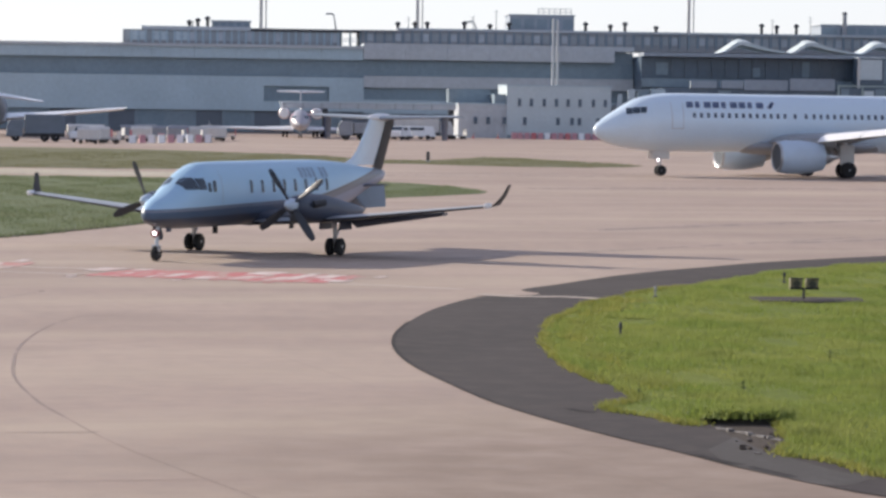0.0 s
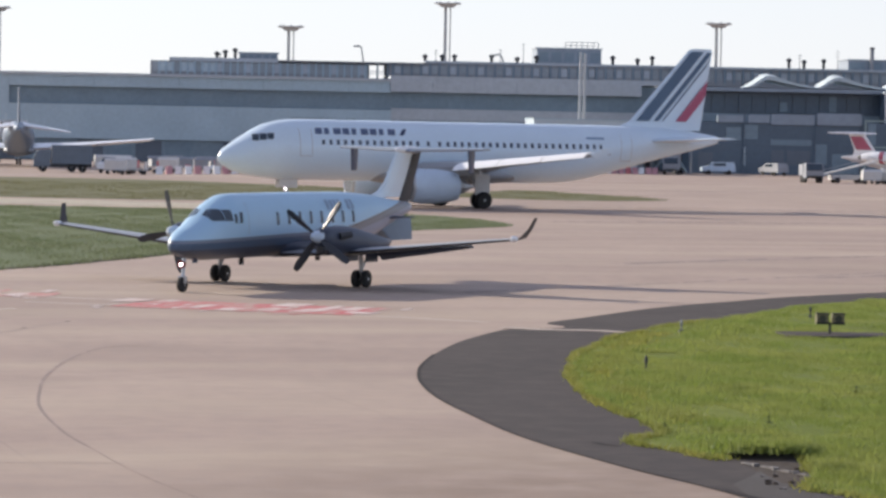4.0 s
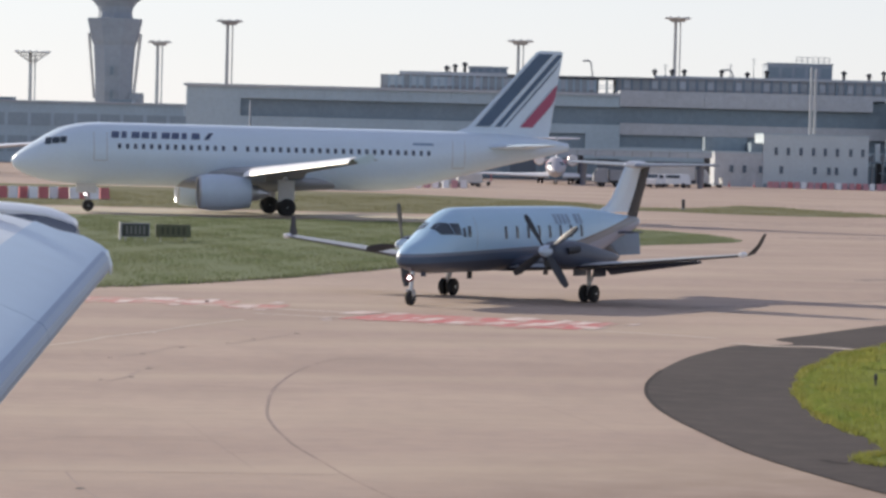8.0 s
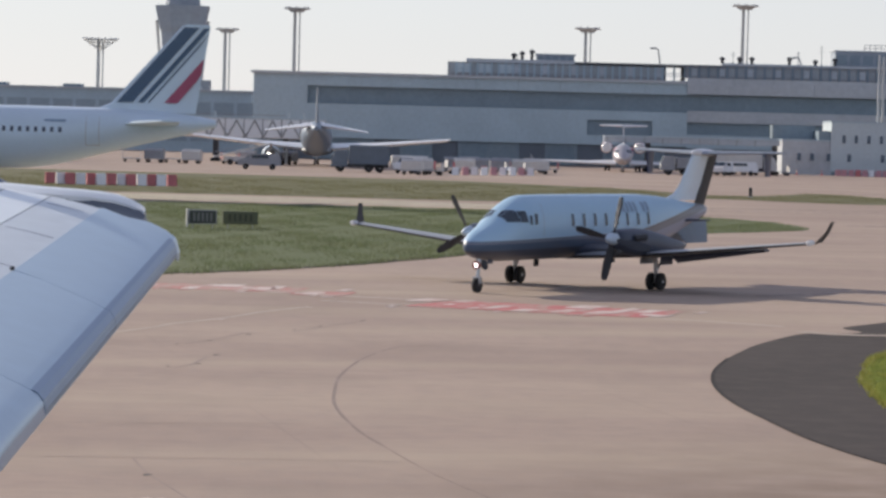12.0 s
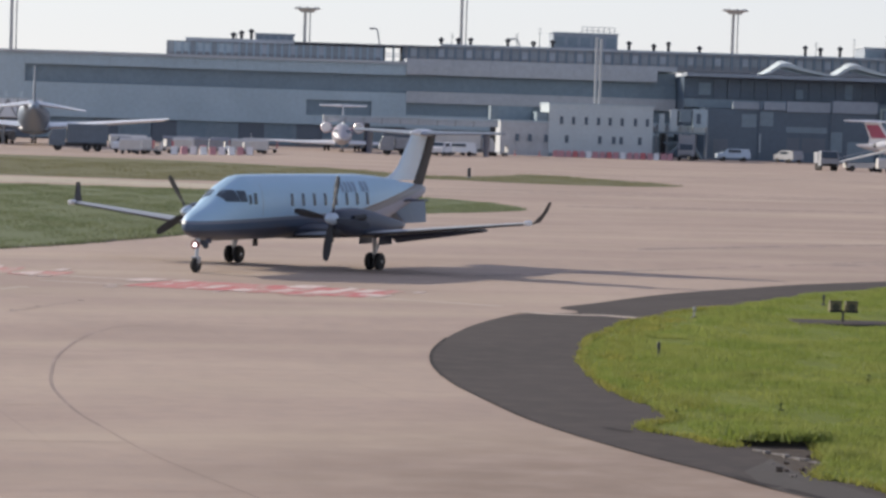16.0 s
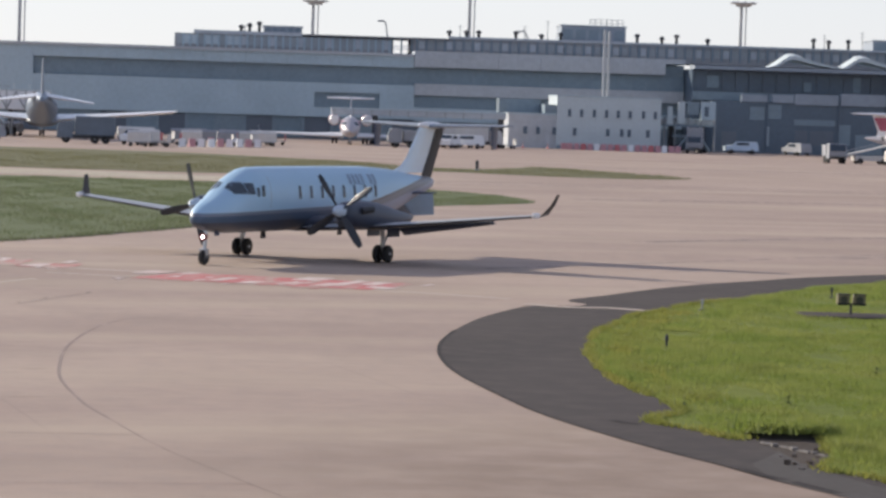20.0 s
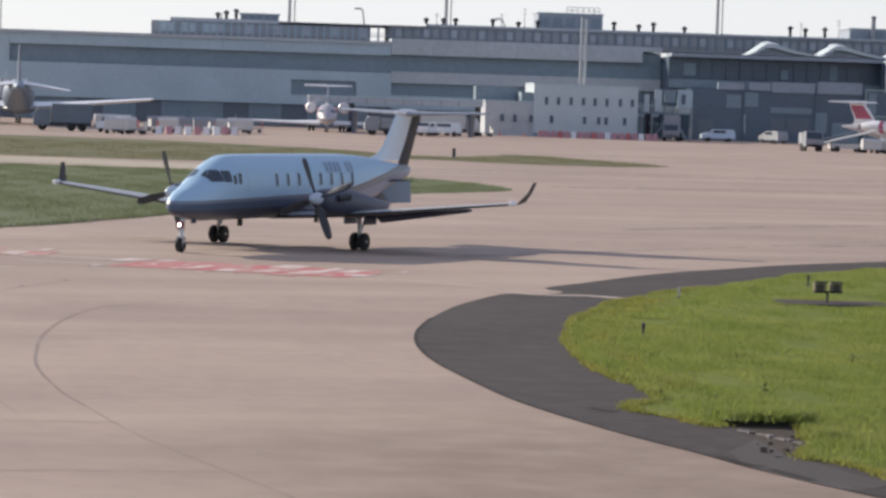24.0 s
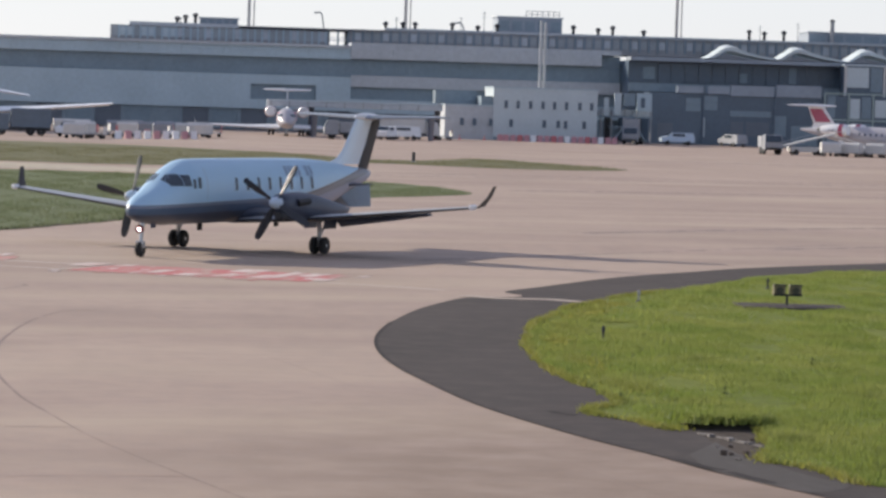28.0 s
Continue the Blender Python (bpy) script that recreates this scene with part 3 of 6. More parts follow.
    for z in (8.1, 4.2):
        slab("transom", 95.9, 109, 0.02, 0.22, z, z + 0.22, LOBBY_GREEN, lobby)
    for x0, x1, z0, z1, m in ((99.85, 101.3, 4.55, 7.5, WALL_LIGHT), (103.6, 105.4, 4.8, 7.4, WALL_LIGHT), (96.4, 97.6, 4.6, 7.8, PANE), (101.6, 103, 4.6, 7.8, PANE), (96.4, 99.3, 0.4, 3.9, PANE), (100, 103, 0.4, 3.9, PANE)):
        slab("pane", x0, x1, 0.1, 0.2, z0, z1, m, lobby)
    tower = group("lift_tower", "white-framed glazed lift tower beside the hall", "lift tower", pose(102.3, 476.2, 0))
    slab("body", -3, 3, 0, 4, 0, 12.4, HALL_DARK, tower)
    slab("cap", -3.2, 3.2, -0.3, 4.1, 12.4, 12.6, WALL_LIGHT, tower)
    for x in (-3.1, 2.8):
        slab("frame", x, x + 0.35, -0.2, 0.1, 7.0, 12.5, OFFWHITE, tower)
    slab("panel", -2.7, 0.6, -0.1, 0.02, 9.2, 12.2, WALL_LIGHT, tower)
    slab("panel", 0.9, 2.7, -0.1, 0.02, 8.6, 12.2, PANE, tower)
    for x0, x1, z0, z1 in ((69.8, 71.6, 9.6, 11.4), (84.5, 85.6, 9.4, 10.8), (92.0, 93.1, 9.5, 11.8)):
        slab("lit_pane", x0, x1, y + 0.22, y + 0.29, z0, z1, PANE, hall)
    return hall


def stair_tower():
    """Pale panels, landings and struts of the boarding stairs beside the office block."""
    t = group("boarding_stairs", "grey boarding stair tower with pale panels beside the office block", "stair tower", pose(0, 460, 0))
    for x0, x1, z0, z1, m in ((61.1, 61.8, 4.0, 6.5, WALL_LIGHT), (62.6, 63.6, 4.1, 7.2, WALL_LIGHT), (65.9, 68.0, 4.7, 7.3, WALL), (64.0, 65.6, 5.4, 7.0, PANE), (66.4, 67.0, 5.2, 6.6, HALL_DARK)):
        slab("panel", x0, x1, -0.1 if m is HALL_DARK else 0, 0.4, z0, z1, m, t)
    for z, x0, x1 in ((3.7, 60.6, 68.2), (2.2, 62.0, 66.0), (7.0, 63.5, 66.2)):
        slab("landing", x0, x1, 0.1, 1.8, z, z + 0.22, WALL_DARK, t)
    for x in (60.8, 62.3, 64.2, 66.0, 68.0):
        part("strut", a_rod((x, 0.6, 0), (x, 0.6, 5.0), 0.12, n=8), GALV, t)
    for x0, x1, z0, z1 in ((62.4, 65.4, 0, 3.7), (65.0, 67.4, 3.6, 0)):
        part("flight", bridge(bmesh.new(), [[(x0, y, z0), (x1, y, z1), (x1, y, z1 + 0.5), (x0, y, z0 + 0.5)] for y in (0.2, 1.4)]), WALL_DARK, t)
    return t



def office_block():
    b = group("office_block", "pale two-storey office block with small square windows", "office block")
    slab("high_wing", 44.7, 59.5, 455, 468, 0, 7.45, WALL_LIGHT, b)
    slab("low_wing", 37.9, 44.7, 455.2, 466, 0, 4.75, WALL_PALE, b)
    slab("parapet", 44.6, 59.6, 454.9, 468.1, 7.45, 7.6, WALL, b)
    slab("parapet", 37.8, 44.6, 455.1, 466.1, 4.75, 4.95, WALL, b)
    for x in (46.5, 48.2, 50.0, 51.75, 53.4, 55.1, 57.0, 58.7):
        w = slab("window", x - 0.22, x + 0.22, 454.93, 455.03, 4.6, 5.65, HALL_DARK, b)
        slab("sill", x - 0.28, x + 0.28, 454.85, 455.0, 4.5, 4.58, WALL_PALE, w)
    for x in (40.3, 42.1, 44.4, 47.3, 52.0, 54.0, 55.05, 57.7):
        w = slab("window", x - 0.25, x + 0.25, 454.93, 455.23, 1.95, 3.0, HALL_DARK, b)
        slab("sill", x - 0.3, x + 0.3, 454.85, 455.0, 1.9, 1.98, WALL_PALE, w)
    slab("base_band", 44.8, 59.4, 454.94, 455.0, 0.0, 0.5, WALL_DARK, b)
    slab("plant_box", 37.0, 42.9, 462, 466, 4.95, 6.9, WALL_DARK, b, "dark louvred plant box on the roof")
    # added dark block covers part of the higher wing's sunlit end wall
    slab("stair_head", 43.0, 44.68, 455.6, 465.5, 4.95, 6.2, WALL_DARK, b, "dark block added against the higher wing's sunlit end")
    return b


def jet_bridge(at, length, z, legs, label, tall=0.75):
    j = group("jet_bridge", label, "jet bridge", at)
    part("tunnel", a_box(0, length, -1.3, 1.3, z, z + tall, bevel=0.12), WHITE if tall > 1.5 else WALL_PALE, j)
    part("roof", a_box(-0.1, length + 0.1, -1.4, 1.4, z + tall + 0.02, z + tall + 0.2), WALL_LIGHT, j)
    for k in range(int(length / 2.5)):
        part("rib", a_box(k * 2.5 + 0.4, k * 2.5 + 0.55, -1.36, 1.36, z - 0.05, z + tall), GALV, j)
    if tall > 1.5:                          # trussed side, roof posts and a handrail
        for k in range(7):
            for a, b in ((0.0, 2.2), (2.2, 0.0)):
                part("truss_brace", a_rod((1.0 + 2.4 * k + (1.2 if a else 0), -1.36, z + 0.15 + a), (2.2 + 2.4 * k + (1.2 if a else 0), -1.36, z + 0.15 + b), 0.11, n=6), GALV, j)
        for x in (length - 4.8, length - 2.75, 4.0):
            part("roof_post", a_box(x - 0.14, x + 0.14, -0.14, 0.14, z + tall + 0.2, z + tall + 0.95), WALL_LIGHT, j)
        part("handrail", a_rod((0.2, -1.3, z + tall + 0.55), (length - 5, -1.3, z + tall + 0.55), 0.05, n=6), GALV, j)
    for x in legs:
        part("leg", a_box(x - 0.35, x + 0.35, -0.8, 0.8, 0.35, z, bevel=0.05), DARK, j, "dark steel support leg")
        part("bogie", a_box(x - 0.6, x + 0.6, -1.3, 1.3, 0.0, 0.45, bevel=0.08), BLACK, j)
    return j


def light_mast(x, y, h, wide, double=False, bowl=False):
    m = group("light_mast", "tall steel floodlight mast with a round head frame" if not double else "twin-pole pale steel floodlight mast", "floodlight mast", pose(x, y, 0), set_of="floodlight masts")
    r = 0.33 * y / 500
    if double:
        for dx, hh in ((-0.33, h), (0.33, h - 0.2)):
            part("pole", a_rod((dx, 0, 0), (dx, 0, hh), r * 0.8, r * 0.6, n=10), MAST, m)
    else:
        part("pole", a_rod((-0.35, 0, 0), (-0.35, 0, h), r, r * 0.75, n=10), MAST, m)
        part("ladder", a_rod((0.5, 0, 0), (0.5, 0, h - 0.4), r * 0.35, n=6), MAST, m)
    if bowl:
        for z, r, t in ((h, wide, 0.08), (h - 0.55, wide * 0.72, 0.05), (h - 1.3, wide * 0.4, 0.05)):
            part("hoop", turned(bmesh.new(), [(z - t, r), (z, r + t), (z + t, r), (z, r - t), (z - t, r)], (0, 0, 0), "z", 24), BOWL_STEEL, m)
        for k in range(16):
            a = k * math.pi / 8
            part("spoke", a_rod((0.35 * math.cos(a), 0.35 * math.sin(a), h - 2.0), (wide * math.cos(a), wide * math.sin(a), h), 0.045, n=6), BOWL_STEEL, m)
            part("floodlight", a_box(wide * math.cos(a) - 0.16, wide * math.cos(a) + 0.16, wide * math.sin(a) - 0.2, wide * math.sin(a) + 0.2, h + 0.05, h + 0.3), BOWL_STEEL, m)
    elif wide:
        part("head_ring", turned(bmesh.new(), [(h - 0.5, wide * 0.55), (h - 0.1, wide * 0.72), (h + 0.05, wide * 1.12), (h + 0.15, wide * 1.15), (h + 0.24, wide * 0.9), (h + 0.1, wide * 0.5)], (0, 0, 0), "z", 20), MAST, m)
        for k in range(8):
            a = k * math.pi / 4
            part("floodlight", a_box(wide * 0.9 * math.cos(a) - 0.15, wide * 0.9 * math.cos(a) + 0.15, wide * 0.9 * math.sin(a) - 0.2, wide * 0.9 * math.sin(a) + 0.2, h + 0.1, h + 0.4), MAST, m)
    return m


def control_tower():
    t = group("control_tower", "grey concrete control tower with flared cab galleries", "control tower", pose(-63.8, 620, 0))
    part("shaft", bridge(bmesh.new(), [[(w * math.cos(a), w * math.sin(a), z) for a in [math.pi / 8 + k * math.pi / 4 for k in range(8)]] for z, w in ((0, 3.75), (11, 3.65), (16, 3.75), (20, 4.0), (22.5, 4.2))]), TOWER_MAT, t)
    part("lower_gallery", bridge(bmesh.new(), [[(w * math.cos(a), w * math.sin(a), z) for a in [math.pi / 8 + k * math.pi / 4 for k in range(8)]] for z, w in ((22.0, 4.1), (23.2, 4.6), (26.6, 5.35), (27.3, 5.45), (27.4, 3.8))]), TOWER_MAT, t)
    for s in (-1, 1):
        part("brace", rod(bmesh.new(), (s * 4.95, 0, 24.5), (s * 3.75, 0, 12), 0.3, 0.25, n=8), OFFWHITE, t, "pale slanting strut")
    part("neck", bridge(bmesh.new(), [[(w * math.cos(a), w * math.sin(a), z) for a in [k * math.pi / 8 for k in range(16)]] for z, w in ((27.3, 3.4), (28.6, 3.2), (29.6, 3.5), (30.6, 4.3), (31.2, 5.2), (31.6, 5.6), (31.8, 5.5))]), TOWER_MAT, t)
    part("cab_glazing", bridge(bmesh.new(), [[(w * math.cos(a), w * math.sin(a), z) for a in [k * math.pi / 8 for k in range(16)]] for z, w in ((31.7, 1.5), (34.5, 1.7))]), PANE, t, "dark sloping cab glass")
    part("cab_roof", turned(bmesh.new(), [(34.5, 1.9), (35.1, 1.9), (35.6, 1.2), (36.2, 0.3)], (0, 0, 0), "z", 16), TOWER_MAT, t)
    part("annex", a_box(3.2, 5.6, -2, 2, 0, 13.2), TOWER_MAT, t)
    for k in range(4):
        part("slot_window", a_box(-0.3 + k * 0.0, 0.3, -4.35, -4.0, 3 + k * 4.5, 4.6 + k * 4.5), PANE, t)
    return t


def far_building():
    b = group("far_building", "long low grey building behind the apron", "airport building")
    slab("body", -190, -45.5, 560, 590, 0, 10.4, WALL, b)
    slab("roof_edge", -190.3, -45.2, 559.6, 590.3, 10.4, 10.75, WALL_PALE, b)
    for k in range(36):
        a = -188 + k * 4
        slab("window", a + 0.2, a + 3.6, 559.9, 560.05, 6.4, 8.6, FAR_PANE, b)
        slab("window", a + 0.2, a + 3.6, 559.9, 560.05, 1.8, 4.6, FAR_PANE, b)
    for x, w in ((-92, 3), (-100, 2), (-79, 3.2), (-59, 4), (-118, 6)):
        slab("roof_box", x, x + w, 566, 570, 10.7, 11.3, WALL_DARK, b)
    return b


FAR_PANE = material("far_window_grey", (0.3, 0.37, 0.42), 0.5, 0, 0.12, 0.3)
LOBBY_GREEN = material("pale_green_frame", (0.34, 0.42, 0.4), 0.5, 0, 0.06)
GSE_DOOR = material("shutter_slate", (0.14, 0.165, 0.2), 0.6, 0.2, 0.12, 0.6)
terminal_hall()
upper_level()
penthouse(49.8, 59.9, 16.0, 18.7, True)
penthouse(99.0, 113.5, 16.0, 17.9, False)
penthouse(3.4, 9.3, 16.1, 17.0, False)
for x, z, h, bent in ((-0.1, 16.1, 0.55, False), (1.2, 16.1, 0.85, False), (2.7, 16.1, 1.15, False), (32.2, 16.3, 0.6, False), (34.9, 16.3, 0.65, False), (36.8, 16.3, 0.7, False), (42.6, 16.3, 0.8, False), (44.5, 16.3, 1.0, True), (49.6, 16.3, 0.8, False), (46.6, 16.3, 0.5, False), (61.6, 16.3, 1.0, False), (65.5, 16.3, 0.7, False), (67.8, 16.3, 1.1, False), (72.7, 16.3, 0.6, False), (89.4, 16.3, 1.2, False), (91.8, 16.3, 1.0, False), (94.9, 16.3, 1.2, False), (22.6, 15.9, 2.3, True)):
    roof_vent(x, z, h, bent)


def roof_aerial(x, z, h):
    """A thin aerial pole with two short cross arms on the roof."""
    a = group("roof_aerial", "thin grey aerial pole with cross arms on the roof", "aerial", pose(x, FRONT + 13.5, z), set_of="roof aerials")
    part("pole", a_rod((0, 0, 0), (0, 0, h), 0.07, 0.045, n=6), GALV, a)
    for k in (0.7, 0.9):
        part("arm", a_rod((-0.35, 0, h * k), (0.35, 0, h * k), 0.03, n=6), GALV, a)
    part("foot", a_box(-0.2, 0.2, -0.2, 0.2, 0, 0.15), DARK, a)


for x, z, h in ((33.9, 16.3, 1.9), (44.0, 16.3, 2.2), (91.2, 16.3, 2.4), (97.2, 16.3, 3.0), (47.6, 16.3, 3.2), (0.4, 16.1, 0.9)):
    roof_aerial(x, z, h)
flue = group("roof_flue", "stout grey boiler flue on the roof", "flue", pose(102.6, FRONT + 13.2, 16.3))
part("stack", a_rod((0, 0, 0), (0, 0, 3.7), 0.36, 0.33, n=14), UPPER, flue)
part("collar", a_rod((0, 0, 3.4), (0, 0, 3.6), 0.42, n=14), DARK, flue)
glass_hall()
stair_tower()
office_block()
jet_bridge(pose(12.4, 440, 0), 23.8, 3.9, (23.2, 6), "long raised passenger bridge with a dark leg")
jet_bridge(pose(-43.6, 430, 0), 18.6, 3.2, (4.2, 13.5), "grey passenger bridge beside the parked airliner", 2.5)
jet_bridge(pose(60, 463, 0), 8, 3.9, (2, 6.5), "short passenger bridge beside the office block")
light_mast(12.2, 545, 22.4, 2.0)
light_mast(87, 560, 25.0, 2.1)
light_mast(39.6, 560, 27.5, 2.1)
light_mast(-37.8, 560, 25.1, 2.1)
light_mast(-76.9, 600, 20.0, 3.2, bowl=True)
light_mast(-53.4, 600, 22.35, 2.0)
light_mast(-111, 600, 23.65, 2.1)
light_mast(-112.3, 600, 20.95, 2.05)
light_mast(53.3, 471, 17.4, 0, True)
control_tower()
far_building()


# ---- aircraft ----
def livery(name, base, rules, rough=0.3):
    """Gloss paint whose scheme follows the hull: rules of (a, b, c, colour, from x, to x) paint where z < a + b * x + c * x * x."""
    m = bpy.data.materials.new(name)
    m.use_nodes = True
    n, l = m.node_tree.nodes, m.node_tree.links
    co = n.new("ShaderNodeTexCoord").outputs["Object"]
    xyz = n.new("ShaderNodeSeparateXYZ")
    l.new(co, xyz.inputs[0])
    col = blend(n, l, spread(n, l, noise_of(n, l, co, 0.8, 4), 0.3, 0.7, 0, 0.5), base, tuple(0.93 * v for v in base))
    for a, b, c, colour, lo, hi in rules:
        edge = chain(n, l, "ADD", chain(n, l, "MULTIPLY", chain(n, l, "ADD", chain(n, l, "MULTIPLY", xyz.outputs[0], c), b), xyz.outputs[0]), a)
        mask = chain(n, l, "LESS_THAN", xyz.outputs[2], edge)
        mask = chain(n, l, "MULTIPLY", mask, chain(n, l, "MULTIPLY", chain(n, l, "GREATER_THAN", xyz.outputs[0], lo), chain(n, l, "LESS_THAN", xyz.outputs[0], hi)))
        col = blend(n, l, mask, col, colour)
    l.new(col, n["Principled BSDF"].inputs["Base Color"])
    n["Principled BSDF"].inputs["Roughness"].default_value = rough
    n["Principled BSDF"].inputs["Coat Weight"].default_value = 0.12
    return m


def hull_patch(rows_at, x0, x1, z0, z1, side, out=0.012, nx=4, nz=3, slant=0.0, power=2.0):
    """A panel that follows a hull's side; rows_at(x) gives bottom, top and half width."""
    bm = bmesh.new()
    grid = []
    for i in range(nx + 1):
        col = []
        for j in range(nz + 1):
            z = z0 + (z1 - z0) * j / nz
            x = x0 + (x1 - x0) * i / nx + slant * (z - z0)
            zb, zt, hw = rows_at(x)
            z = min(z, zt - 0.004 * (nz - j + 1))          # stays under the hull's crown
            u = max(-0.999, min(0.999, (z - (zb + zt) / 2) / ((zt - zb) / 2)))
            col.append(bm.verts.new((x, side * (hw * (1 - abs(u) ** power) ** (1 / power) + out), z)))
        grid.append(col)
    for i in range(nx):
        for j in range(nz):
            bm.faces.new((grid[i][j], grid[i + 1][j], grid[i + 1][j + 1], grid[i][j + 1]))
    return bm


def section_of(rows):
    fine = smooth_rows(rows, 8)
    xs = np.array([r[0] for r in fine])
    return lambda x: tuple(float(np.interp(x, xs, [r[k] for r in fine])) for k in (1, 2, 3))


def blade_mesh(length, chord):
    rings = []
    for s, c, twist in ((0.12, 0.5, 60), (0.3, 0.85, 45), (0.6, 1.0, 30), (0.85, 0.9, 22), (0.98, 0.6, 18), (1.0, 0.3, 18)):
        a, z = radians(twist), s * length
        w, th = c * chord / 2, 0.03 * (1.3 - s)
        ring = []
        for u, v in ((-1, 0), (-0.4, 1), (0.4, 1), (1, 0), (0.4, -1), (-0.4, -1)):
            p, q = u * w, v * th
            ring.append((p * math.sin(a) + q * math.cos(a), p * math.cos(a) - q * math.sin(a), z))
        rings.append(ring)
    return bridge(bmesh.new(), rings)


def commuter_turboprop():
    """Nineteen-seat twin turboprop, 17.6 m long; x aft from the nose tip, y to its right."""
    p = group("turboprop_aircraft", "white and navy twin turboprop airliner holding on the taxiway", "aircraft", pose(-1.30, 99.53, 0, 0, 0, 60.84))
    rows = [(0, 1.38, 1.48, 0.03), (0.1, 1.24, 1.63, 0.2), (0.5, 1.1, 1.88, 0.42), (1.0, 1.02, 2.07, 0.56), (1.4, 0.98, 2.25, 0.64), (1.8, 0.96, 2.48, 0.69), (2.3, 0.96, 2.74, 0.73), (2.8, 0.96, 2.93, 0.76), (3.3, 0.96, 3.02, 0.77), (5, 0.96, 3.04, 0.77), (8, 0.96, 3.04, 0.77), (10.6, 0.96, 3.03, 0.77), (11.8, 1.08, 3.0, 0.74), (13.2, 1.4, 2.92, 0.62), (14.8, 1.85, 2.76, 0.44), (16.2, 2.18, 2.66, 0.26), (16.65, 2.34, 2.6, 0.12)]
    # white hull tinted blue for its skylit shade; belly bands step darker downwards
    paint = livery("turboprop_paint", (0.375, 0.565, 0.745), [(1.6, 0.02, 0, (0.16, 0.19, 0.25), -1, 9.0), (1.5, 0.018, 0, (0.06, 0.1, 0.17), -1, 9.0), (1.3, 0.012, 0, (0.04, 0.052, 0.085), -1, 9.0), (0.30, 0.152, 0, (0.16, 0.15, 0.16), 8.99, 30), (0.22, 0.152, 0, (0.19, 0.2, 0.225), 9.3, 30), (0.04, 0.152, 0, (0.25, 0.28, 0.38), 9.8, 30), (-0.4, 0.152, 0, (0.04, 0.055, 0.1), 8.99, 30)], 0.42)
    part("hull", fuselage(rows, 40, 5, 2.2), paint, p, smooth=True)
    at = section_of(rows)
    # glazing
    for s in (-1, 1):
        part("windscreen", hull_patch(at, 1.62, 2.16, 2.2, 2.56, s, 0.014, 9, 6, power=2.2), GLASS, p, "dark cockpit windscreen")
        part("windscreen", hull_patch(at, 2.19, 2.56, 2.19, 2.54, s, 0.014, 5, 5, power=2.2), GLASS, p, "dark cockpit windscreen")
        for x, w, z in ((2.64, 0.15, 2.4), (2.92, 0.19, 2.46)):
            part("side_pane", hull_patch(at, x, x + w, 2.12, z, s, 0.016, 2, 3, 0.1, power=2.2), GLASS, p)
        for k in range(8):
            w = part("cabin_window", hull_patch(at, 5.37 + 0.768 * k, 5.54 + 0.768 * k, 2.03, 2.43, s, 0.014, 2, 4, power=2.2), CABIN_GLASS, p)
        part("cabin_door", hull_patch(at, 3.5, 3.525, 1.75, 2.75, s, 0.01, 1, 6, power=2.2), SLATE_PALE, p, "faint door seam")
        # the carrier's name as plain bars
        for k in range(7):
            if k != 4:
                part("name_bar", hull_patch(at, 9.0 + 0.3 * k, 9.22 + 0.3 * k, 2.46, 2.79, s, 0.012, 1, 2, power=2.2), SLATE_BLUE, p)
    # wings, nacelles, winglets
    for s in (-1, 1):
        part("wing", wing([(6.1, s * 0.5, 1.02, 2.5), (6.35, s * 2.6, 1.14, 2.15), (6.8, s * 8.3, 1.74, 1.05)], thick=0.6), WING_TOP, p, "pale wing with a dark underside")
        part("deice_boot", wing([(6.085, s * 0.5, 1.02, 0.7), (6.335, s * 2.6, 1.14, 0.62), (6.79, s * 8.3, 1.74, 0.3)], thick=1.0), BLACK, p, "black rubber de-icing boot")
        part("winglet", wing([(6.9, s * 8.28, 1.73, 0.75), (7.14, s * 8.5, 1.8, 0.55), (7.48, s * 8.66, 2.1, 0.36), (7.7, s * 8.76, 2.44, 0.26)], upright=True, thick=0.7), BROWN, p, "dark upturned winglet")
        part("tip_lamp", turned(bmesh.new(), [(6.74, 0.01), (6.78, 0.09), (7.04, 0.09), (7.1, 0.01)], (0, s * 8.42, 1.78), "x", 10), WHITE, p)
        part("flap", bridge(bmesh.new(), [[(x, s * y, z), (x + 0.2, s * y, z + 0.04), (x + 0.45, s * y, z - d), (x + 0.42, s * y, z - d - 0.04), (x + 0.1, s * y, z - 0.08)] for x, y, z, d in ((8.15, 3.0, 1.12, 0.2), (7.85, 6.4, 1.46, 0.02))]), paint_nacelle, p, "lowered dark wing flap")
        part("nacelle", fuselage([(4.72, 1.55, 1.85, 0.16), (4.9, 1.36, 1.98, 0.3), (5.5, 1.2, 2.04, 0.38), (6.6, 1.1, 2.02, 0.43), (8, 1.05, 1.8, 0.42), (9.1, 1.2, 1.62, 0.3), (9.8, 1.4, 1.5, 0.1)], 20, 3, 2.3), paint_nacelle, p, "dark navy engine nacelle", smooth=True, at=pose(0, s * 2.62, 0))
        part("intake", turned(bmesh.new(), [(4.78, 0.12), (4.86, 0.17), (5.2, 0.16)], (0, s * 2.62, 1.3), "x", 12), DARK, p)
        for d in (-1, 1):
            part("exhaust", rod(bmesh.new(), (5.45, s * 2.62 + d * 0.36, 1.72), (5.85, s * 2.62 + d * 0.58, 1.78), 0.12, 0.11, n=10), DARK, p, "dark metal exhaust stub")
        # main gear
        part("gear_strut", a_rod((7.8, s * 2.615, 0.35), (7.72, s * 2.615, 1.25), 0.075, n=10), STEEL, p)
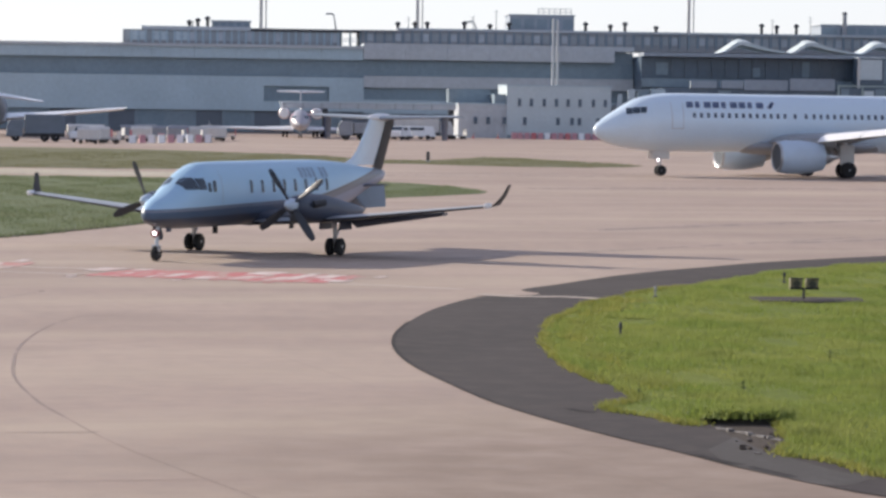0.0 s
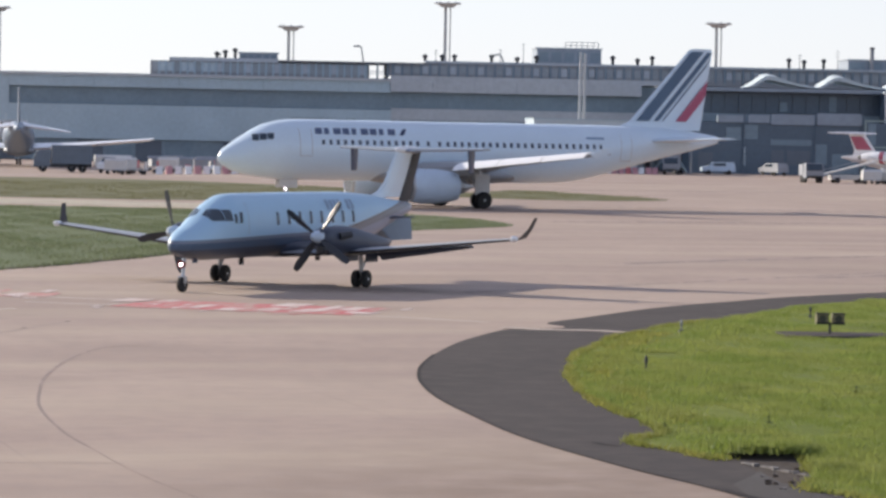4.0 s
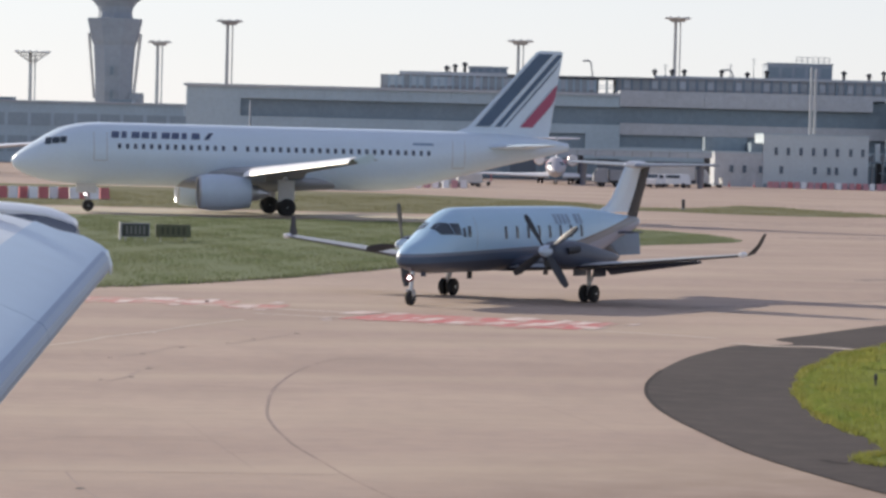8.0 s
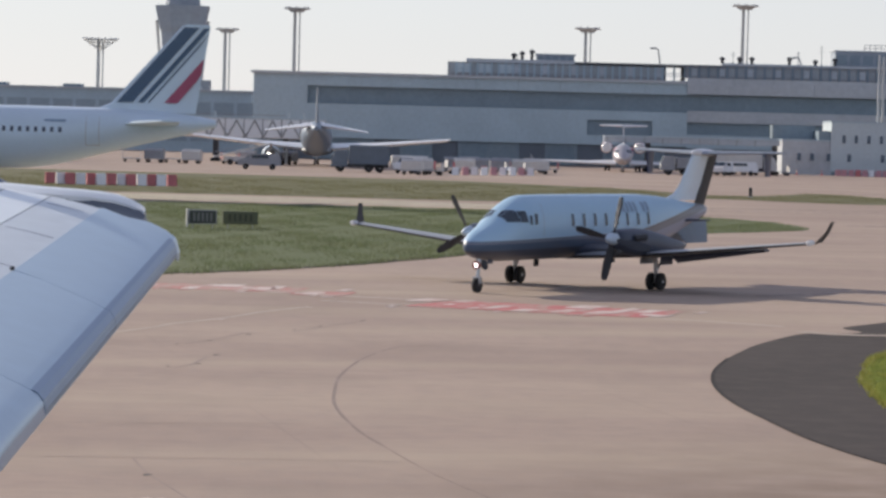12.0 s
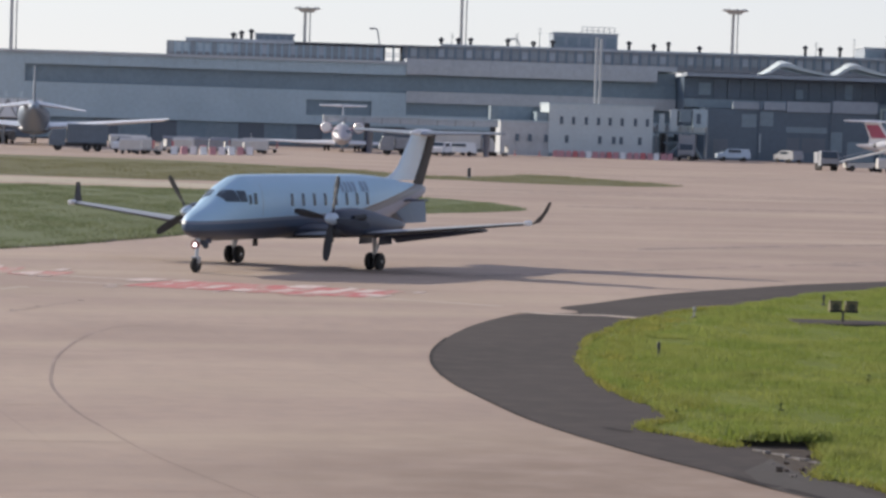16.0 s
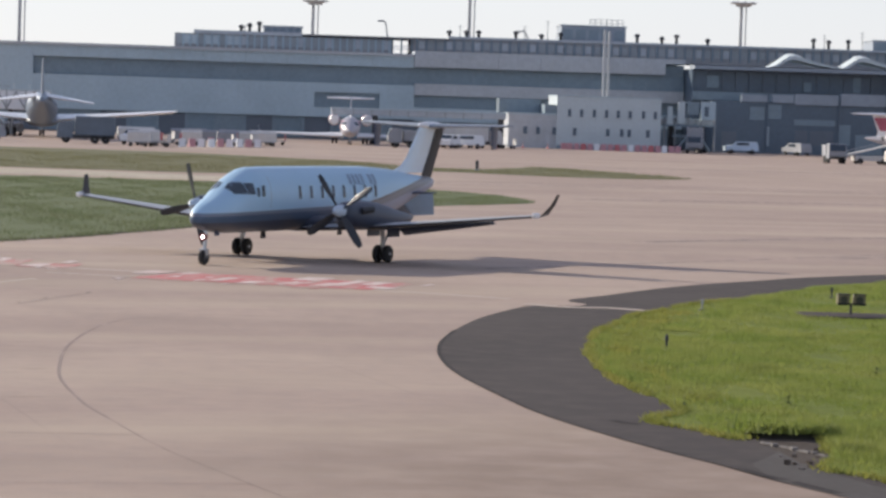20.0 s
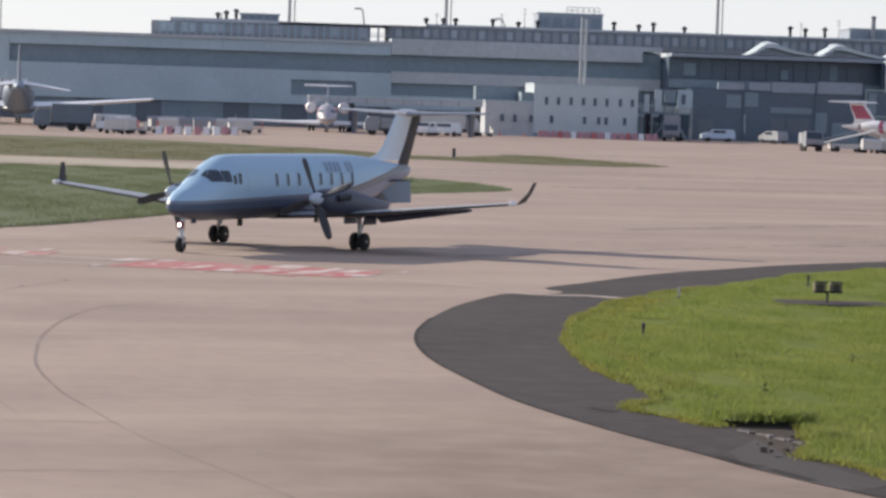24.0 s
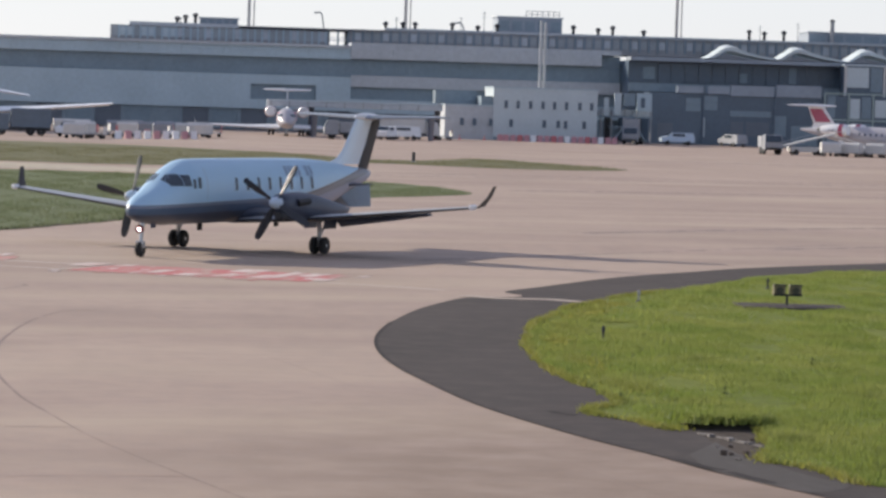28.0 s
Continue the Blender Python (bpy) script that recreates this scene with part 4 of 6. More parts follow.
        part("drag_brace", a_rod((7.86, s * 2.615, 0.6), (8.46, s * 2.615, 1.3), 0.04, n=8), STEEL, p)
        part("axle", a_rod((7.8, s * 2.615 - 0.27, 0.285), (7.8, s * 2.615 + 0.27, 0.285), 0.05, n=8), STEEL, p)
        for d in (-0.17, 0.17):
            wheel(p, 7.8, s * 2.615 + d, 0.285, 0.19)
        for d in (-0.36, 0.36):
            part("gear_door", a_box(7.36, 8.26, s * 2.615 + d - 0.015, s * 2.615 + d + 0.015, 0.84, 1.2, bevel=0.01), paint_nacelle, p)
        # tail surfaces
        part("tailplane", wing([(16.05, s * 0.05, 4.42, 1.35), (16.75, s * 2.8, 4.5, 0.8)], thick=0.75), SLATE_PALE, p, smooth=True)
        part("taillet", wing([(16.68, s * 2.3, 3.68, 0.45), (16.6, s * 2.3, 4.46, 0.62)], upright=True, thick=0.6), NAVY, p, "dark small fin under the tailplane")
        part("stabilon", wing([(14.0, s * 0.35, 2.1, 1.0), (14.6, s * 1.05, 2.13, 0.5)], thick=0.7), paint_nacelle, p, smooth=True)
        part("ventral_fin", wing([(14.5, s * 0.36, 1.32, 1.75), (14.0, s * 0.32, 1.65, 2.3), (13.4, s * 0.24, 2.12, 2.95)], upright=True, thick=0.25), VENTRAL, p, "slate ventral fin under the tail cone")
    part("wing_box", fuselage([(6.0, 1.0, 1.5, 0.2), (6.6, 0.93, 1.6, 0.8), (8.0, 0.92, 1.6, 0.85), (9.2, 0.96, 1.5, 0.6), (9.9, 1.0, 1.4, 0.1)], 20, 3), paint_nacelle, p, smooth=True)
    part("fin", wing([(13.3, 0, 2.8, 2.7), (14.15, 0, 3.02, 1.95), (14.6, 0, 3.3, 1.75), (15.05, 0, 3.8, 1.6), (15.65, 0, 4.48, 1.38)], upright=True, thick=0.6), JET_WHITE, p)
    part("rudder", wing([(15.72, 0, 2.42, 0.8), (15.9, 0, 2.75, 0.82), (16.45, 0, 3.6, 0.75), (16.92, 0, 4.42, 0.7)], upright=True, thick=0.75), BROWN, p, "dark brown rudder")
    part("tail_bullet", fuselage([(15.5, 4.42, 4.46, 0.04), (15.9, 4.34, 4.58, 0.13), (17.0, 4.34, 4.58, 0.13), (17.5, 4.42, 4.48, 0.03)], 12, 3), WHITE, p, smooth=True)
    # nose gear with lit lamp
    part("nose_strut", a_rod((0.68, 0, 0.3), (0.78, 0, 1.1), 0.06, n=10), STEEL, p)
    part("nose_fork", a_box(0.6, 0.76, -0.13, 0.13, 0.28, 0.5, bevel=0.02), STEEL, p)
    wheel(p, 0.68, 0, 0.24, 0.17)
    for d in (-0.2, 0.2):
        part("nose_door", a_box(0.95, 1.25, d - 0.012, d + 0.012, 0.9, 1.05, bevel=0.01), paint_nacelle, p)
    part("taxi_lamp", turned(bmesh.new(), [(0.56, 0.02), (0.58, 0.07), (0.7, 0.06)], (0, 0, 0.86), "x", 14), LAMP_ON, p, "lit taxi lamp on the nose leg")
    # red ring stands in for the flare round the lit lamp
    part("lamp_ring", turned(bmesh.new(), [(0.575, 0.074), (0.57, 0.13), (0.72, 0.1)], (0, 0, 0.86), "x", 14), DARK_RED, p)
    for x, z in ((4.3, 0.96), (9.6, 0.96)):
        part("aerial", a_box(x, x + 0.3, -0.012, 0.012, z - 0.22, z + 0.02), BLACK, p)
    part("aerial", a_box(4.1, 4.4, -0.012, 0.012, 2.94, 3.03), WHITE, p)
    props = []
    for s in (-1, 1):
        spinner = part("propeller", turned(bmesh.new(), [(-0.42, 0.01), (-0.36, 0.08), (-0.2, 0.16), (0.0, 0.2), (0.12, 0.2)], (0, 0, 0), "x", 20), COWL, p, "spinning four-bladed propeller with a bright spinner", smooth=True, at=pose(4.66, s * 2.62, 1.72))
        for k in range(4):
            part("blade", blade_mesh(1.36, 0.27), PROP_BLADE, spinner, at=pose(0, 0, 0, 90 * k))
        props.append(spinner)
    return p, props


CABIN_GLASS = material("cabin_glass", (0.04, 0.06, 0.1), 0.25, 0, 0.1)
SLATE_BLUE = material("slate_blue_lettering", (0.22, 0.31, 0.44), 0.4, 0, 0.08)
SLATE_PALE = material("pale_slate_paint", (0.3, 0.34, 0.4), 0.45, 0, 0.06)
VENTRAL = material("ventral_fin_paint", (0.1, 0.15, 0.23), 0.4, 0, 0.08)
SLATE = material("slate_lilac_paint", (0.11, 0.13, 0.18), 0.35, 0, 0.08)
DARK_RED = material("lamp_flare_red", (0.22, 0.05, 0.04), 0.4, 0, 0.1)


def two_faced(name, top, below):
    """One base colour on faces turned up and another on faces turned down."""
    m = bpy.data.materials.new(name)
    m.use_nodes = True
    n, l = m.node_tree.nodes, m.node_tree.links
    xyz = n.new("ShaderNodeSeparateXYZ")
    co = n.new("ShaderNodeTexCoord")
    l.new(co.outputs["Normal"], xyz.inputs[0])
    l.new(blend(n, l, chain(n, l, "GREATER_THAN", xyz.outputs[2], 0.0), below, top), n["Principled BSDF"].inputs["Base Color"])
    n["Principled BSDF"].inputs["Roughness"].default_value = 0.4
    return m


WING_TOP = two_faced("wing_pale_over_dark", (0.36, 0.38, 0.41), (0.03, 0.032, 0.042))
paint_nacelle = material("navy_nacelle_paint", (0.042, 0.055, 0.09), 0.45, 0, 0.12, 1.5)
PROP_BLADE = material("propeller_grey_black", (0.03, 0.035, 0.045), 0.45, 0, 0.1)


def airliner(name, label, at, tail="stripes", lettered=True, paint=None, fin_paint=None, squat=0.14):
    """Twin-engined narrow-body airliner, 37.6 m long; x aft from the nose tip, y to its right."""
    paint = paint or JET_WHITE
    p = group(name, label, "aircraft", at)
    rows = [(0, 3.28, 3.42, 0.05), (0.25, 2.9, 3.8, 0.5), (0.9, 2.5, 4.3, 0.98), (1.8, 2.22, 4.88, 1.38), (2.6, 2.08, 5.36, 1.62), (3.4, 1.98, 5.7, 1.8), (4.6, 1.9, 5.94, 1.93), (6.2, 1.88, 6.02, 1.975), (12, 1.88, 6.02, 1.975), (20, 1.88, 6.02, 1.975), (24.5, 1.9, 6.02, 1.975), (27, 2.2, 6.02, 1.93), (30, 2.95, 6.0, 1.65), (33, 3.72, 5.9, 1.17), (35.6, 4.35, 5.68, 0.68), (37.1, 4.74, 5.46, 0.4), (37.57, 4.88, 5.36, 0.27)]
    part("hull", fuselage(rows, 40, 4), paint, p, smooth=True)
    at_ = section_of(rows)
    for s in (-1, 1):
        for k, (x0, x1) in enumerate(((2.05, 2.45), (2.5, 2.95), (3.0, 3.4))):
            part("cockpit_pane", hull_patch(at_, x0, x1, 4.5 + 0.06 * k, 4.95 + 0.04 * k, s, 0.02, 2, 3, 0.25), GLASS, p)
        for x in [6.78 + 0.527 * k for k in range(14)] + [14.41, 15.25] + [15.86 + 0.527 * k for k in range(23)]:
            part("cabin_window", hull_patch(at_, x, x + 0.21, 4.32, 4.65, s, 0.012, 1, 2), WINDOW_DARK, p)
        for x in (5.2, 29.2):
            for x_, w in ((x, 0.05), (x + 0.85, 0.05)):
                part("door_seam", hull_patch(at_, x_, x_ + w, 3.55, 5.35, s, 0.01, 1, 5), SEAM, p)
            part("door_seam", hull_patch(at_, x, x + 0.9, 3.5, 3.55, s, 0.01, 3, 1), SEAM, p)
        if lettered:                        # the carrier's name as plain bars
            for k in range(9):
                x = 6.35 + 0.66 * k
                part("name_bar", hull_patch(at_, x, x + (0.5, 0.34, 0.54)[k % 3], 5.02, 5.44, s, 0.012, 2, 2, 0.12), NAVY_SOFT, p)
            part("name_mark", hull_patch(at_, 12.45, 12.75, 5.02, 5.46, s, 0.012, 2, 2, 0.8), NAVY, p, "small slanting dark mark")
            part("code_bar", hull_patch(at_, 26.5, 27.9, 5.0, 5.16, s, 0.012, 3, 1), SLATE_BLUE, p)
        part("wing", wing([(12.3, s * 1.0, 2.55, 6.9), (14.85, s * 6.4, 3.05, 3.8), (19.9, s * 16.6, 4.05, 1.55)], thick=0.95), WINGSKIN if lettered else WHITE, p, smooth=True)
        for f0, f1 in ((0.0, 0.33), (0.34, 0.66), (0.67, 0.985)):
            rings = []
            for f in (f0, (f0 + f1) / 2, f1):
                x, y, z, k = 14.85 + 5.05 * f, s * (6.4 + 10.1 * f), 3.08 + 0.99 * f, 1 - 0.35 * f
                rings.append([(x + k * u, y, z + k * v) for u, v in ((0.38, 0.22), (0.12, 0.16), (-0.1, 0.04), (-0.28, -0.12), (-0.4, -0.26), (-0.46, -0.36), (-0.4, -0.38), (-0.3, -0.26), (-0.14, -0.08), (0.1, 0.08), (0.38, 0.16))])
            part("slat", bridge(bmesh.new(), rings), SLAT_BRIGHT, p, "bright extended slat on the leading edge")
        part("wingtip_fence", wing([(20.2, s * 16.62, 3.75, 0.5), (19.8, s * 16.66, 4.05, 1.4), (20.6, s * 16.72, 4.4, 0.5)], upright=True, thick=0.5), paint, p)
        ey, ez = s * 5.75, 1.66
        part("engine_cowl", turned(bmesh.new(), [(11.4, 0.83), (11.25, 0.92), (11.22, 0.98), (11.35, 1.08), (12.0, 1.19), (12.9, 1.2), (13.9, 1.08), (14.6, 0.95), (14.5, 0.85)], (0.4, ey, ez), "x", 28), COWL, p, smooth=True)
        part("intake_lip", turned(bmesh.new(), [(11.3, 0.86), (11.22, 0.93), (11.2, 0.985), (11.28, 1.05), (11.33, 1.075)], (0.4, ey, ez), "x", 28), STEEL, p, "bright metal intake lip", smooth=True)
        part("intake_duct", turned(bmesh.new(), [(11.24, 0.9), (11.4, 0.85), (11.9, 0.84)], (0.4, ey, ez), "x", 24), DUCT, p, "dark intake duct")
        part("fan", turned(bmesh.new(), [(11.6, 0.02), (11.85, 0.25), (11.9, 0.86)], (0.4, ey, ez), "x", 24), DARK, p)
        part("exhaust_cone", turned(bmesh.new(), [(14.3, 0.62), (15.1, 0.5), (15.6, 0.2), (16.0, 0.03)], (0.4, ey, ez), "x", 18), STEEL, p)
        part("pylon", bridge(bmesh.new(), [[(12.5, ey - 0.15, z0), (12.5, ey + 0.15, z0), (16.0, ey + 0.15, z1), (16.0, ey - 0.15, z1)] for z0, z1 in ((2.7, 2.4), (3.0, 3.0))]), WINGSKIN, p)
        part("gear_strut", a_rod((17.71, s * 3.795, 0.5), (17.6, s * 3.7, 2.7), 0.16, n=10), STEEL, p)
        part("gear_brace", a_rod((17.7, s * 3.7, 0.9), (17.4, s * 2.4, 2.3), 0.07, n=8), STEEL, p)
        part("gear_door", a_box(17.1, 18.2, s * 4.1 - 0.03, s * 4.1 + 0.03, 1.1, 2.5, bevel=0.02), OFFWHITE, p)
        for d in (-0.46, 0.46):
            wheel(p, 17.71, s * 3.795 + d, 0.585, 0.42)
        part("tailplane", wing([(31.2, s * 0.5, 4.95 if lettered else 5.45, 3.9), (34.7, s * 6.2, 5.2 if lettered else 4.75, 1.3)], thick=0.7 if lettered else 1.0), paint if lettered else WHITE, p, smooth=True)
        wheel(p, 5.07, s * 0.25, 0.38, 0.22, "nose_wheel")
    part("belly_fairing", fuselage([(10.6, 1.95, 2.6, 0.6), (12.0, 1.75, 2.9, 1.7), (15, 1.68, 3.0, 2.0), (18, 1.7, 3.0, 2.0), (20.5, 1.85, 2.9, 1.6), (22.2, 2.0, 2.6, 0.5)], 24, 3), WINGSKIN, p, "belly fairing greyed for the shadow under the wing", smooth=True)
    part("nose_strut", a_rod((5.07, 0, 0.4), (4.9, 0, 2.2), 0.1, n=10), STEEL, p)
    part("nose_brace", a_rod((5.0, 0, 0.9), (4.2, 0, 2.1), 0.06, n=8), STEEL, p)
    for d in (-0.4, 0.4):
        part("nose_door", a_box(4.3, 5.6, d - 0.02, d + 0.02, 1.35, 2.05, bevel=0.01), OFFWHITE, p)
    part("nose_lamp", turned(bmesh.new(), [(4.82, 0.02), (4.84, 0.1), (5.0, 0.08)], (0, 0, 1.25), "x", 12), LAMP_ON if lettered else STEEL, p, "lit nose gear lamp" if lettered else "")
    fin_rows = [(29.2, 0, 5.75, 7.0), (30.6, 0, 6.35, 5.7), (35.2, 0, 11.5, 1.85)]
    if tail == "plain":
        fin_rows[-1] = (33.6, 0, 9.95, 2.9)
    part("fin", wing(fin_rows, upright=True, thick=0.42), fin_paint or paint, p)
    x, z, c = fin_rows[-1][0], fin_rows[-1][2], fin_rows[-1][3]
    part("fin_tip", wing([(x, 0, z + 0.005, c), (x + 0.3, 0, z + 0.1, c - 0.45)], upright=True, thick=0.4), paint, p)

    def stripe(u0, u1, mat, z0, z1, lab):
        """A band running up the fin, between two chord fractions, on both faces."""
        for s in (-1, 1):
            bm = bmesh.new()
            rows_ = []
            for k in range(7):
                z = z0 + (z1 - z0) * k / 6
                f = (z - 6.35) / (11.5 - 6.35)
                le, c = 30.6 + f * 4.6, 5.7 - f * 3.85
                rows_.append([bm.verts.new((le + u * c, s * (0.42 * 0.085 * c + 0.03) * (1.0 if u < 0.7 else 0.9), z)) for u in np.linspace(u0(z), u1(z), 4)])
            for a, b in zip(rows_, rows_[1:]):
                for i in range(3):
                    bm.faces.new((a[i], a[i + 1], b[i + 1], b[i]))
            part("tail_stripe", bm, mat, p, lab)

    def along(x_low):
        """Chord fraction of a straight slanting line that crosses x_low at the fin's foot."""
        def u(z):
            f = (z - 6.35) / (11.5 - 6.35)
            return min(0.985, max(0.02, (x_low + (z - 6.35) * 0.86 - (30.6 + f * 4.6)) / (5.7 - f * 3.85)))
        return u
    if tail == "stripes":
        stripe(along(31.0), along(32.0), TAIL_NAVY, 6.4, 11.4, "broad navy tail stripe")
        stripe(along(32.35), along(32.75), TAIL_NAVY, 6.4, 11.35, "narrow navy tail stripe")
        stripe(along(33.0), along(33.12), TAIL_NAVY, 6.4, 11.0, "thin navy tail stripe")
        stripe(along(34.1), along(34.95), TAIL_RED, 6.4, 9.3, "red tail stripe")
    for ob in p.children:                   # the oleos are pressed in: the body sits low on its wheels
        if "wheel" not in ob.name:
            ob.location.z -= squat
    return p


# near-black colour stands in for the shade inside the intake
DUCT = material("intake_shadow_grey", (0.04, 0.05, 0.07), 0.6, 0.2, 0.1)
RJ_PAINT = material("regional_jet_paint", (0.43, 0.42, 0.46), 0.4, 0, 0.06, 1, 0.06)
RED_SOFT = material("faded_red_paint", (0.38, 0.09, 0.145), 0.4, 0, 0.15)
WINDOW_DARK = material("window_acrylic", (0.06, 0.075, 0.115), 0.15, 0, 0.1)
SLAT_BRIGHT = material("bright_slat", (0.9, 0.9, 0.9), 0.3, 0.1, 0.02)
NAVY_SOFT = material("navy_lettering", (0.09, 0.12, 0.21), 0.35, 0, 0.05)
SEAM = material("seam_grey", (0.45, 0.46, 0.48), 0.5, 0, 0.1)
# wing grey darkened so that its colour carries the shadow under the wing
WINGSKIN = material("underwing_shadow_grey", (0.3, 0.315, 0.34), 0.5, 0.1, 0.06, 1, 0.05)


def regional_jet(at, label, tail_mat, span=3.3):
    """Small rear-engined jet with a T-tail, 32 m long; x aft from the nose."""
    p = group("regional_jet", label, "aircraft", at, set_of="parked regional jets")
    rows = [(0, 1.75, 1.85, 0.05), (0.8, 1.3, 2.4, 0.7), (2.2, 1.05, 3.1, 1.15), (3.6, 0.98, 3.55, 1.32), (6, 0.95, 3.65, 1.345), (20, 0.95, 3.65, 1.345), (24, 1.2, 3.65, 1.25), (28, 2.1, 3.5, 0.75), (31, 2.8, 3.3, 0.25), (31.8, 3.0, 3.2, 0.1)]
    part("hull", fuselage(rows, 28, 3), RJ_PAINT, p, smooth=True)
    at_ = section_of(rows)
    for s in (-1, 1):
        for k in range(22):
            part("cabin_window", hull_patch(at_, 6 + 0.79 * k, 6.25 + 0.79 * k, 2.5, 2.85, s, 0.012, 1, 1), WINDOW_DARK, p)
        part("cockpit_pane", hull_patch(at_, 1.6, 2.9, 2.55, 2.95, s, 0.02, 3, 2, 0.3), GLASS, p)
        part("wing", wing([(12.2, s * 0.9, 0.98, 5.2), (14.6, s * 5, 1.02, 3.0), (18.2, s * 12.2, 1.2, 1.2)], thick=1.0), WHITE, p, smooth=True)
        part("winglet", wing([(18.3, s * 12.2, 1.2, 1.1), (19.1, s * 12.5, 2.0, 0.5)], upright=True, thick=0.5), WHITE, p)
        part("engine", turned(bmesh.new(), [(22.0, 0.5), (21.8, 0.62), (22.2, 0.75), (23.4, 0.78), (25.0, 0.6), (25.6, 0.45)], (2, s * 2.25, 3.15), "x", 20), WHITE, p, smooth=True)
        part("intake_ring", turned(bmesh.new(), [(21.84, 0.56), (21.78, 0.62), (21.95, 0.71), (22.05, 0.73)], (2, s * 2.25, 3.15), "x", 20), WHITE, p, "white engine intake lip")
        part("engine_face", turned(bmesh.new(), [(21.9, 0.05), (22.1, 0.52)], (2, s * 2.25, 3.15), "x", 14), DARK, p)
        part("engine_band", turned(bmesh.new(), [(22.3, 0.775), (22.9, 0.8)], (2, s * 2.25, 3.15), "x", 20), tail_mat, p, "red band round the engine cowl")
        part("exhaust", turned(bmesh.new(), [(25.5, 0.44), (26.0, 0.3), (26.3, 0.05)], (2, s * 2.25, 3.15), "x", 14), DARK, p)
        part("pylon", a_box(24.6, 26.8, min(s * 0.85, s * 1.7), max(s * 0.85, s * 1.7), 3.0, 3.2), WHITE, p)
        part("tailplane", wing([(28.6, s * 0.1, 6.1, 2.2), (29.8, s * span, 6.15, 1.1)], thick=1.1), WHITE, p, smooth=True)
        part("gear_strut", a_rod((15.6, s * 2.05, 0.4), (15.5, s * 2.0, 1.2), 0.1, n=8), STEEL, p)
        for d in (-0.25, 0.25):
            wheel(p, 15.6, s * 2.05 + d, 0.42, 0.28)
        wheel(p, 2.4, s * 0.16, 0.24, 0.15, "nose_wheel")
    part("nose_strut", a_rod((2.4, 0, 0.25), (2.4, 0, 1.2), 0.07, n=8), STEEL, p)
    part("fin", wing([(26.2, 0, 3.3, 4.0), (27.0, 0, 4.0, 3.0), (28.6, 0, 6.15, 2.3)], upright=True, thick=0.45), WHITE, p)
    for s in (-1, 1):
        bm = bmesh.new()
        vs = [bm.verts.new(v) for v in ((27.4, s * 0.2, 4.1), (29.6, s * 0.2, 4.1), (30.55, s * 0.15, 5.75), (28.75, s * 0.15, 5.75))]
        bm.faces.new(vs)
        part("tail_flash", bm, tail_mat, p, "slanting coloured tail flash")
    for s in (-1, 1):
        part("nose_flash", hull_patch(at_, 3.2, 6.5, 2.1, 3.2, s, 0.014, 5, 4), tail_mat, p, "red flash on the forward hull")
    part("hull_badge", turned(bmesh.new(), [(-1.31, 0.62), (-1.2, 0.62)], (21.4, 0, 2.45), "y", 16), tail_mat, p)
    return p


turboprop, propellers = commuter_turboprop()
jet = airliner("jet_airliner", "white narrow-body airliner with navy and red tail stripes taxiing past", pose(40, 230, 0, 0, 0, 12))
airliner("parked_airliner", "airliner with white wings and a shade-greyed hull parked nose-in", pose(-25.6, 424, 0, 0, 0, -86.7), tail="plain", lettered=False, paint=PARKED_GREY, fin_paint=SLATE, squat=0.4)
airliner("parked_airliner", "airliner with a dark fin and a shade-greyed hull parked nose-in", pose(-67.6, 424, 0, 0, 0, -86.7), tail="plain", lettered=False, paint=PARKED_GREY, fin_paint=NAVY)
regional_jet(pose(14.45, 422, 0, 0, 0, 88), "white and red regional jet parked facing the apron", RED_SOFT)
regional_jet(pose(103.6, 385.8, 0, 0, 0, 140), "white regional jet with a red tail flash parked beside the terminal", RED_SOFT, 5.6)


# ---- the airliner from whose window we look ----
WING_OUT, WING_FWD = Vector((math.sin(radians(27)), math.cos(radians(27)), 0)), Vector((math.cos(radians(27)), -math.sin(radians(27)), 0))
TIP_OUT, TIP_FWD, TIP_Z = 15.0, -9.68, 4.365
# behind the leading edge, above it
WING_SECTION = ((0.0, -0.05), (0.008, -0.01), (0.03, 0.02), (0.1, 0.055), (0.22, 0.1), (0.36, 0.148), (0.5, 0.188), (0.68, 0.222), (0.85, 0.247), (1.15, 0.28), (1.5, 0.268), (1.93, 0.2), (2.1, 0.17))
OWN_SEAT = pose(*(WING_FWD * 10.5 - WING_OUT * 2.14), 0, 0, 153)
OWN_BACK = OWN_SEAT.inverted()


def wing_point(out, aft, up):
    """A place on the wing: metres outboard, metres behind the leading edge, metres above it."""
    inboard = TIP_OUT - out
    p = WING_OUT * out + WING_FWD * (TIP_FWD + 0.51 * inboard - aft)
    return OWN_BACK @ Vector((p.x, p.y, TIP_Z - 0.1 * inboard + up))


def skin(out, aft, lift=0.0):
    """A place on the upper skin, by the chordwise place at the tip."""
    i = TIP_OUT - out
    h = float(np.interp(aft, [a for a, _ in WING_SECTION], [b for _, b in WING_SECTION]))
    return wing_point(out, aft * (1 + 0.07 * i), h * (1 + 0.015 * i) + lift)


def sheet(outs, afts, lift, deep):
    """A panel on the skin with its own thickness."""
    return bridge(bmesh.new(), [[skin(o, a, lift) for a in afts] + [skin(o, a, lift - deep) for a in reversed(afts)] for o in outs])


def steps_of(a, b, n):
    return [a + (b - a) * k / n for k in range(n + 1)]


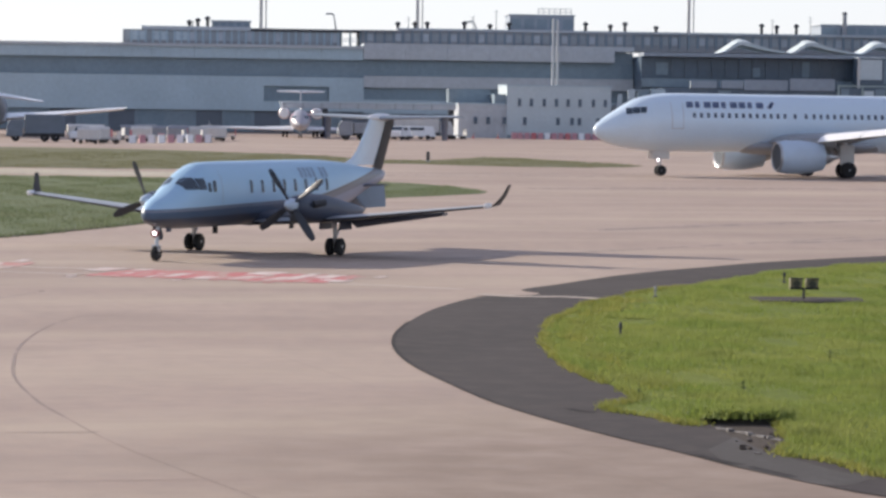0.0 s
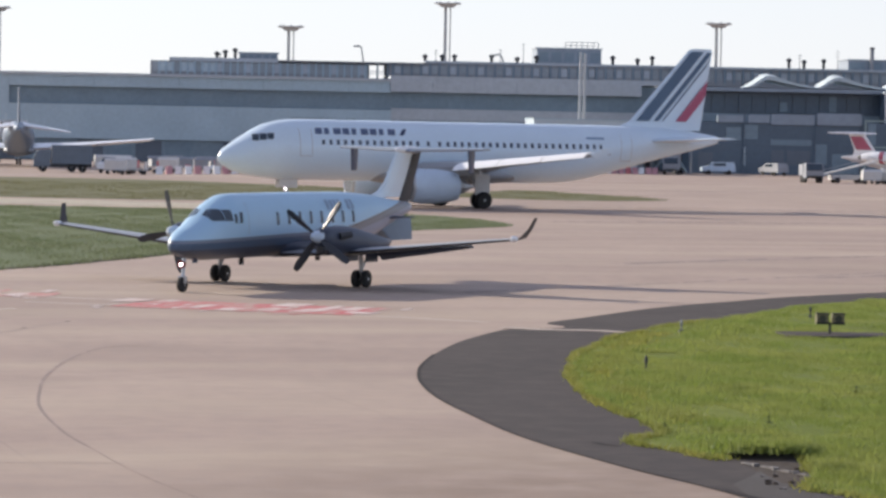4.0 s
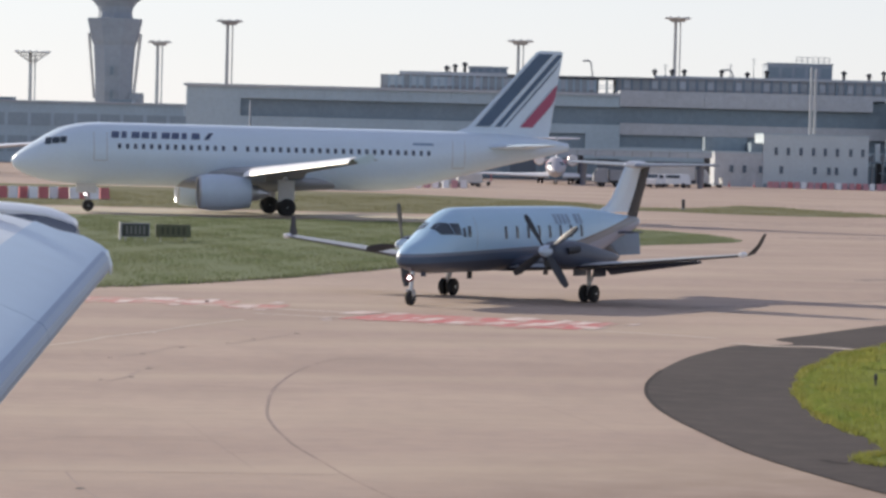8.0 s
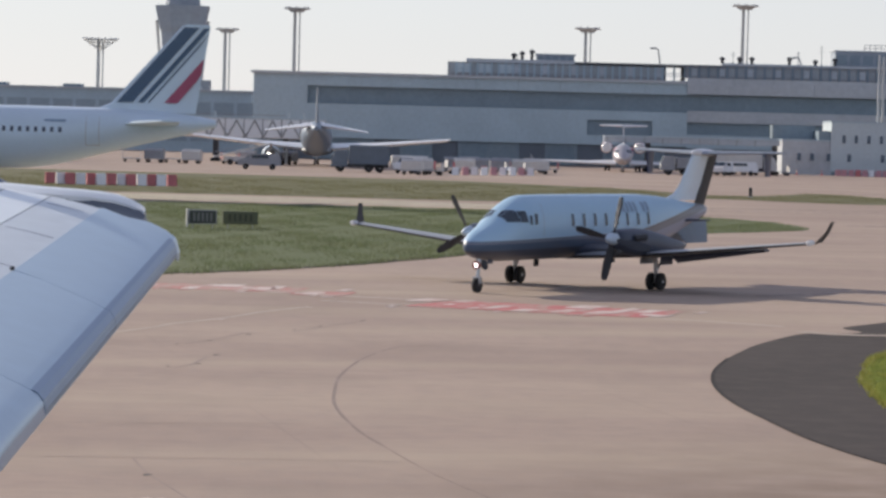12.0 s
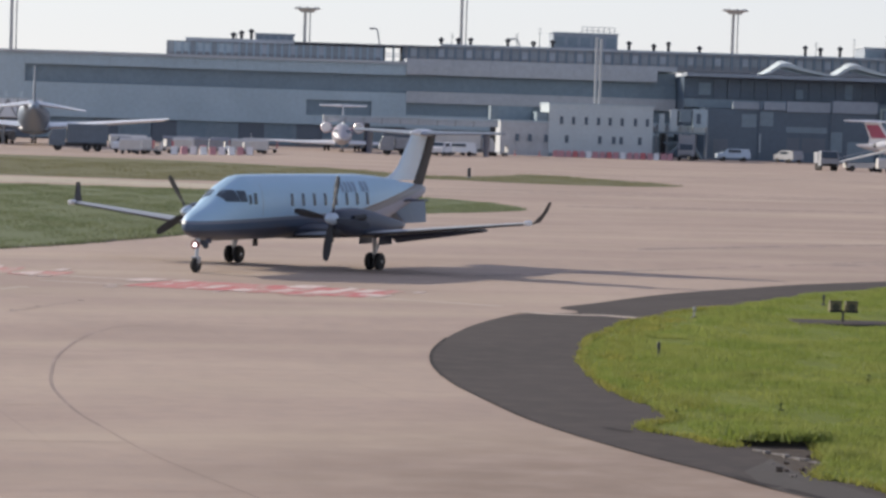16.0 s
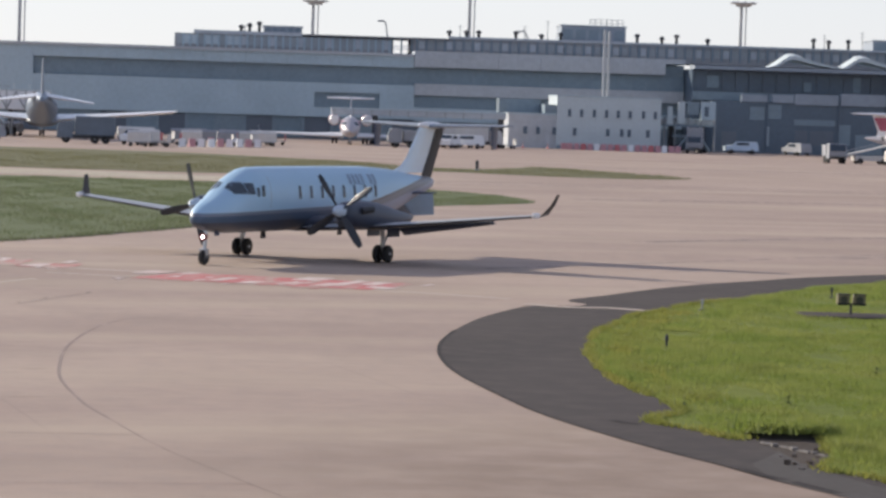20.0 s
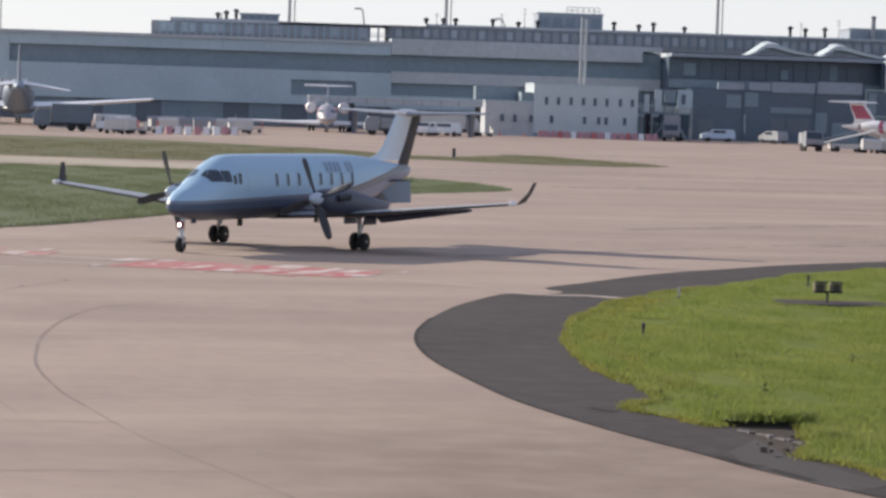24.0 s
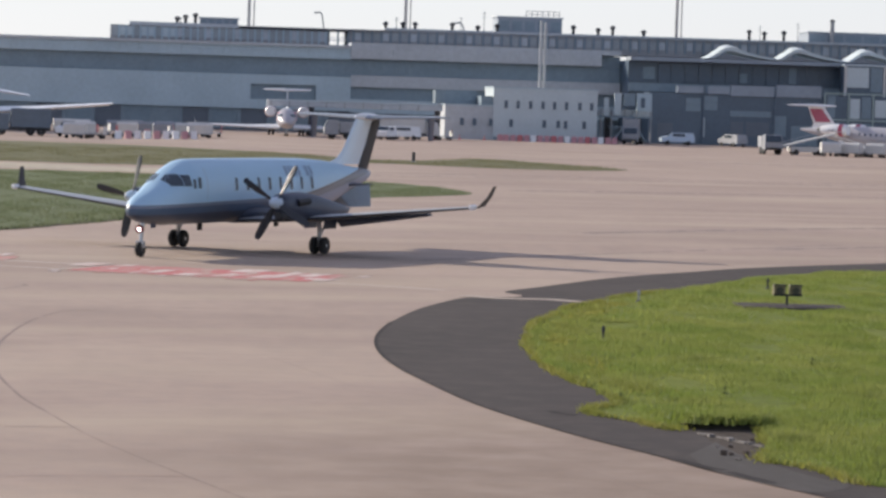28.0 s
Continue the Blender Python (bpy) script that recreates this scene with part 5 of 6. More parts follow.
def own_airliner():
    p = group("own_airliner", "airliner with pale drooped slats and a blue upturned wing tip", "aircraft", OWN_SEAT)
    rows = [(0, 3.28, 3.42, 0.05), (0.9, 2.55, 4.25, 0.95), (2.6, 2.08, 5.3, 1.6), (4.6, 1.9, 5.9, 1.92), (6.2, 1.88, 6.0, 1.975), (24.5, 1.9, 6.02, 1.975), (30, 2.95, 6.0, 1.65), (35.6, 4.55, 5.65, 0.6), (37.5, 5.1, 5.3, 0.15)]
    part("hull", fuselage(rows, 28, 3), WHITE, p, smooth=True)
    for s in (-1, 1):
        part("gear_strut", a_rod((17.71, s * 3.795, 0.5), (17.6, s * 3.6, 2.8), 0.16, n=10), STEEL, p)
        for d in (-0.46, 0.46):
            wheel(p, 17.71, s * 3.795 + d, 0.585, 0.42)
        wheel(p, 5.07, s * 0.25, 0.38, 0.22, "nose_wheel")
    part("nose_strut", a_rod((5.07, 0, 0.4), (4.9, 0, 2.2), 0.1, n=10), STEEL, p)
    outs = steps_of(0.6, 14.6, 28) + [14.8, 14.92]
    rings = []
    for o in outs:
        top = [skin(o, a) for a, _ in WING_SECTION]
        low = [wing_point(o, a * (1 + 0.07 * (TIP_OUT - o)), h) for a, h in ((2.1, 0.14), (1.4, 0.03), (0.7, -0.06), (0.15, -0.1))]
        rings.append(top + low)
    w = part("wing", bridge(bmesh.new(), rings), OWN_GREY, p, "grey upper wing skin", smooth=True)
    # bright nose panels and slats with open joints, a little proud of the box
    for a0, b0 in ((4.0, 6.3), (6.306, 8.45), (8.456, 10.5), (10.506, 12.5), (12.506, 14.9)):
        o = steps_of(a0, b0, 6)
        part("slat", sheet(o, (0.008, 0.03, 0.1, 0.22, 0.36, 0.498), 0.014, 0.02), OWN_SLAT, w, "pale blue slat", smooth=True)
        # strip paints the shade of the rounded lower nose in darker blue
        part("slat_lip", sheet(o, (0.001, 0.01, 0.03, 0.055), 0.019, 0.02), OWN_LIP, w, "leading-edge strip darkened for the shade on the lower nose") if a0 > 10 else None
    for a0, b0 in ((4.0, 7.4), (7.42, 9.9), (9.92, 12.15), (12.17, 14.9)):
        part("nose_panel", sheet(steps_of(a0, b0, 6), (0.5, 0.6, 0.68, 0.76, 0.835), 0.006, 0.012), OWN_NOSE, w, "white nose panel greyed for the shading towards the slat", smooth=True)
        part("upper_panel", sheet(steps_of(a0, b0, 6), (0.85, 1.0, 1.14), 0.006, 0.012), OWN_WHITE, w, "white upper skin panel", smooth=True)
    for o, a in ((12.5, 0.507), (10.5, 0.3)):
        bm = bmesh.new()
        c = skin(o, a, 0.02)
        part("fastener", bridge(bm, [[c + Vector((0.013 * math.cos(k), 0.013 * math.sin(k), z)) for k in (0, 1.05, 2.1, 3.14, 4.2, 5.24)] for z in (-0.01, 0.006)]), DARK if o > 12 else OWN_SEAM, w)
    # rounded tip fairing that curls round the open end of the slat
    rings = []
    for a, o0, o1 in ((1.95, 14.88, 15.1), (1.5, 14.88, 15.12), (1.2, 14.88, 15.16), (0.94, 14.9, 15.24), (0.76, 15.05, 15.37), (0.62, 15.18, 15.49), (0.5, 15.27, 15.54), (0.4, 15.32, 15.52), (0.33, 15.33, 15.46), (0.29, 15.31, 15.38)):
        om = (o0 + o1) / 2
        rings.append([skin(o0, a, 0.008), skin((o0 + om) / 2, a, 0.022), skin(om, a, 0.026), skin((om + o1) / 2, a, 0.018), skin(o1, a, -0.02), skin(o1, a, -0.1), skin(o0, a, -0.1)])
    part("tip_fairing", bridge(bmesh.new(), rings), OWN_WHITE, w, "rounded white wing-tip fairing", smooth=True)
    # dark filler paints in the shade between slat end and tip fairing
    rings = []
    for a, o0, o1 in ((0.76, 15.0, 15.07), (0.62, 14.92, 15.2), (0.5, 14.86, 15.29), (0.4, 14.84, 15.34), (0.33, 14.86, 15.34), (0.28, 14.93, 15.3), (0.25, 15.06, 15.2)):
        rings.append([skin(o0, a, -0.004), skin((o0 + o1) / 2, a, -0.03), skin(o1, a, -0.004), skin(o1, a, -0.09), skin(o0, a, -0.09)])
    part("slat_end", bridge(bmesh.new(), rings), OWN_SHADE, w, "open end of the slat, coloured dark for its shade")
    part("slat_tip", bridge(bmesh.new(), [[skin(14.9, a, 0.014), skin(o1, a, 0.012), skin(o1, a, -0.03), skin(14.9, a, -0.03)] for a, o1 in ((0.0, 15.02), (0.03, 15.04), (0.1, 15.07), (0.2, 15.08), (0.26, 15.02), (0.33, 14.93), (0.4, 14.905))]), OWN_SLAT, w, "pale blue slat corner")
    for o, a0, a1 in ((14.63, 0.56, 0.8), (13.62, 0.53, 0.8), (12.6, 0.53, 0.8), (11.5, 0.53, 0.8)):
        part("panel_seam", sheet((o, o + 0.01), (a0, (a0 + a1) / 2, a1), 0.009, 0.004), OWN_SEAM, w)
    part("trailing_strip", sheet(steps_of(13.0, 14.9, 4), (1.98, 2.1), 0.012, 0.02), OWN_WHITE, w)
    # blue upturned tip, swept aft
    rings = []
    for le, te, up in ((1.12, 1.92, 0.2), (1.2, 1.93, 0.3), (1.45, 1.96, 0.4), (1.72, 2.05, 0.5), (1.97, 2.3, 0.6), (2.4, 2.9, 0.85), (3.0, 3.55, 1.5), (3.4, 3.9, 2.3)):
        out = 15.02 + 0.28 * max(0.0, up - 0.25)
        rings.append([wing_point(out + 0.02, le, up), wing_point(out, (le + te) / 2, up + 0.004), wing_point(out + 0.02, te, up), wing_point(out + 0.09, te, up), wing_point(out + 0.1, (le + te) / 2, up), wing_point(out + 0.07, le, up)])
    tip = part("tip_fence", bridge(bmesh.new(), rings), BLUE, w, "deep blue upturned wing tip")
    # the carrier's name along the front edge as plain bars
    for k, (wd, ht) in enumerate(((0.055, 0.085), (0.065, 0.095), (0.06, 0.09), (0.06, 0.09), (0.03, 0.085), (0.06, 0.085), (0.065, 0.08), (0.06, 0.09), (0.06, 0.09))):
        a = 1.36 + 0.083 * k
        u = 0.205 + 0.40 * (a - 1.2)
        part("name_bar", bridge(bmesh.new(), [[wing_point(14.985 + d + 0.28 * max(0.0, uu - 0.27), aa, uu) for aa, uu in ((a, u + 0.02), (a + wd, u + 0.02 + 0.4 * wd), (a + wd + 0.01, u + 0.4 * wd + ht), (a + 0.01, u + ht))] for d in (0.0, 0.03)]), PALE_BLUE, tip)
    return p


OWN_GREY = material("grey_wing_box", (0.42, 0.44, 0.48), 0.5, 0.0, 0.04, 0.8, 0.04)
OWN_SLAT = material("pale_blue_slat", (0.44, 0.565, 0.68), 0.3, 0.1, 0.04, 0.9, 0.04)
OWN_SEAM = material("wing_seam_grey", (0.52, 0.55, 0.6), 0.5, 0, 0.1)
OWN_LIP = material("slat_shadow_blue", (0.24, 0.32, 0.45), 0.4, 0.2, 0.04, 1.2)
OWN_SHADE = material("slat_end_shade", (0.07, 0.09, 0.125), 0.5, 0.1, 0.06, 1.2)
# greyer white holds the shading of the nose panels towards the slat line
OWN_NOSE = material("shade_greyed_nose", (0.66, 0.71, 0.75), 0.35, 0.1, 0.05, 0.9, 0.08)
OWN_WHITE = material("wing_white", (0.82, 0.865, 0.89), 0.3, 0.1, 0.03, 0.7, 0.04)
PALE_BLUE = material("pale_blue_lettering", (0.35, 0.42, 0.55), 0.4, 0, 0.05)
own_airliner()


# ---- markings, signs and ground equipment ----
def ground_panel(name, at, length, depth, mat, label, z):
    """A painted panel with a ragged, worn edge."""
    bm = bmesh.new()
    n = 14
    edge = [(length * (k / n - 0.5), -depth / 2 + random.uniform(-0.06, 0.06)) for k in range(n + 1)] + [(length * (0.5 - k / n), depth / 2 + random.uniform(-0.06, 0.06)) for k in range(n + 1)]
    bm.faces.new([bm.verts.new((x, y, 0)) for x, y in edge])
    return part(name, bm, mat, None, label, at=at @ Matrix.Translation((0, 0, z)))


def painted_instruction(x, y, turn, length, depth, mat, cells):
    """Red painted panel with white signs that cannot be read, as plain bars."""
    m = pose(x, y, 0, 0, 0, turn)
    red = tagged(ground_panel("painted_panel", m, length, depth, mat, "", 0.008), "worn red painted panel with white bars on the concrete", "ground marking", kind="structure")
    for u, v, w, h in cells:
        bm = a_box(u - w / 2, u + w / 2, v - h / 2, v + h / 2, 0.003, 0.006)
        part("white_bar", bm, PAINT_WHITE, red)
    rng = random.Random(round(100 * length))
    for k in range(int(3 * length)):        # scraps of paint left along the signs
        u, v, w, h = rng.uniform(-0.56, 0.56) * length, rng.uniform(-0.75, 0.75) * depth, rng.uniform(0.12, 0.42), rng.uniform(0.3, 0.9)
        part("paint_scrap", a_box(u - w / 2, u + w / 2, v - h / 2, v + h / 2, -0.002, 0.0025 + 0.0008 * (k % 4)), PAINT_WHITE if k % 2 else PAINT_FADED, red)


painted_instruction(1.1, 92.0, -22, 7.2, 3.9, PAINT_RED, [(-4.27, 1.32, 0.77, 1.6), (-1.35, -0.39, 0.35, 1.6), (-0.16, -1.19, 0.59, 1.34), (0.86, -0.58, 0.56, 1.6), (0.53, 1.85, 0.8, 1.6), (1.91, -0.51, 0.65, 1.6), (2.01, 1.18, 0.36, 1.6), (2.71, 1.2, 0.5, 1.6), (-3.27, 1.68, 0.48, 0.85), (3.7, -0.72, 0.48, 1.07)])
painted_instruction(-8.9, 98.8, -6, 5.2, 3.0, PAINT_FADED, [(-0.7, -0.58, 0.39, 1.6), (0.13, 1.41, 0.77, 1.6), (1.38, 0.24, 0.65, 1.6), (1.71, 0.91, 0.27, 1.6), (-2.11, -0.13, 0.3, 1.6)])
painted_instruction(-5.5, 97.0, -10, 1.5, 2.4, PAINT_FADED, [(-0.37, 0.04, 0.5, 1.6), (0.06, 2.37, 0.3, 1.34)])
ribbon("holding_line", [(-13, 98.9), (-9.2, 97.9), (-4, 95.6), (-2.4, 94.9)], 0.35, 0.005, PAINT_CREAM, "pale worn holding line on the concrete", "marking")
ribbon("holding_line", [(-5.4, 93.2), (-2.2, 91.9), (4.5, 88.6), (7.4, 86.6)], 0.3, 0.005, PAINT_CREAM, "pale worn holding line on the concrete", "marking")
ribbon("centre_line", [(-12, 70), (-9.04, 77.8), (-8.3, 80.9), (-7.41, 83.3), (-6.54, 86.9), (-5.54, 89.9)], 0.14, 0.005, PAINT_CREAM, "faint worn line on the concrete", "marking")
SEAMS = (((-16, 58), (-6.88, 59.4), (-5.06, 59.8), (-3.36, 60.2)), ((-15, 52), (-6.2, 53.7), (-4.57, 54.2), (-2.63, 54.6)), ((-14, 47), (-5.56, 48.2), (-3.47, 48.5), (-1.29, 48.7)), ((-3.01, 42.2), (-1.3, 42.5), (0.33, 42.7)), ((-5.23, 78.8), (-4.66, 80.7), (-3.84, 83.7)), ((-7.33, 73.3), (-6.78, 75.3), (-6.33, 77.8)), ((-6.83, 66.0), (-6.55, 67.3), (-6.46, 69.5)), ((-5.0, 65.6), (-4.66, 65.5), (-4.28, 65.4)), ((-5.54, 48.1), (-5.12, 46.2), (-4.54, 44.2), (-4.15, 42.9), (-3.83, 42.0), (-4.41, 40.6)), ((-6.45, 71.7), (-4.93, 71.7), (-3.48, 71.4)), ((30, 160), (40, 168), (60, 176)), ((25, 205), (33, 203), (44, 205)))
for k, line in enumerate(SEAMS):
    ribbon("tar_seam", line, (0.035, 0.035, 0.035, 0.025, 0.07, 0.06, 0.05, 0.06, 0.03, 0.04, 0.3, 0.3)[k], 0.004, TAR, "thin dark tar seam on the concrete", "seam")
for k in range(12):                         # spalled spots along the cracks
    line = SEAMS[(4, 5, 6, 8)[k % 4]]
    x, y = line[k % len(line)]
    r = 0.05 + 0.02 * (k % 3)
    bm = bmesh.new()
    bm.faces.new([bm.verts.new((r * (1 + 0.3 * math.sin(3 * a + k)) * math.cos(a), 2.0 * r * math.sin(a), 0)) for a in [j * math.pi / 5 for j in range(10)]])
    tagged(part("spalled_spot", bm, SPALL, at=pose(x + 0.15 * math.sin(4 * k), y + 0.6 * math.cos(3 * k), 0.006)), "small dark spalled spot in the concrete", "spalled spot", "spalled spots", kind="structure")


def fleck(x, y, s):
    bm = bmesh.new()
    bm.faces.new([bm.verts.new((s * random.uniform(0.6, 1) * math.cos(a), 2.2 * s * random.uniform(0.6, 1) * math.sin(a), 0)) for a in [k * math.pi / 4 for k in range(8)]])
    tagged(part("paint_fleck", bm, PAINT_WHITE, at=pose(x, y, 0.006)), "small pale paint fleck on the concrete", "paint fleck", "paint flecks")


for x, y, s in ((-4.75, 42.8, 0.12), (-7.34, 82.8, 0.07), (-5.46, 89.5, 0.07), (-4.55, 42.9, 0.08), (-4.62, 42.3, 0.06), (-4.95, 42.7, 0.07)):
    fleck(x, y, s)


def taxi_board(x, y, wide, high, mat, framed):
    b = group("taxiway_board", "black taxiway direction board with grey bars on the grass" if framed else "olive taxiway board standing in the grass", "taxiway board", pose(x, y, 0, 0, 0, 10), set_of="taxiway boards")
    part("cabinet", a_box(-wide / 2, wide / 2, -0.12, 0.12, 0.22, 0.22 + high, bevel=0.02), GALV if framed else mat, b)
    part("face", a_box(-wide / 2 + 0.05, wide / 2 - 0.05, -0.135, -0.122, 0.27, 0.17 + high), mat, b)
    for u in (-wide * 0.35, wide * 0.35):
        part("leg", a_rod((u, 0, 0), (u, 0, 0.24), 0.035, n=8), GALV, b)
    for k in range(5):
        u = -wide * 0.3 + k * wide * 0.15
        part("sign_bar", a_box(u - 0.05, u + 0.05, -0.142, -0.136, 0.36, 0.08 + high), BOARD_GREY if framed else BOARD_DARK, b)
    if framed:
        part("side_panel", a_box(-wide / 2 - 0.1, -wide / 2 - 0.01, -0.18, 0.18, 0.05, 0.26 + high, bevel=0.01), OFFWHITE, b, "white end panel")


BOARD_BLACK = material("board_black", (0.05, 0.058, 0.045), 0.5, 0, 0.1)
BOARD_OLIVE = material("board_olive", (0.115, 0.125, 0.07), 0.6, 0, 0.1)
GUARD_YELLOW = material("weathered_yellow", (0.2, 0.175, 0.095), 0.6, 0, 0.15, 3)
BOARD_GREY = material("board_grey", (0.2, 0.2, 0.19), 0.5, 0, 0.1)
BOARD_DARK = material("board_dark_olive", (0.05, 0.05, 0.03), 0.5, 0, 0.1)
taxi_board(-14.65, 153.8, 1.36, 0.68, BOARD_BLACK, True)
taxi_board(-12.95, 154.9, 1.7, 0.62, BOARD_OLIVE, False)


def guard_light(x, y):
    """Pair of hooded guard lights on one post, on a concrete pad."""
    g = group("guard_light", "pair of hooded yellow guard lights on a short post", "guard light", pose(x, y, 0.012))
    part("pad", a_box(-1.3, 1.6, -1.0, 0.9, 0.0, 0.05, bevel=0.015), ASPHALT, g, "dark grey pad")
    part("post", a_rod((0, 0, 0.04), (0, 0, 0.34), 0.035, n=8), DARK, g)
    part("crossbar", a_rod((-0.34, 0, 0.32), (0.34, 0, 0.32), 0.025, n=8), DARK, g)
    for u in (-0.21, 0.21):
        h = part("housing", a_box(u - 0.16, u + 0.16, -0.1, 0.12, 0.3, 0.58, bevel=0.03), GUARD_YELLOW, g)
        part("hood", a_box(u - 0.17, u + 0.17, -0.13, 0.0, 0.57, 0.6, bevel=0.01), BOARD_DARK, h)
        part("lens", turned(bmesh.new(), [(-0.115, 0.09), (-0.1, 0.1)], (u, 0, 0.44), "y", 14), BOARD_DARK, h)
        part("shade", a_box(u - 0.16, u + 0.16, -0.115, -0.102, 0.3, 0.36), BLACK, h)


guard_light(15.95, 82.8)


def edge_light(x, y, h, mat, label):
    e = group("edge_light", label, "taxiway light", pose(x, y, 0.01), set_of="taxiway edge lights")
    part("base", turned(bmesh.new(), [(0, 0.09), (0.03, 0.08), (0.05, 0.04)], (0, 0, 0), "z", 12), DARK, e)
    part("stem", a_rod((0, 0, 0.05), (0, 0, h * 0.6), 0.025, n=8), mat, e)
    part("lamp", turned(bmesh.new(), [(h * 0.55, 0.025), (h * 0.62, 0.042), (h * 0.9, 0.038), (h, 0.01)], (0, 0, 0), "z", 12), mat, e)


for x, y, h, m, lab in ((9.3, 68.9, 0.36, DARK, "dark taxiway edge light in the grass"), (12.2, 83.7, 0.3, GALV, "pale grey taxiway edge light beside the asphalt"), (17.0, 91.2, 0.32, DARK, "dark taxiway edge light in the grass")):
    edge_light(x, y, h, m, lab)
post = group("marker_post", "stout dark marker post at the grass edge", "marker post", pose(20.0, 270.5, 0))
part("body", a_box(-0.13, 0.13, -0.1, 0.1, 0.1, 0.85, bevel=0.03), DARK, post)
part("foot", a_box(-0.2, 0.2, -0.18, 0.18, 0.0, 0.1, bevel=0.02), GALV, post)


def plastic_barrier(mat, label):
    b = group("plastic_barrier", label, "barrier", set_of="plastic barriers")
    part("body", bridge(bmesh.new(), [[(s, -0.28, 0), (s, 0.28, 0), (s, 0.2, 0.35), (s, 0.12, 0.9), (s, -0.12, 0.9), (s, -0.2, 0.35)] for s in (-0.37, 0.37)]), mat, b)
    part("coupling", a_rod((0.385, 0, 0.05), (0.385, 0, 0.8), 0.03, n=6), DARK, b)
    return b


barriers = [plastic_barrier(ORANGE, "orange-red plastic traffic barrier"), plastic_barrier(WHITE, "white plastic traffic barrier"), plastic_barrier(PINK_PLASTIC, "sun-faded pink plastic traffic barrier")]
barriers[2].matrix_basis = pose(45.2, 448.9, 0, 0, 0, 6)
for k in range(13):
    x = -35.7 + 0.76 * k
    m = pose(x, 250.0 + 0.33 * (x + 35) + 0.25 * math.sin(2.1 * k), 0.012, 0, 0, 18 + 9 * math.sin(1.7 * k))
    if k < 2:
        barriers[k].matrix_basis = m
    else:
        copy_thing(barriers[k % 2], m)


def service_van(at, mat, label):
    v = group("service_van", label, "van", at, set_of="apron vehicles")
    part("body", bridge(bmesh.new(), [[(-2.4, s, 0.45), (-2.4, s, 1.05), (-1.6, s * 0.97, 1.2), (-0.85, s * 0.88, 1.74), (2.2, s * 0.88, 1.78), (2.45, s, 1.1), (2.45, s, 0.45)] for s in (-0.95, 0.95)]), mat, v)
    part("windscreen", bridge(bmesh.new(), [[(-1.54, s, 1.26), (-0.92, s * 0.93, 1.7), (-0.96, s * 0.93, 1.73), (-1.58, s, 1.29)] for s in (-0.85, 0.85)]), GLASS, v)
    for s in (-1, 1):
        part("side_window", a_box(-0.8, 1.0, s * 0.93 - 0.01, s * 0.93 + 0.01, 1.25, 1.62), GLASS, v)
        for x in (-1.5, 1.5):
            wheel(v, x, s * 0.85, 0.34, 0.22)
    return v


def baggage_cart(at, mat, load, label):
    c = group("baggage_cart", label, "cart", at, set_of="apron carts")
    part("deck", a_box(-1.2, 1.2, -0.75, 0.75, 0.42, 0.54, bevel=0.02), GALV, c)
    for x in (-0.8, 0.8):
        for s in (-0.6, 0.6):
            wheel(c, x, s, 0.2, 0.12)
    if load:
        part("cover", bridge(bmesh.new(), [[(s, -0.72, 0.54), (s, 0.72, 0.54), (s, 0.72, 1.5), (s, 0.3, 1.75), (s, -0.3, 1.75), (s, -0.72, 1.5)] for s in (-1.15, 1.15)]), mat, c)
    else:
        for x in (-1.1, 1.1):
            part("end_frame", a_box(x - 0.03, x + 0.03, -0.7, 0.7, 0.54, 1.4), mat, c)
    return c


def service_truck(at, mat, label, length=7.0, high=2.9):
    t = group("service_truck", label, "truck", at, set_of="apron vehicles")
    part("chassis", a_box(-length / 2, length / 2, -0.9, 0.9, 0.55, 0.85), DARK, t)
    part("cab", bridge(bmesh.new(), [[(-length / 2, s, 0.6), (-length / 2, s, 1.5), (-length / 2 + 0.45, s * 0.93, 2.4), (-length / 2 + 1.8, s * 0.93, 2.4), (-length / 2 + 1.8, s, 0.6)] for s in (-1.1, 1.1)]), mat, t)
    part("windscreen", bridge(bmesh.new(), [[(-length / 2 + 0.0, s, 1.5), (-length / 2 + 0.4, s, 2.3), (-length / 2 + 0.36, s, 2.32), (-length / 2 - 0.04, s, 1.52)] for s in (-0.95, 0.95)]), GLASS, t)
    part("load_box", a_box(-length / 2 + 2.0, length / 2, -1.15, 1.15, 0.87, high, bevel=0.06), mat, t)
    for s in (-1, 1):
        for x in (-length / 2 + 1.0, length / 2 - 2.2, length / 2 - 1.0):
            wheel(t, x, s * 0.95, 0.48, 0.28)
    return t


def belt_loader(at, label):
    b = group("belt_loader", label, "belt loader", at, set_of="apron vehicles")
    part("body", a_box(-2.2, 2.2, -0.8, 0.8, 0.4, 1.0, bevel=0.05), OFFWHITE, b)
    part("belt", bridge(bmesh.new(), [[(-3.6, s, 0.8), (3.6, s, 2.6), (3.6, s, 2.8), (-3.6, s, 1.0)] for s in (-0.5, 0.5)]), OFFWHITE, b)
    part("guard_rail", a_rod((-3.4, -0.55, 1.5), (3.4, -0.55, 3.3), 0.04, n=6), STEEL, b)
    for x in (-1.5, 1.5):
        for s in (-0.75, 0.75):
            wheel(b, x, s, 0.36, 0.22)
    return b


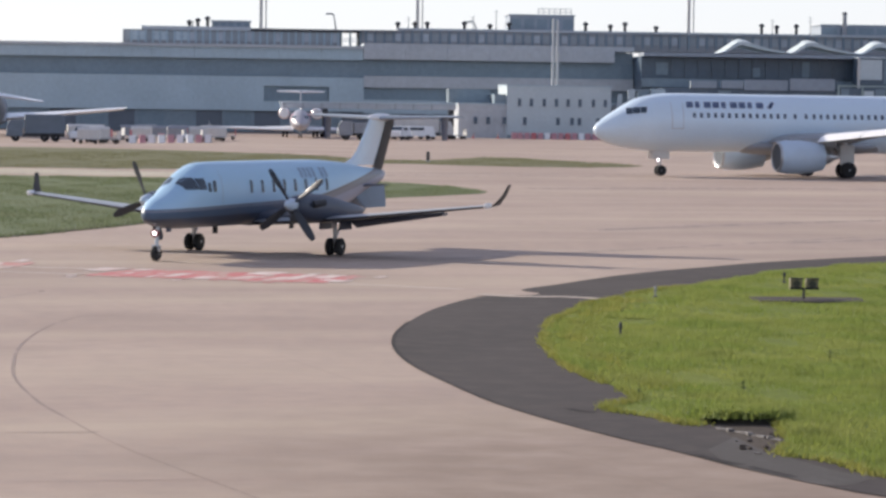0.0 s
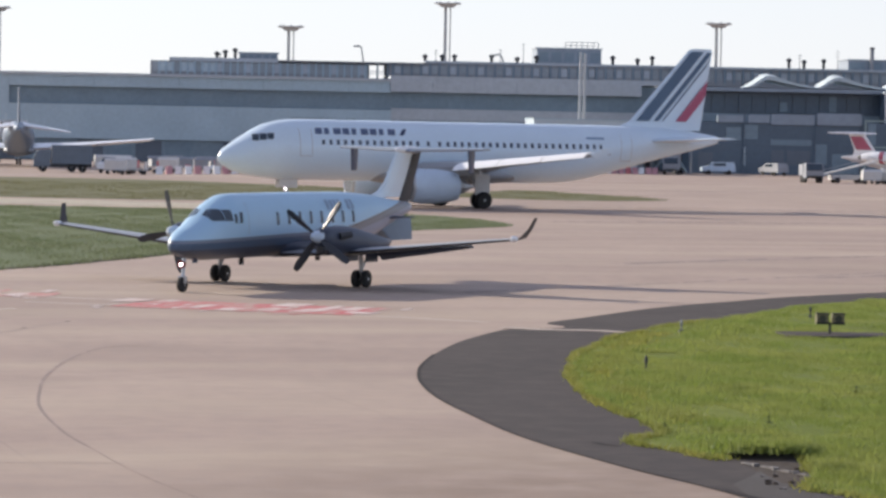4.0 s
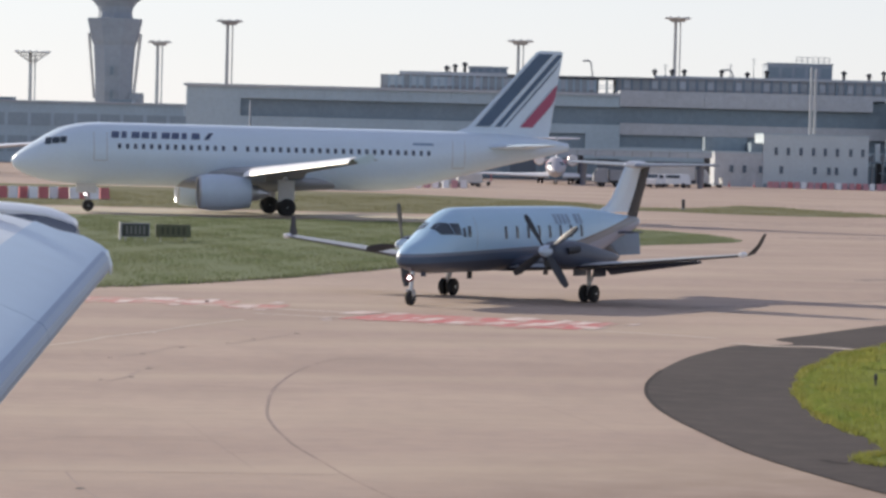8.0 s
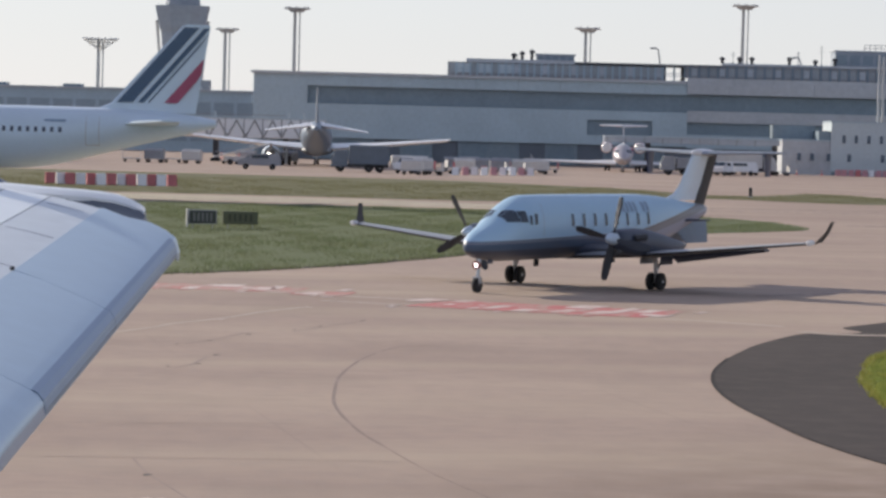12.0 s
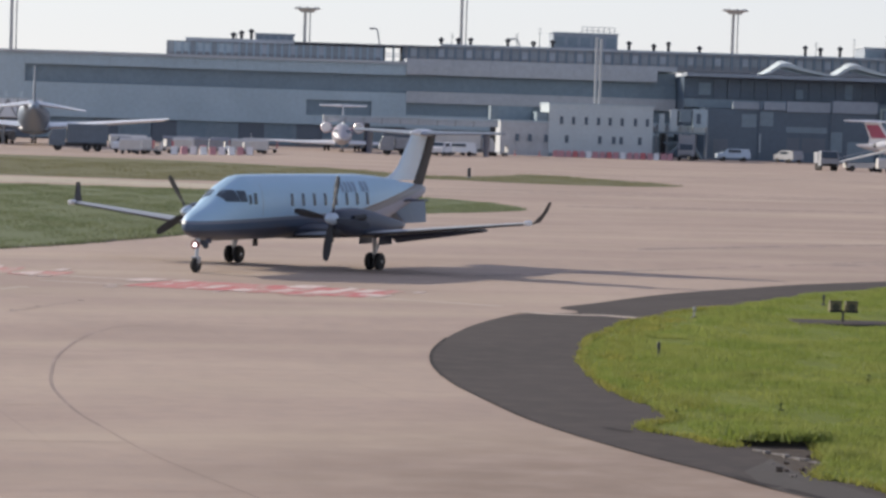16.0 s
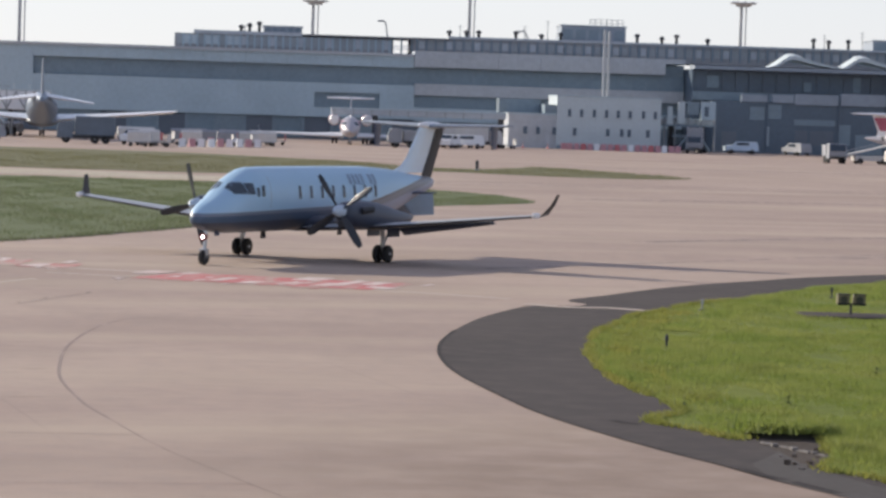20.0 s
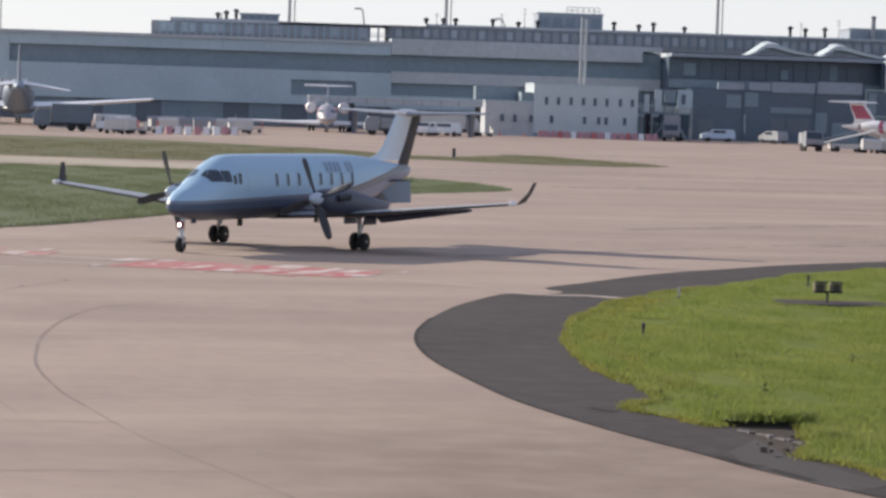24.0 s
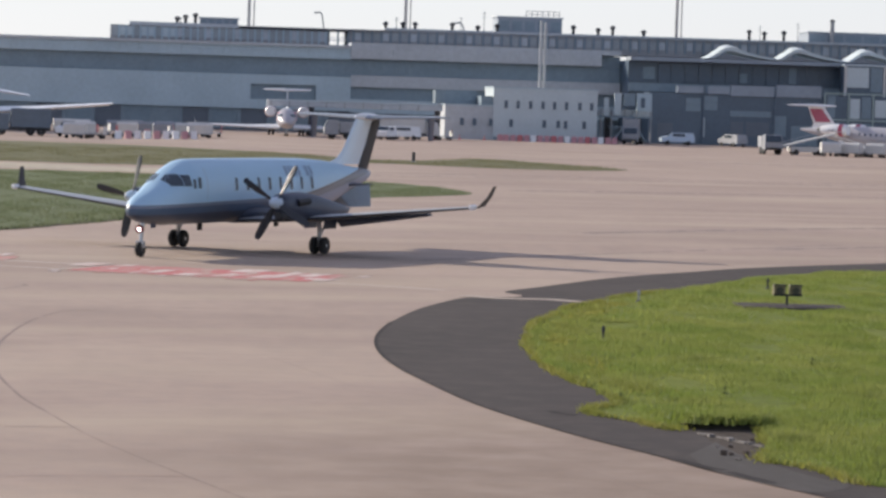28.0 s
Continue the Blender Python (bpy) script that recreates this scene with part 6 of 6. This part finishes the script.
def cone(x, y):
    c = group("traffic_cone", "orange and white traffic cone on the apron", "cone", pose(x, y, 0), set_of="traffic cones")
    part("foot", a_box(-0.22, 0.22, -0.22, 0.22, 0, 0.04), ORANGE, c)
    part("body", turned(bmesh.new(), [(0.04, 0.17), (0.75, 0.03)], (0, 0, 0), "z", 10), ORANGE, c)
    part("band", turned(bmesh.new(), [(0.35, 0.116), (0.5, 0.083)], (0, 0, 0), "z", 10), OFFWHITE, c)


GSE_GREY = material("equipment_grey", (0.3, 0.315, 0.345), 0.6, 0.1, 0.15, 1.0, 0.1)
GSE_PALE = material("equipment_dark_slate", (0.14, 0.175, 0.22), 0.5, 0.1, 0.15, 1.0, 0.1)
service_truck(pose(-17.0, 362, 0, 0, 0, 4), GSE_PALE, "dark slate catering truck beside the parked airliner", 6.4, 3.0)
service_van(pose(-28.2, 361, 0, 0, 0, 4), GSE_GREY, "grey service van on the apron")
belt_loader(pose(-33.2, 398, 0, 0, 0, 8), "grey belt loader under the passenger bridge")
service_van(pose(-11.2, 361, 0, 0, 0, 62), WHITE, "white service van beside the parked airliner")
baggage_cart(pose(-9.9, 360, 0, 0, 0, 5), OFFWHITE, True, "white covered baggage cart on the apron")
baggage_cart(pose(-7.6, 366, 0, 0, 0, -8), ORANGE, False, "empty orange-framed baggage cart on the apron")
for k in range(9):
    x = -6.2 + 1.05 * k
    copy_thing(barriers[2 if k % 3 == 1 else 1], pose(x, 358 + 1.6 * k, 0, 0, 0, 25 * math.sin(2.3 * k)))
for k, (x, y, m) in enumerate(((-10.8, 350, OFFWHITE), (-8.6, 352, OFFWHITE), (-5.4, 371, OFFWHITE), (0.4, 372, OFFWHITE), (3.2, 384, OFFWHITE))):
    baggage_cart(pose(x, y, 0, 0, 0, 12 * math.sin(5 * k)), m, k % 2 == 0, "white apron cart among barriers on the stand")
baggage_cart(pose(-1.4, 378, 0, 0, 0, 4), GSE_GREY, True, "grey covered baggage cart on the apron")
baggage_cart(pose(1.2, 380, 0, 0, 0, 0), OFFWHITE, True, "white covered baggage cart on the apron")
baggage_cart(pose(-3.8, 382, 0, 0, 0, 14), GSE_GREY, True, "grey covered baggage cart on the apron")
cart_kinds = [baggage_cart(pose(-13.4, 391, 0, 0, 0, 8), OFFWHITE, True, "small covered baggage cart on the busy stand"), baggage_cart(pose(-5.2, 398, 0, 0, 0, -6), GSE_GREY, True, "small covered baggage cart on the busy stand"), baggage_cart(pose(-2.6, 401, 0, 0, 0, 10), ORANGE, False, "small open baggage cart on the busy stand"), baggage_cart(pose(-8.8, 384, 0, 0, 0, 16), OFFWHITE, False, "small open baggage cart on the busy stand")]
for k, (x, y) in enumerate(((-11.2, 388), (-7.0, 388), (-4.4, 392), (-1.2, 394), (0.9, 391), (2.6, 394), (4.6, 398), (-46.6, 396), (-43.9, 397), (-42.0, 400), (-39.2, 396), (-35.0, 402), (-33.2, 404), (-28.4, 412), (-20.6, 404), (-18.2, 401), (26.2, 428), (30.2, 432), (33.5, 434), (36.2, 436))):
    copy_thing(cart_kinds[(k * 5 // 3) % 4], pose(x, y, 0, 0, 0, 20 * math.sin(3.1 * k)))
for k, (x, y) in enumerate(((-12.6, 379), (-9.6, 381), (-6.4, 383), (-3.2, 376), (-0.4, 376.5), (1.9, 381))):
    copy_thing(barriers[1 + k % 2], pose(x, y, 0, 0, 0, 30 * math.sin(1.9 * k)))
service_truck(pose(21.5, 412, 0, 0, 0, 2), GSE_GREY, "grey service truck near the regional jet", 5.2, 2.2)
service_van(pose(27.2, 420, 0, 0, 0, 70), WHITE, "white service van below the passenger bridge")
service_truck(pose(31.6, 436, 0, 0, 0, 180), OFFWHITE, "long pale bus-bodied truck below the passenger bridge", 8.0, 2.8)
service_van(pose(29.8, 424, 0, 0, 0, -4), WHITE, "white service van below the passenger bridge")
service_van(pose(72.1, 462, 0, 0, 0, 3), COWL, "pale blue-grey service van parked by the glazed wing")
service_van(pose(80.4, 463, 0, 0, 0, -65), GSE_GREY, "grey service van parked by the glazed wing")
service_truck(pose(64.0, 452, 0, 0, 0, 80), GSE_GREY, "grey apron truck beside the passenger bridge", 6.0, 3.6)
belt_loader(pose(77.2, 392, 0, 0, 0, 8), "pale belt loader before the red-tailed jet")
belt_loader(pose(84.0, 396, 0, 0, 0, 172), "pale belt loader before the red-tailed jet")
service_truck(pose(72.4, 390, 0, 0, 0, 90), GSE_GREY, "grey tractor unit before the red-tailed jet", 4.6, 2.2)
for x, y in ((39.5, 449), (43.0, 449.5), (47.8, 450), (50.4, 450), (52.6, 450.4), (54.9, 450), (56.7, 450.6), (58.5, 450), (61.2, 451), (34.6, 434)):
    cone(x, y)
for k in range(17):
    copy_thing(barriers[(2, 2, 0, 2, 1)[k % 5]], pose(46.0 + 0.95 * k, 448.5, 0, 0, 0, 8 * math.sin(3 * k)))


for k, (x, y) in enumerate(((79.4, 388), (80.7, 389), (82.2, 388.4), (83.9, 389.5), (85.2, 388.6), (86.8, 389.2))):
    copy_thing(cart_kinds[(0, 3, 0, 2, 0, 3)[k]], pose(x, y, 0, 0, 0, 35 * math.sin(2.6 * k)))
RUBBLE_SOIL = ground_cover("brown_rubble_soil", (0.085, 0.07, 0.058), (0.06, 0.05, 0.043), (0.13, 0.11, 0.092), 4)
KERB = material("broken_kerb", (0.19, 0.175, 0.162), 0.8, 0, 0.2, 3, 0.1)


def hollow():
    """A sunken drain opening at the lawn's edge: a dark undercut soil bank, loose rubble and a broken pale kerb."""
    h = group("drain_hollow", "dark drain hollow with a broken pale kerb at the grass edge", "drain", pose(8.8, 50.0, 0.008))
    rng = random.Random(4)
    part("soil_bed", bridge(bmesh.new(), [[(0.42 * r * math.cos(a) * (1 + 0.15 * math.sin(3 * a)) + 0.14 * r * math.sin(a) - 0.1, 2.3 * r * math.sin(a) * (1 + 0.1 * math.cos(5 * a)) - 1.6, z) for a in [k * math.pi / 12 for k in range(24)]] for r, z in ((1.0, 0.001), (0.7, 0.004), (0.3, 0.006), (0.03, 0.006))], caps=False), RUBBLE_SOIL, h, "brown soil with rubble")
    # the bank's face is coloured dark to hold the shade under its lip
    foot = smooth_rows([(-0.62, 0.55), (-0.42, 0.62), (-0.15, 0.6), (0.1, 0.55), (0.32, 0.6), (0.5, 0.75), (0.6, 1.0)], 4)
    rings = []
    for k, (x, y) in enumerate(foot):
        f = math.sin(math.pi * min(1.0, max(0.0, (k + 1) / (len(foot) + 1)))) ** 0.6
        wob = 0.02 * math.sin(2.1 * k)
        rings.append([(x, y - 0.12, 0.0), (x + wob, y + 0.0, 0.1 * f), (x - 0.02, y + 0.02, 0.15 * f + wob * 0.5), (x, y + 0.25, 0.17 * f), (x + 0.02, y + 1.1, 0.08 * f), (x + 0.03, y + 1.9, 0.0)])
    part("bank", bridge(bmesh.new(), rings), [EARTH, LAWN], h, "soil bank under a grassy lip, its shade put into the dark colour")
    bank = h.children[-1]
    for f in bank.data.polygons:
        f.material_index = 1 if f.normal.z > 0.6 else 0
    for k in range(11):
        f = k / 10
        x, y, l = -0.52 + 0.66 * f + 0.03 * math.sin(5 * k), -0.35 - 1.75 * f, 0.15 + 0.08 * math.sin(3 * k)
        part("kerb_stone", a_box(-l / 2, l / 2, -0.03 - 0.014 * (k % 3), 0.045, 0, 0.025 + 0.012 * (k % 3), bevel=0.01), KERB, h, at=pose(x, y, 0.0, 0, 0, -70 + 18 * math.sin(2.2 * k)))
    for k in range(22):
        x, y, r = rng.uniform(-0.62, 0.15), rng.uniform(-4.2, -1.0), rng.uniform(0.012, 0.034)
        part("rubble_stone", a_box(-r, r, -1.4 * r, 1.4 * r, 0, r, bevel=0.3 * r), RUBBLE_SOIL if k % 3 else KERB, h, at=pose(x + 0.12 * (y + 2.5) / 2, y, 0.004, 0, 0, rng.uniform(0, 90)))


hollow()


# ---- grass ----
def inside(poly, x, y):
    poly = np.array(poly, float)
    hit = np.zeros(len(x), bool)
    for (x0, y0), (x1, y1) in zip(poly, np.roll(poly, -1, axis=0)):
        cross = (y0 > y) != (y1 > y)
        hit ^= cross & (x < (x1 - x0) * (y - y0) / (y1 - y0 + 1e-12) + x0)
    return hit


def tuft_field(name, poly, lo, hi, count, height, mat, label, clump, seed, bare=None):
    """Blades of grass, three-cornered, gathered in clumps, as one mesh."""
    rng = np.random.default_rng(seed)
    x, y = rng.uniform(lo[0], hi[0], count * 3), rng.uniform(lo[1], hi[1], count * 3)
    lump = np.sin(x * clump) * np.sin(y * clump * 0.31 + 1.3 * np.sin(x * 0.7)) + np.sin(x * 2.7 * clump + 2) * np.sin(y * 0.9 * clump)
    keep = inside(poly, x, y) & (lump + rng.uniform(-1.6, 1.6, len(x)) > -0.4)
    if bare:                                # an open hollow without blades
        keep &= ((x - bare[0]) / bare[2]) ** 2 + ((y - bare[1]) / bare[3]) ** 2 > 1
    x, y, lump = x[keep][:count], y[keep][:count], lump[keep][:count]
    n = len(x)
    h = height * rng.uniform(0.45, 1.25, n) * (1 + 0.35 * lump)
    a, w = rng.uniform(0, math.pi, n), rng.uniform(0.012, 0.03, n) * height / 0.16
    lean = rng.normal(0, 0.35, (n, 2)) * h[:, None]
    v = np.empty((n, 3, 3))
    v[:, 0] = np.stack([x - w * np.cos(a), y - w * np.sin(a), np.zeros(n)], 1)
    v[:, 1] = np.stack([x + w * np.cos(a), y + w * np.sin(a), np.zeros(n)], 1)
    v[:, 2] = np.stack([x + lean[:, 0], y + lean[:, 1], h], 1)
    me = bpy.data.meshes.new(name)
    me.from_pydata(v.reshape(-1, 3).tolist(), [], np.arange(3 * n).reshape(-1, 3).tolist())
    me.materials.append(mat)
    return tagged(new(name, me), label, "grass", kind="stuff")


def tuft_line(name, line, count, across, height, mat, label, seed, base=0.0):
    """A ragged fringe of longer blades along an edge, thick in places and bare in others, as one mesh."""
    rng = np.random.default_rng(seed)
    pts = np.array(smooth_rows(line, 8), float)[:, :2]
    run = np.concatenate([[0], np.cumsum(np.hypot(*np.diff(pts, axis=0).T))])
    s = rng.uniform(0, run[-1], count)
    s = s[np.sin(2.3 * s) + np.sin(0.9 * s + 1) + rng.uniform(-1.4, 1.4, count) > -0.3]
    n = len(s)
    x = np.interp(s, run, pts[:, 0]) + rng.normal(0, across, n)
    y = np.interp(s, run, pts[:, 1]) + rng.normal(0, 2 * across, n)
    h = height * rng.uniform(0.4, 1.3, n)
    a, w = rng.uniform(0, math.pi, n), rng.uniform(0.1, 0.22, n) * height
    v = np.empty((n, 3, 3))
    v[:, 0] = np.stack([x - w * np.cos(a), y - w * np.sin(a), np.full(n, base)], 1)
    v[:, 1] = np.stack([x + w * np.cos(a), y + w * np.sin(a), np.full(n, base)], 1)
    v[:, 2] = np.stack([x + rng.normal(0, 0.4, n) * h, y + rng.normal(0, 0.4, n) * h, base + h], 1)
    me = bpy.data.meshes.new(name)
    me.from_pydata(v.reshape(-1, 3).tolist(), [], np.arange(3 * n).reshape(-1, 3).tolist())
    me.materials.append(mat)
    return tagged(new(name, me), label, "grass", kind="stuff")


def blade_material(name, a, b, c):
    m = bpy.data.materials.new(name)
    m.use_nodes = True
    n, l = m.node_tree.nodes, m.node_tree.links
    co = n.new("ShaderNodeTexCoord").outputs["Object"]
    geo = n.new("ShaderNodeNewGeometry")
    col = blend(n, l, geo.outputs["Random Per Island"], a, b)
    col = blend(n, l, spread(n, l, noise_of(n, l, co, 0.35, 4), 0.4, 0.62, 0, 0.75), col, c)
    col = blend(n, l, spread(n, l, noise_of(n, l, co, 1.1, 3), 0.56, 0.72, 0, 0.6), col, tuple(0.55 * v for v in a))
    d = n["Principled BSDF"]
    l.new(col, d.inputs["Base Color"])
    d.inputs["Roughness"].default_value = 0.7
    thin = n.new("ShaderNodeBsdfTranslucent")
    l.new(col, thin.inputs["Color"])
    mix = n.new("ShaderNodeMixShader")
    mix.inputs[0].default_value = 0.45
    l.new(d.outputs[0], mix.inputs[1]), l.new(thin.outputs[0], mix.inputs[2])
    l.new(mix.outputs[0], n["Material Output"].inputs["Surface"])
    return m


BLADE = blade_material("bright_blades", (0.165, 0.222, 0.045), (0.27, 0.325, 0.068), (0.31, 0.33, 0.09))
DULL_BLADE = blade_material("dull_blades", (0.12, 0.152, 0.072), (0.162, 0.194, 0.1), (0.185, 0.2, 0.112))
DRY_BLADE = blade_material("dry_blades", (0.14, 0.148, 0.072), (0.185, 0.185, 0.1), (0.21, 0.195, 0.115))
LAWN_AREA = [tuple(p) for p in smooth_rows(LAWN_EDGE[:-2], 6)] + [(34, 112), (40, 70), (40, 24), (15, 37), (11, 41.5)]
tuft_field("grass_blades", LAWN_AREA, (6.7, 40), (16, 75), 190000, 0.09, BLADE, "bright green grass blades in clumps", 1.1, 3, (8.75, 49.2, 0.45, 1.2))
tuft_field("grass_blades", LAWN_AREA, (8.5, 75), (26, 112), 110000, 0.09, BLADE, "bright green grass blades in clumps", 1.0, 4, (16.1, 82.7, 1.5, 1.2))
ISLAND_AREA = [tuple(p) for p in smooth_rows(ISLAND + [ISLAND[0]], 6)]
tuft_field("island_grass", ISLAND_AREA, (-22, 95), (17, 204), 110000, 0.11, DULL_BLADE, "dull green grass blades in clumps", 0.6, 5)
tuft_field("far_grass_blades", FAR_GRASS, (-45, 226), (38, 298), 50000, 0.14, DRY_BLADE, "dry olive grass blades far off", 0.4, 6)
STRAW_BLADE = blade_material("straw_blades", (0.26, 0.265, 0.06), (0.36, 0.345, 0.085), (0.2, 0.23, 0.045))
tuft_line("lawn_fringe", LAWN_EDGE[:-4], 16000, 0.06, 0.1, STRAW_BLADE, "ragged yellowish grass along the asphalt", 8)
tuft_line("lawn_margin", [(x + 0.75, y + 0.3) for x, y in LAWN_EDGE[22:-6]], 13000, 0.22, 0.1, STRAW_BLADE, "yellowish grass in a belt inside the lawn's edge", 15)
tuft_line("bank_fringe", [(8.2, 50.65), (8.5, 50.7), (8.9, 50.62), (9.2, 50.75), (9.4, 51.1)], 2600, 0.05, 0.13, BLADE, "grass hanging over the drain hollow", 12, 0.1)
tuft_line("bank_fringe", [(8.25, 51.0), (8.6, 51.1), (8.9, 51.1), (9.2, 51.3), (9.4, 51.7)], 4200, 0.14, 0.14, BLADE, "grass on the bank over the drain hollow", 13, 0.1)
tuft_line("island_fringe", ISLAND[1:12], 9000, 0.14, 0.16, DULL_BLADE, "ragged dull grass along the taxiway edge", 9)


WEED_LEAF = blade_material("weed_leaves", (0.05, 0.085, 0.03), (0.08, 0.11, 0.04), (0.1, 0.1, 0.045))


def weed(x, y, high, seed):
    """A broad-leaved weed: a stalk with a rosette of bent, tapered leaves."""
    w = group("weed_plant", "dark broad-leaved weed standing in the lawn", "weed", pose(x, y, 0.012), set_of="weeds in the lawn")
    rng = random.Random(seed)
    part("stalk", a_rod((0, 0, 0), (0.02, 0.01, high), 0.012, 0.005, n=6), WEED_LEAF, w)
    for k in range(11):
        a, r, z, b = rng.uniform(0, 6.28), rng.uniform(0.05, 0.13), rng.uniform(0.0, 0.75) * high, rng.uniform(0.018, 0.032)
        c, d = math.cos(a), math.sin(a)
        bm = bmesh.new()
        rows_ = [[bm.verts.new((c * r * f - d * b * g * e, d * r * f + c * b * g * e, z + high * (0.5 * f - 0.42 * f * f) + 0.004 * abs(e))) for e in (-1, 0, 1)] for f, g in ((0.0, 0.25), (0.4, 1.0), (0.75, 0.8), (1.0, 0.08))]
        for p, q in zip(rows_, rows_[1:]):
            for i in range(2):
                bm.faces.new((p[i], p[i + 1], q[i + 1], q[i]))
        part("leaf", bm, WEED_LEAF, w)


for k, (x, y, h) in enumerate(((7.75, 55.0, 0.17), (9.83, 56.5, 0.24), (12.8, 63.6, 0.2))):
    weed(x, y, h, 40 + k)


# ---- what moves ----
def motions():
    # the taxiing airliner, led by the middle of its main gear through a shallow S
    rows = []
    for t, x, y, turn in JET_LINE:
        a = radians(turn)
        rows.append((t, pose(x - 17.71 * math.cos(a), y - 17.71 * math.sin(a), 0, 0, 0, turn)))
    walk(jet, rows)
    # both propellers idle round; a blade's angle from upright at whole seconds, in degrees
    for prop, side, seen in ((propellers[0], -1, PORT_TURN), (propellers[1], 1, STARBOARD_TURN)):
        rows, angle = [(0.0, pose(4.66, side * 2.62, 1.72, seen[0][1]))], seen[0][1]
        for (t0, a0), (t1, a1) in zip(seen, seen[1:]):
            n, gap = round((t1 - t0) * 10), (a1 - a0) % 90
            turn = (gap + 90 * round((62 * n - gap) / 90)) / n
            for k in range(n):
                angle += turn
                rows.append((t0 + (k + 1) * 0.1, pose(4.66, side * 2.62, 1.72, angle)))
        walk(prop, rows)


PORT_TURN = [(0, 54), (1, 54), (2, 10), (3, 60), (6, 77), (7, 8), (8, 55), (9, 0), (10, 40), (11, 62), (12, 12), (13, 65), (16, 8), (17, 45), (18, 80), (19, 12), (20, 55), (21, 2), (24, 68), (25, 10), (26, 50), (27, 2), (28, 30)]
STARBOARD_TURN = [(0, 67), (1, 27), (2, 73), (3, 5), (6, 40), (7, 30), (8, 82), (9, 55), (10, 83), (11, 13), (12, 60), (13, 78), (16, 57), (17, 78), (18, 12), (19, 60), (20, 75), (21, 3), (24, 73), (25, 8), (26, 60), (27, 80), (28, 12)]
# seconds, place of the main gear, direction of the tail
JET_LINE = [(0, 45.87, 230.8, 11.3), (1, 38.5, 229.4, 12.9), (2, 31.22, 227.7, 14.7), (3, 24.03, 225.8, 16.5), (4.2, 15.5, 223.2, 18.6), (5.5, 6.36, 220.3, 19.3), (6.5, -0.6, 218.4, 17.0), (7.5, -7.6, 216.7, 13.6), (8.5, -14.65, 215.2, 9.6), (9.5, -21.7, 214.1, 5.7), (10.5, -28.75, 213.3, 2.4), (11.5, -35.8, 212.8, -0.4), (13, -46.3, 212.6, -2.8), (16, -67, 213.8, -4), (20, -95, 216, -4.5), (24, -123, 218.2, -4.5), (28, -151, 220.4, -4.5)]
motions()
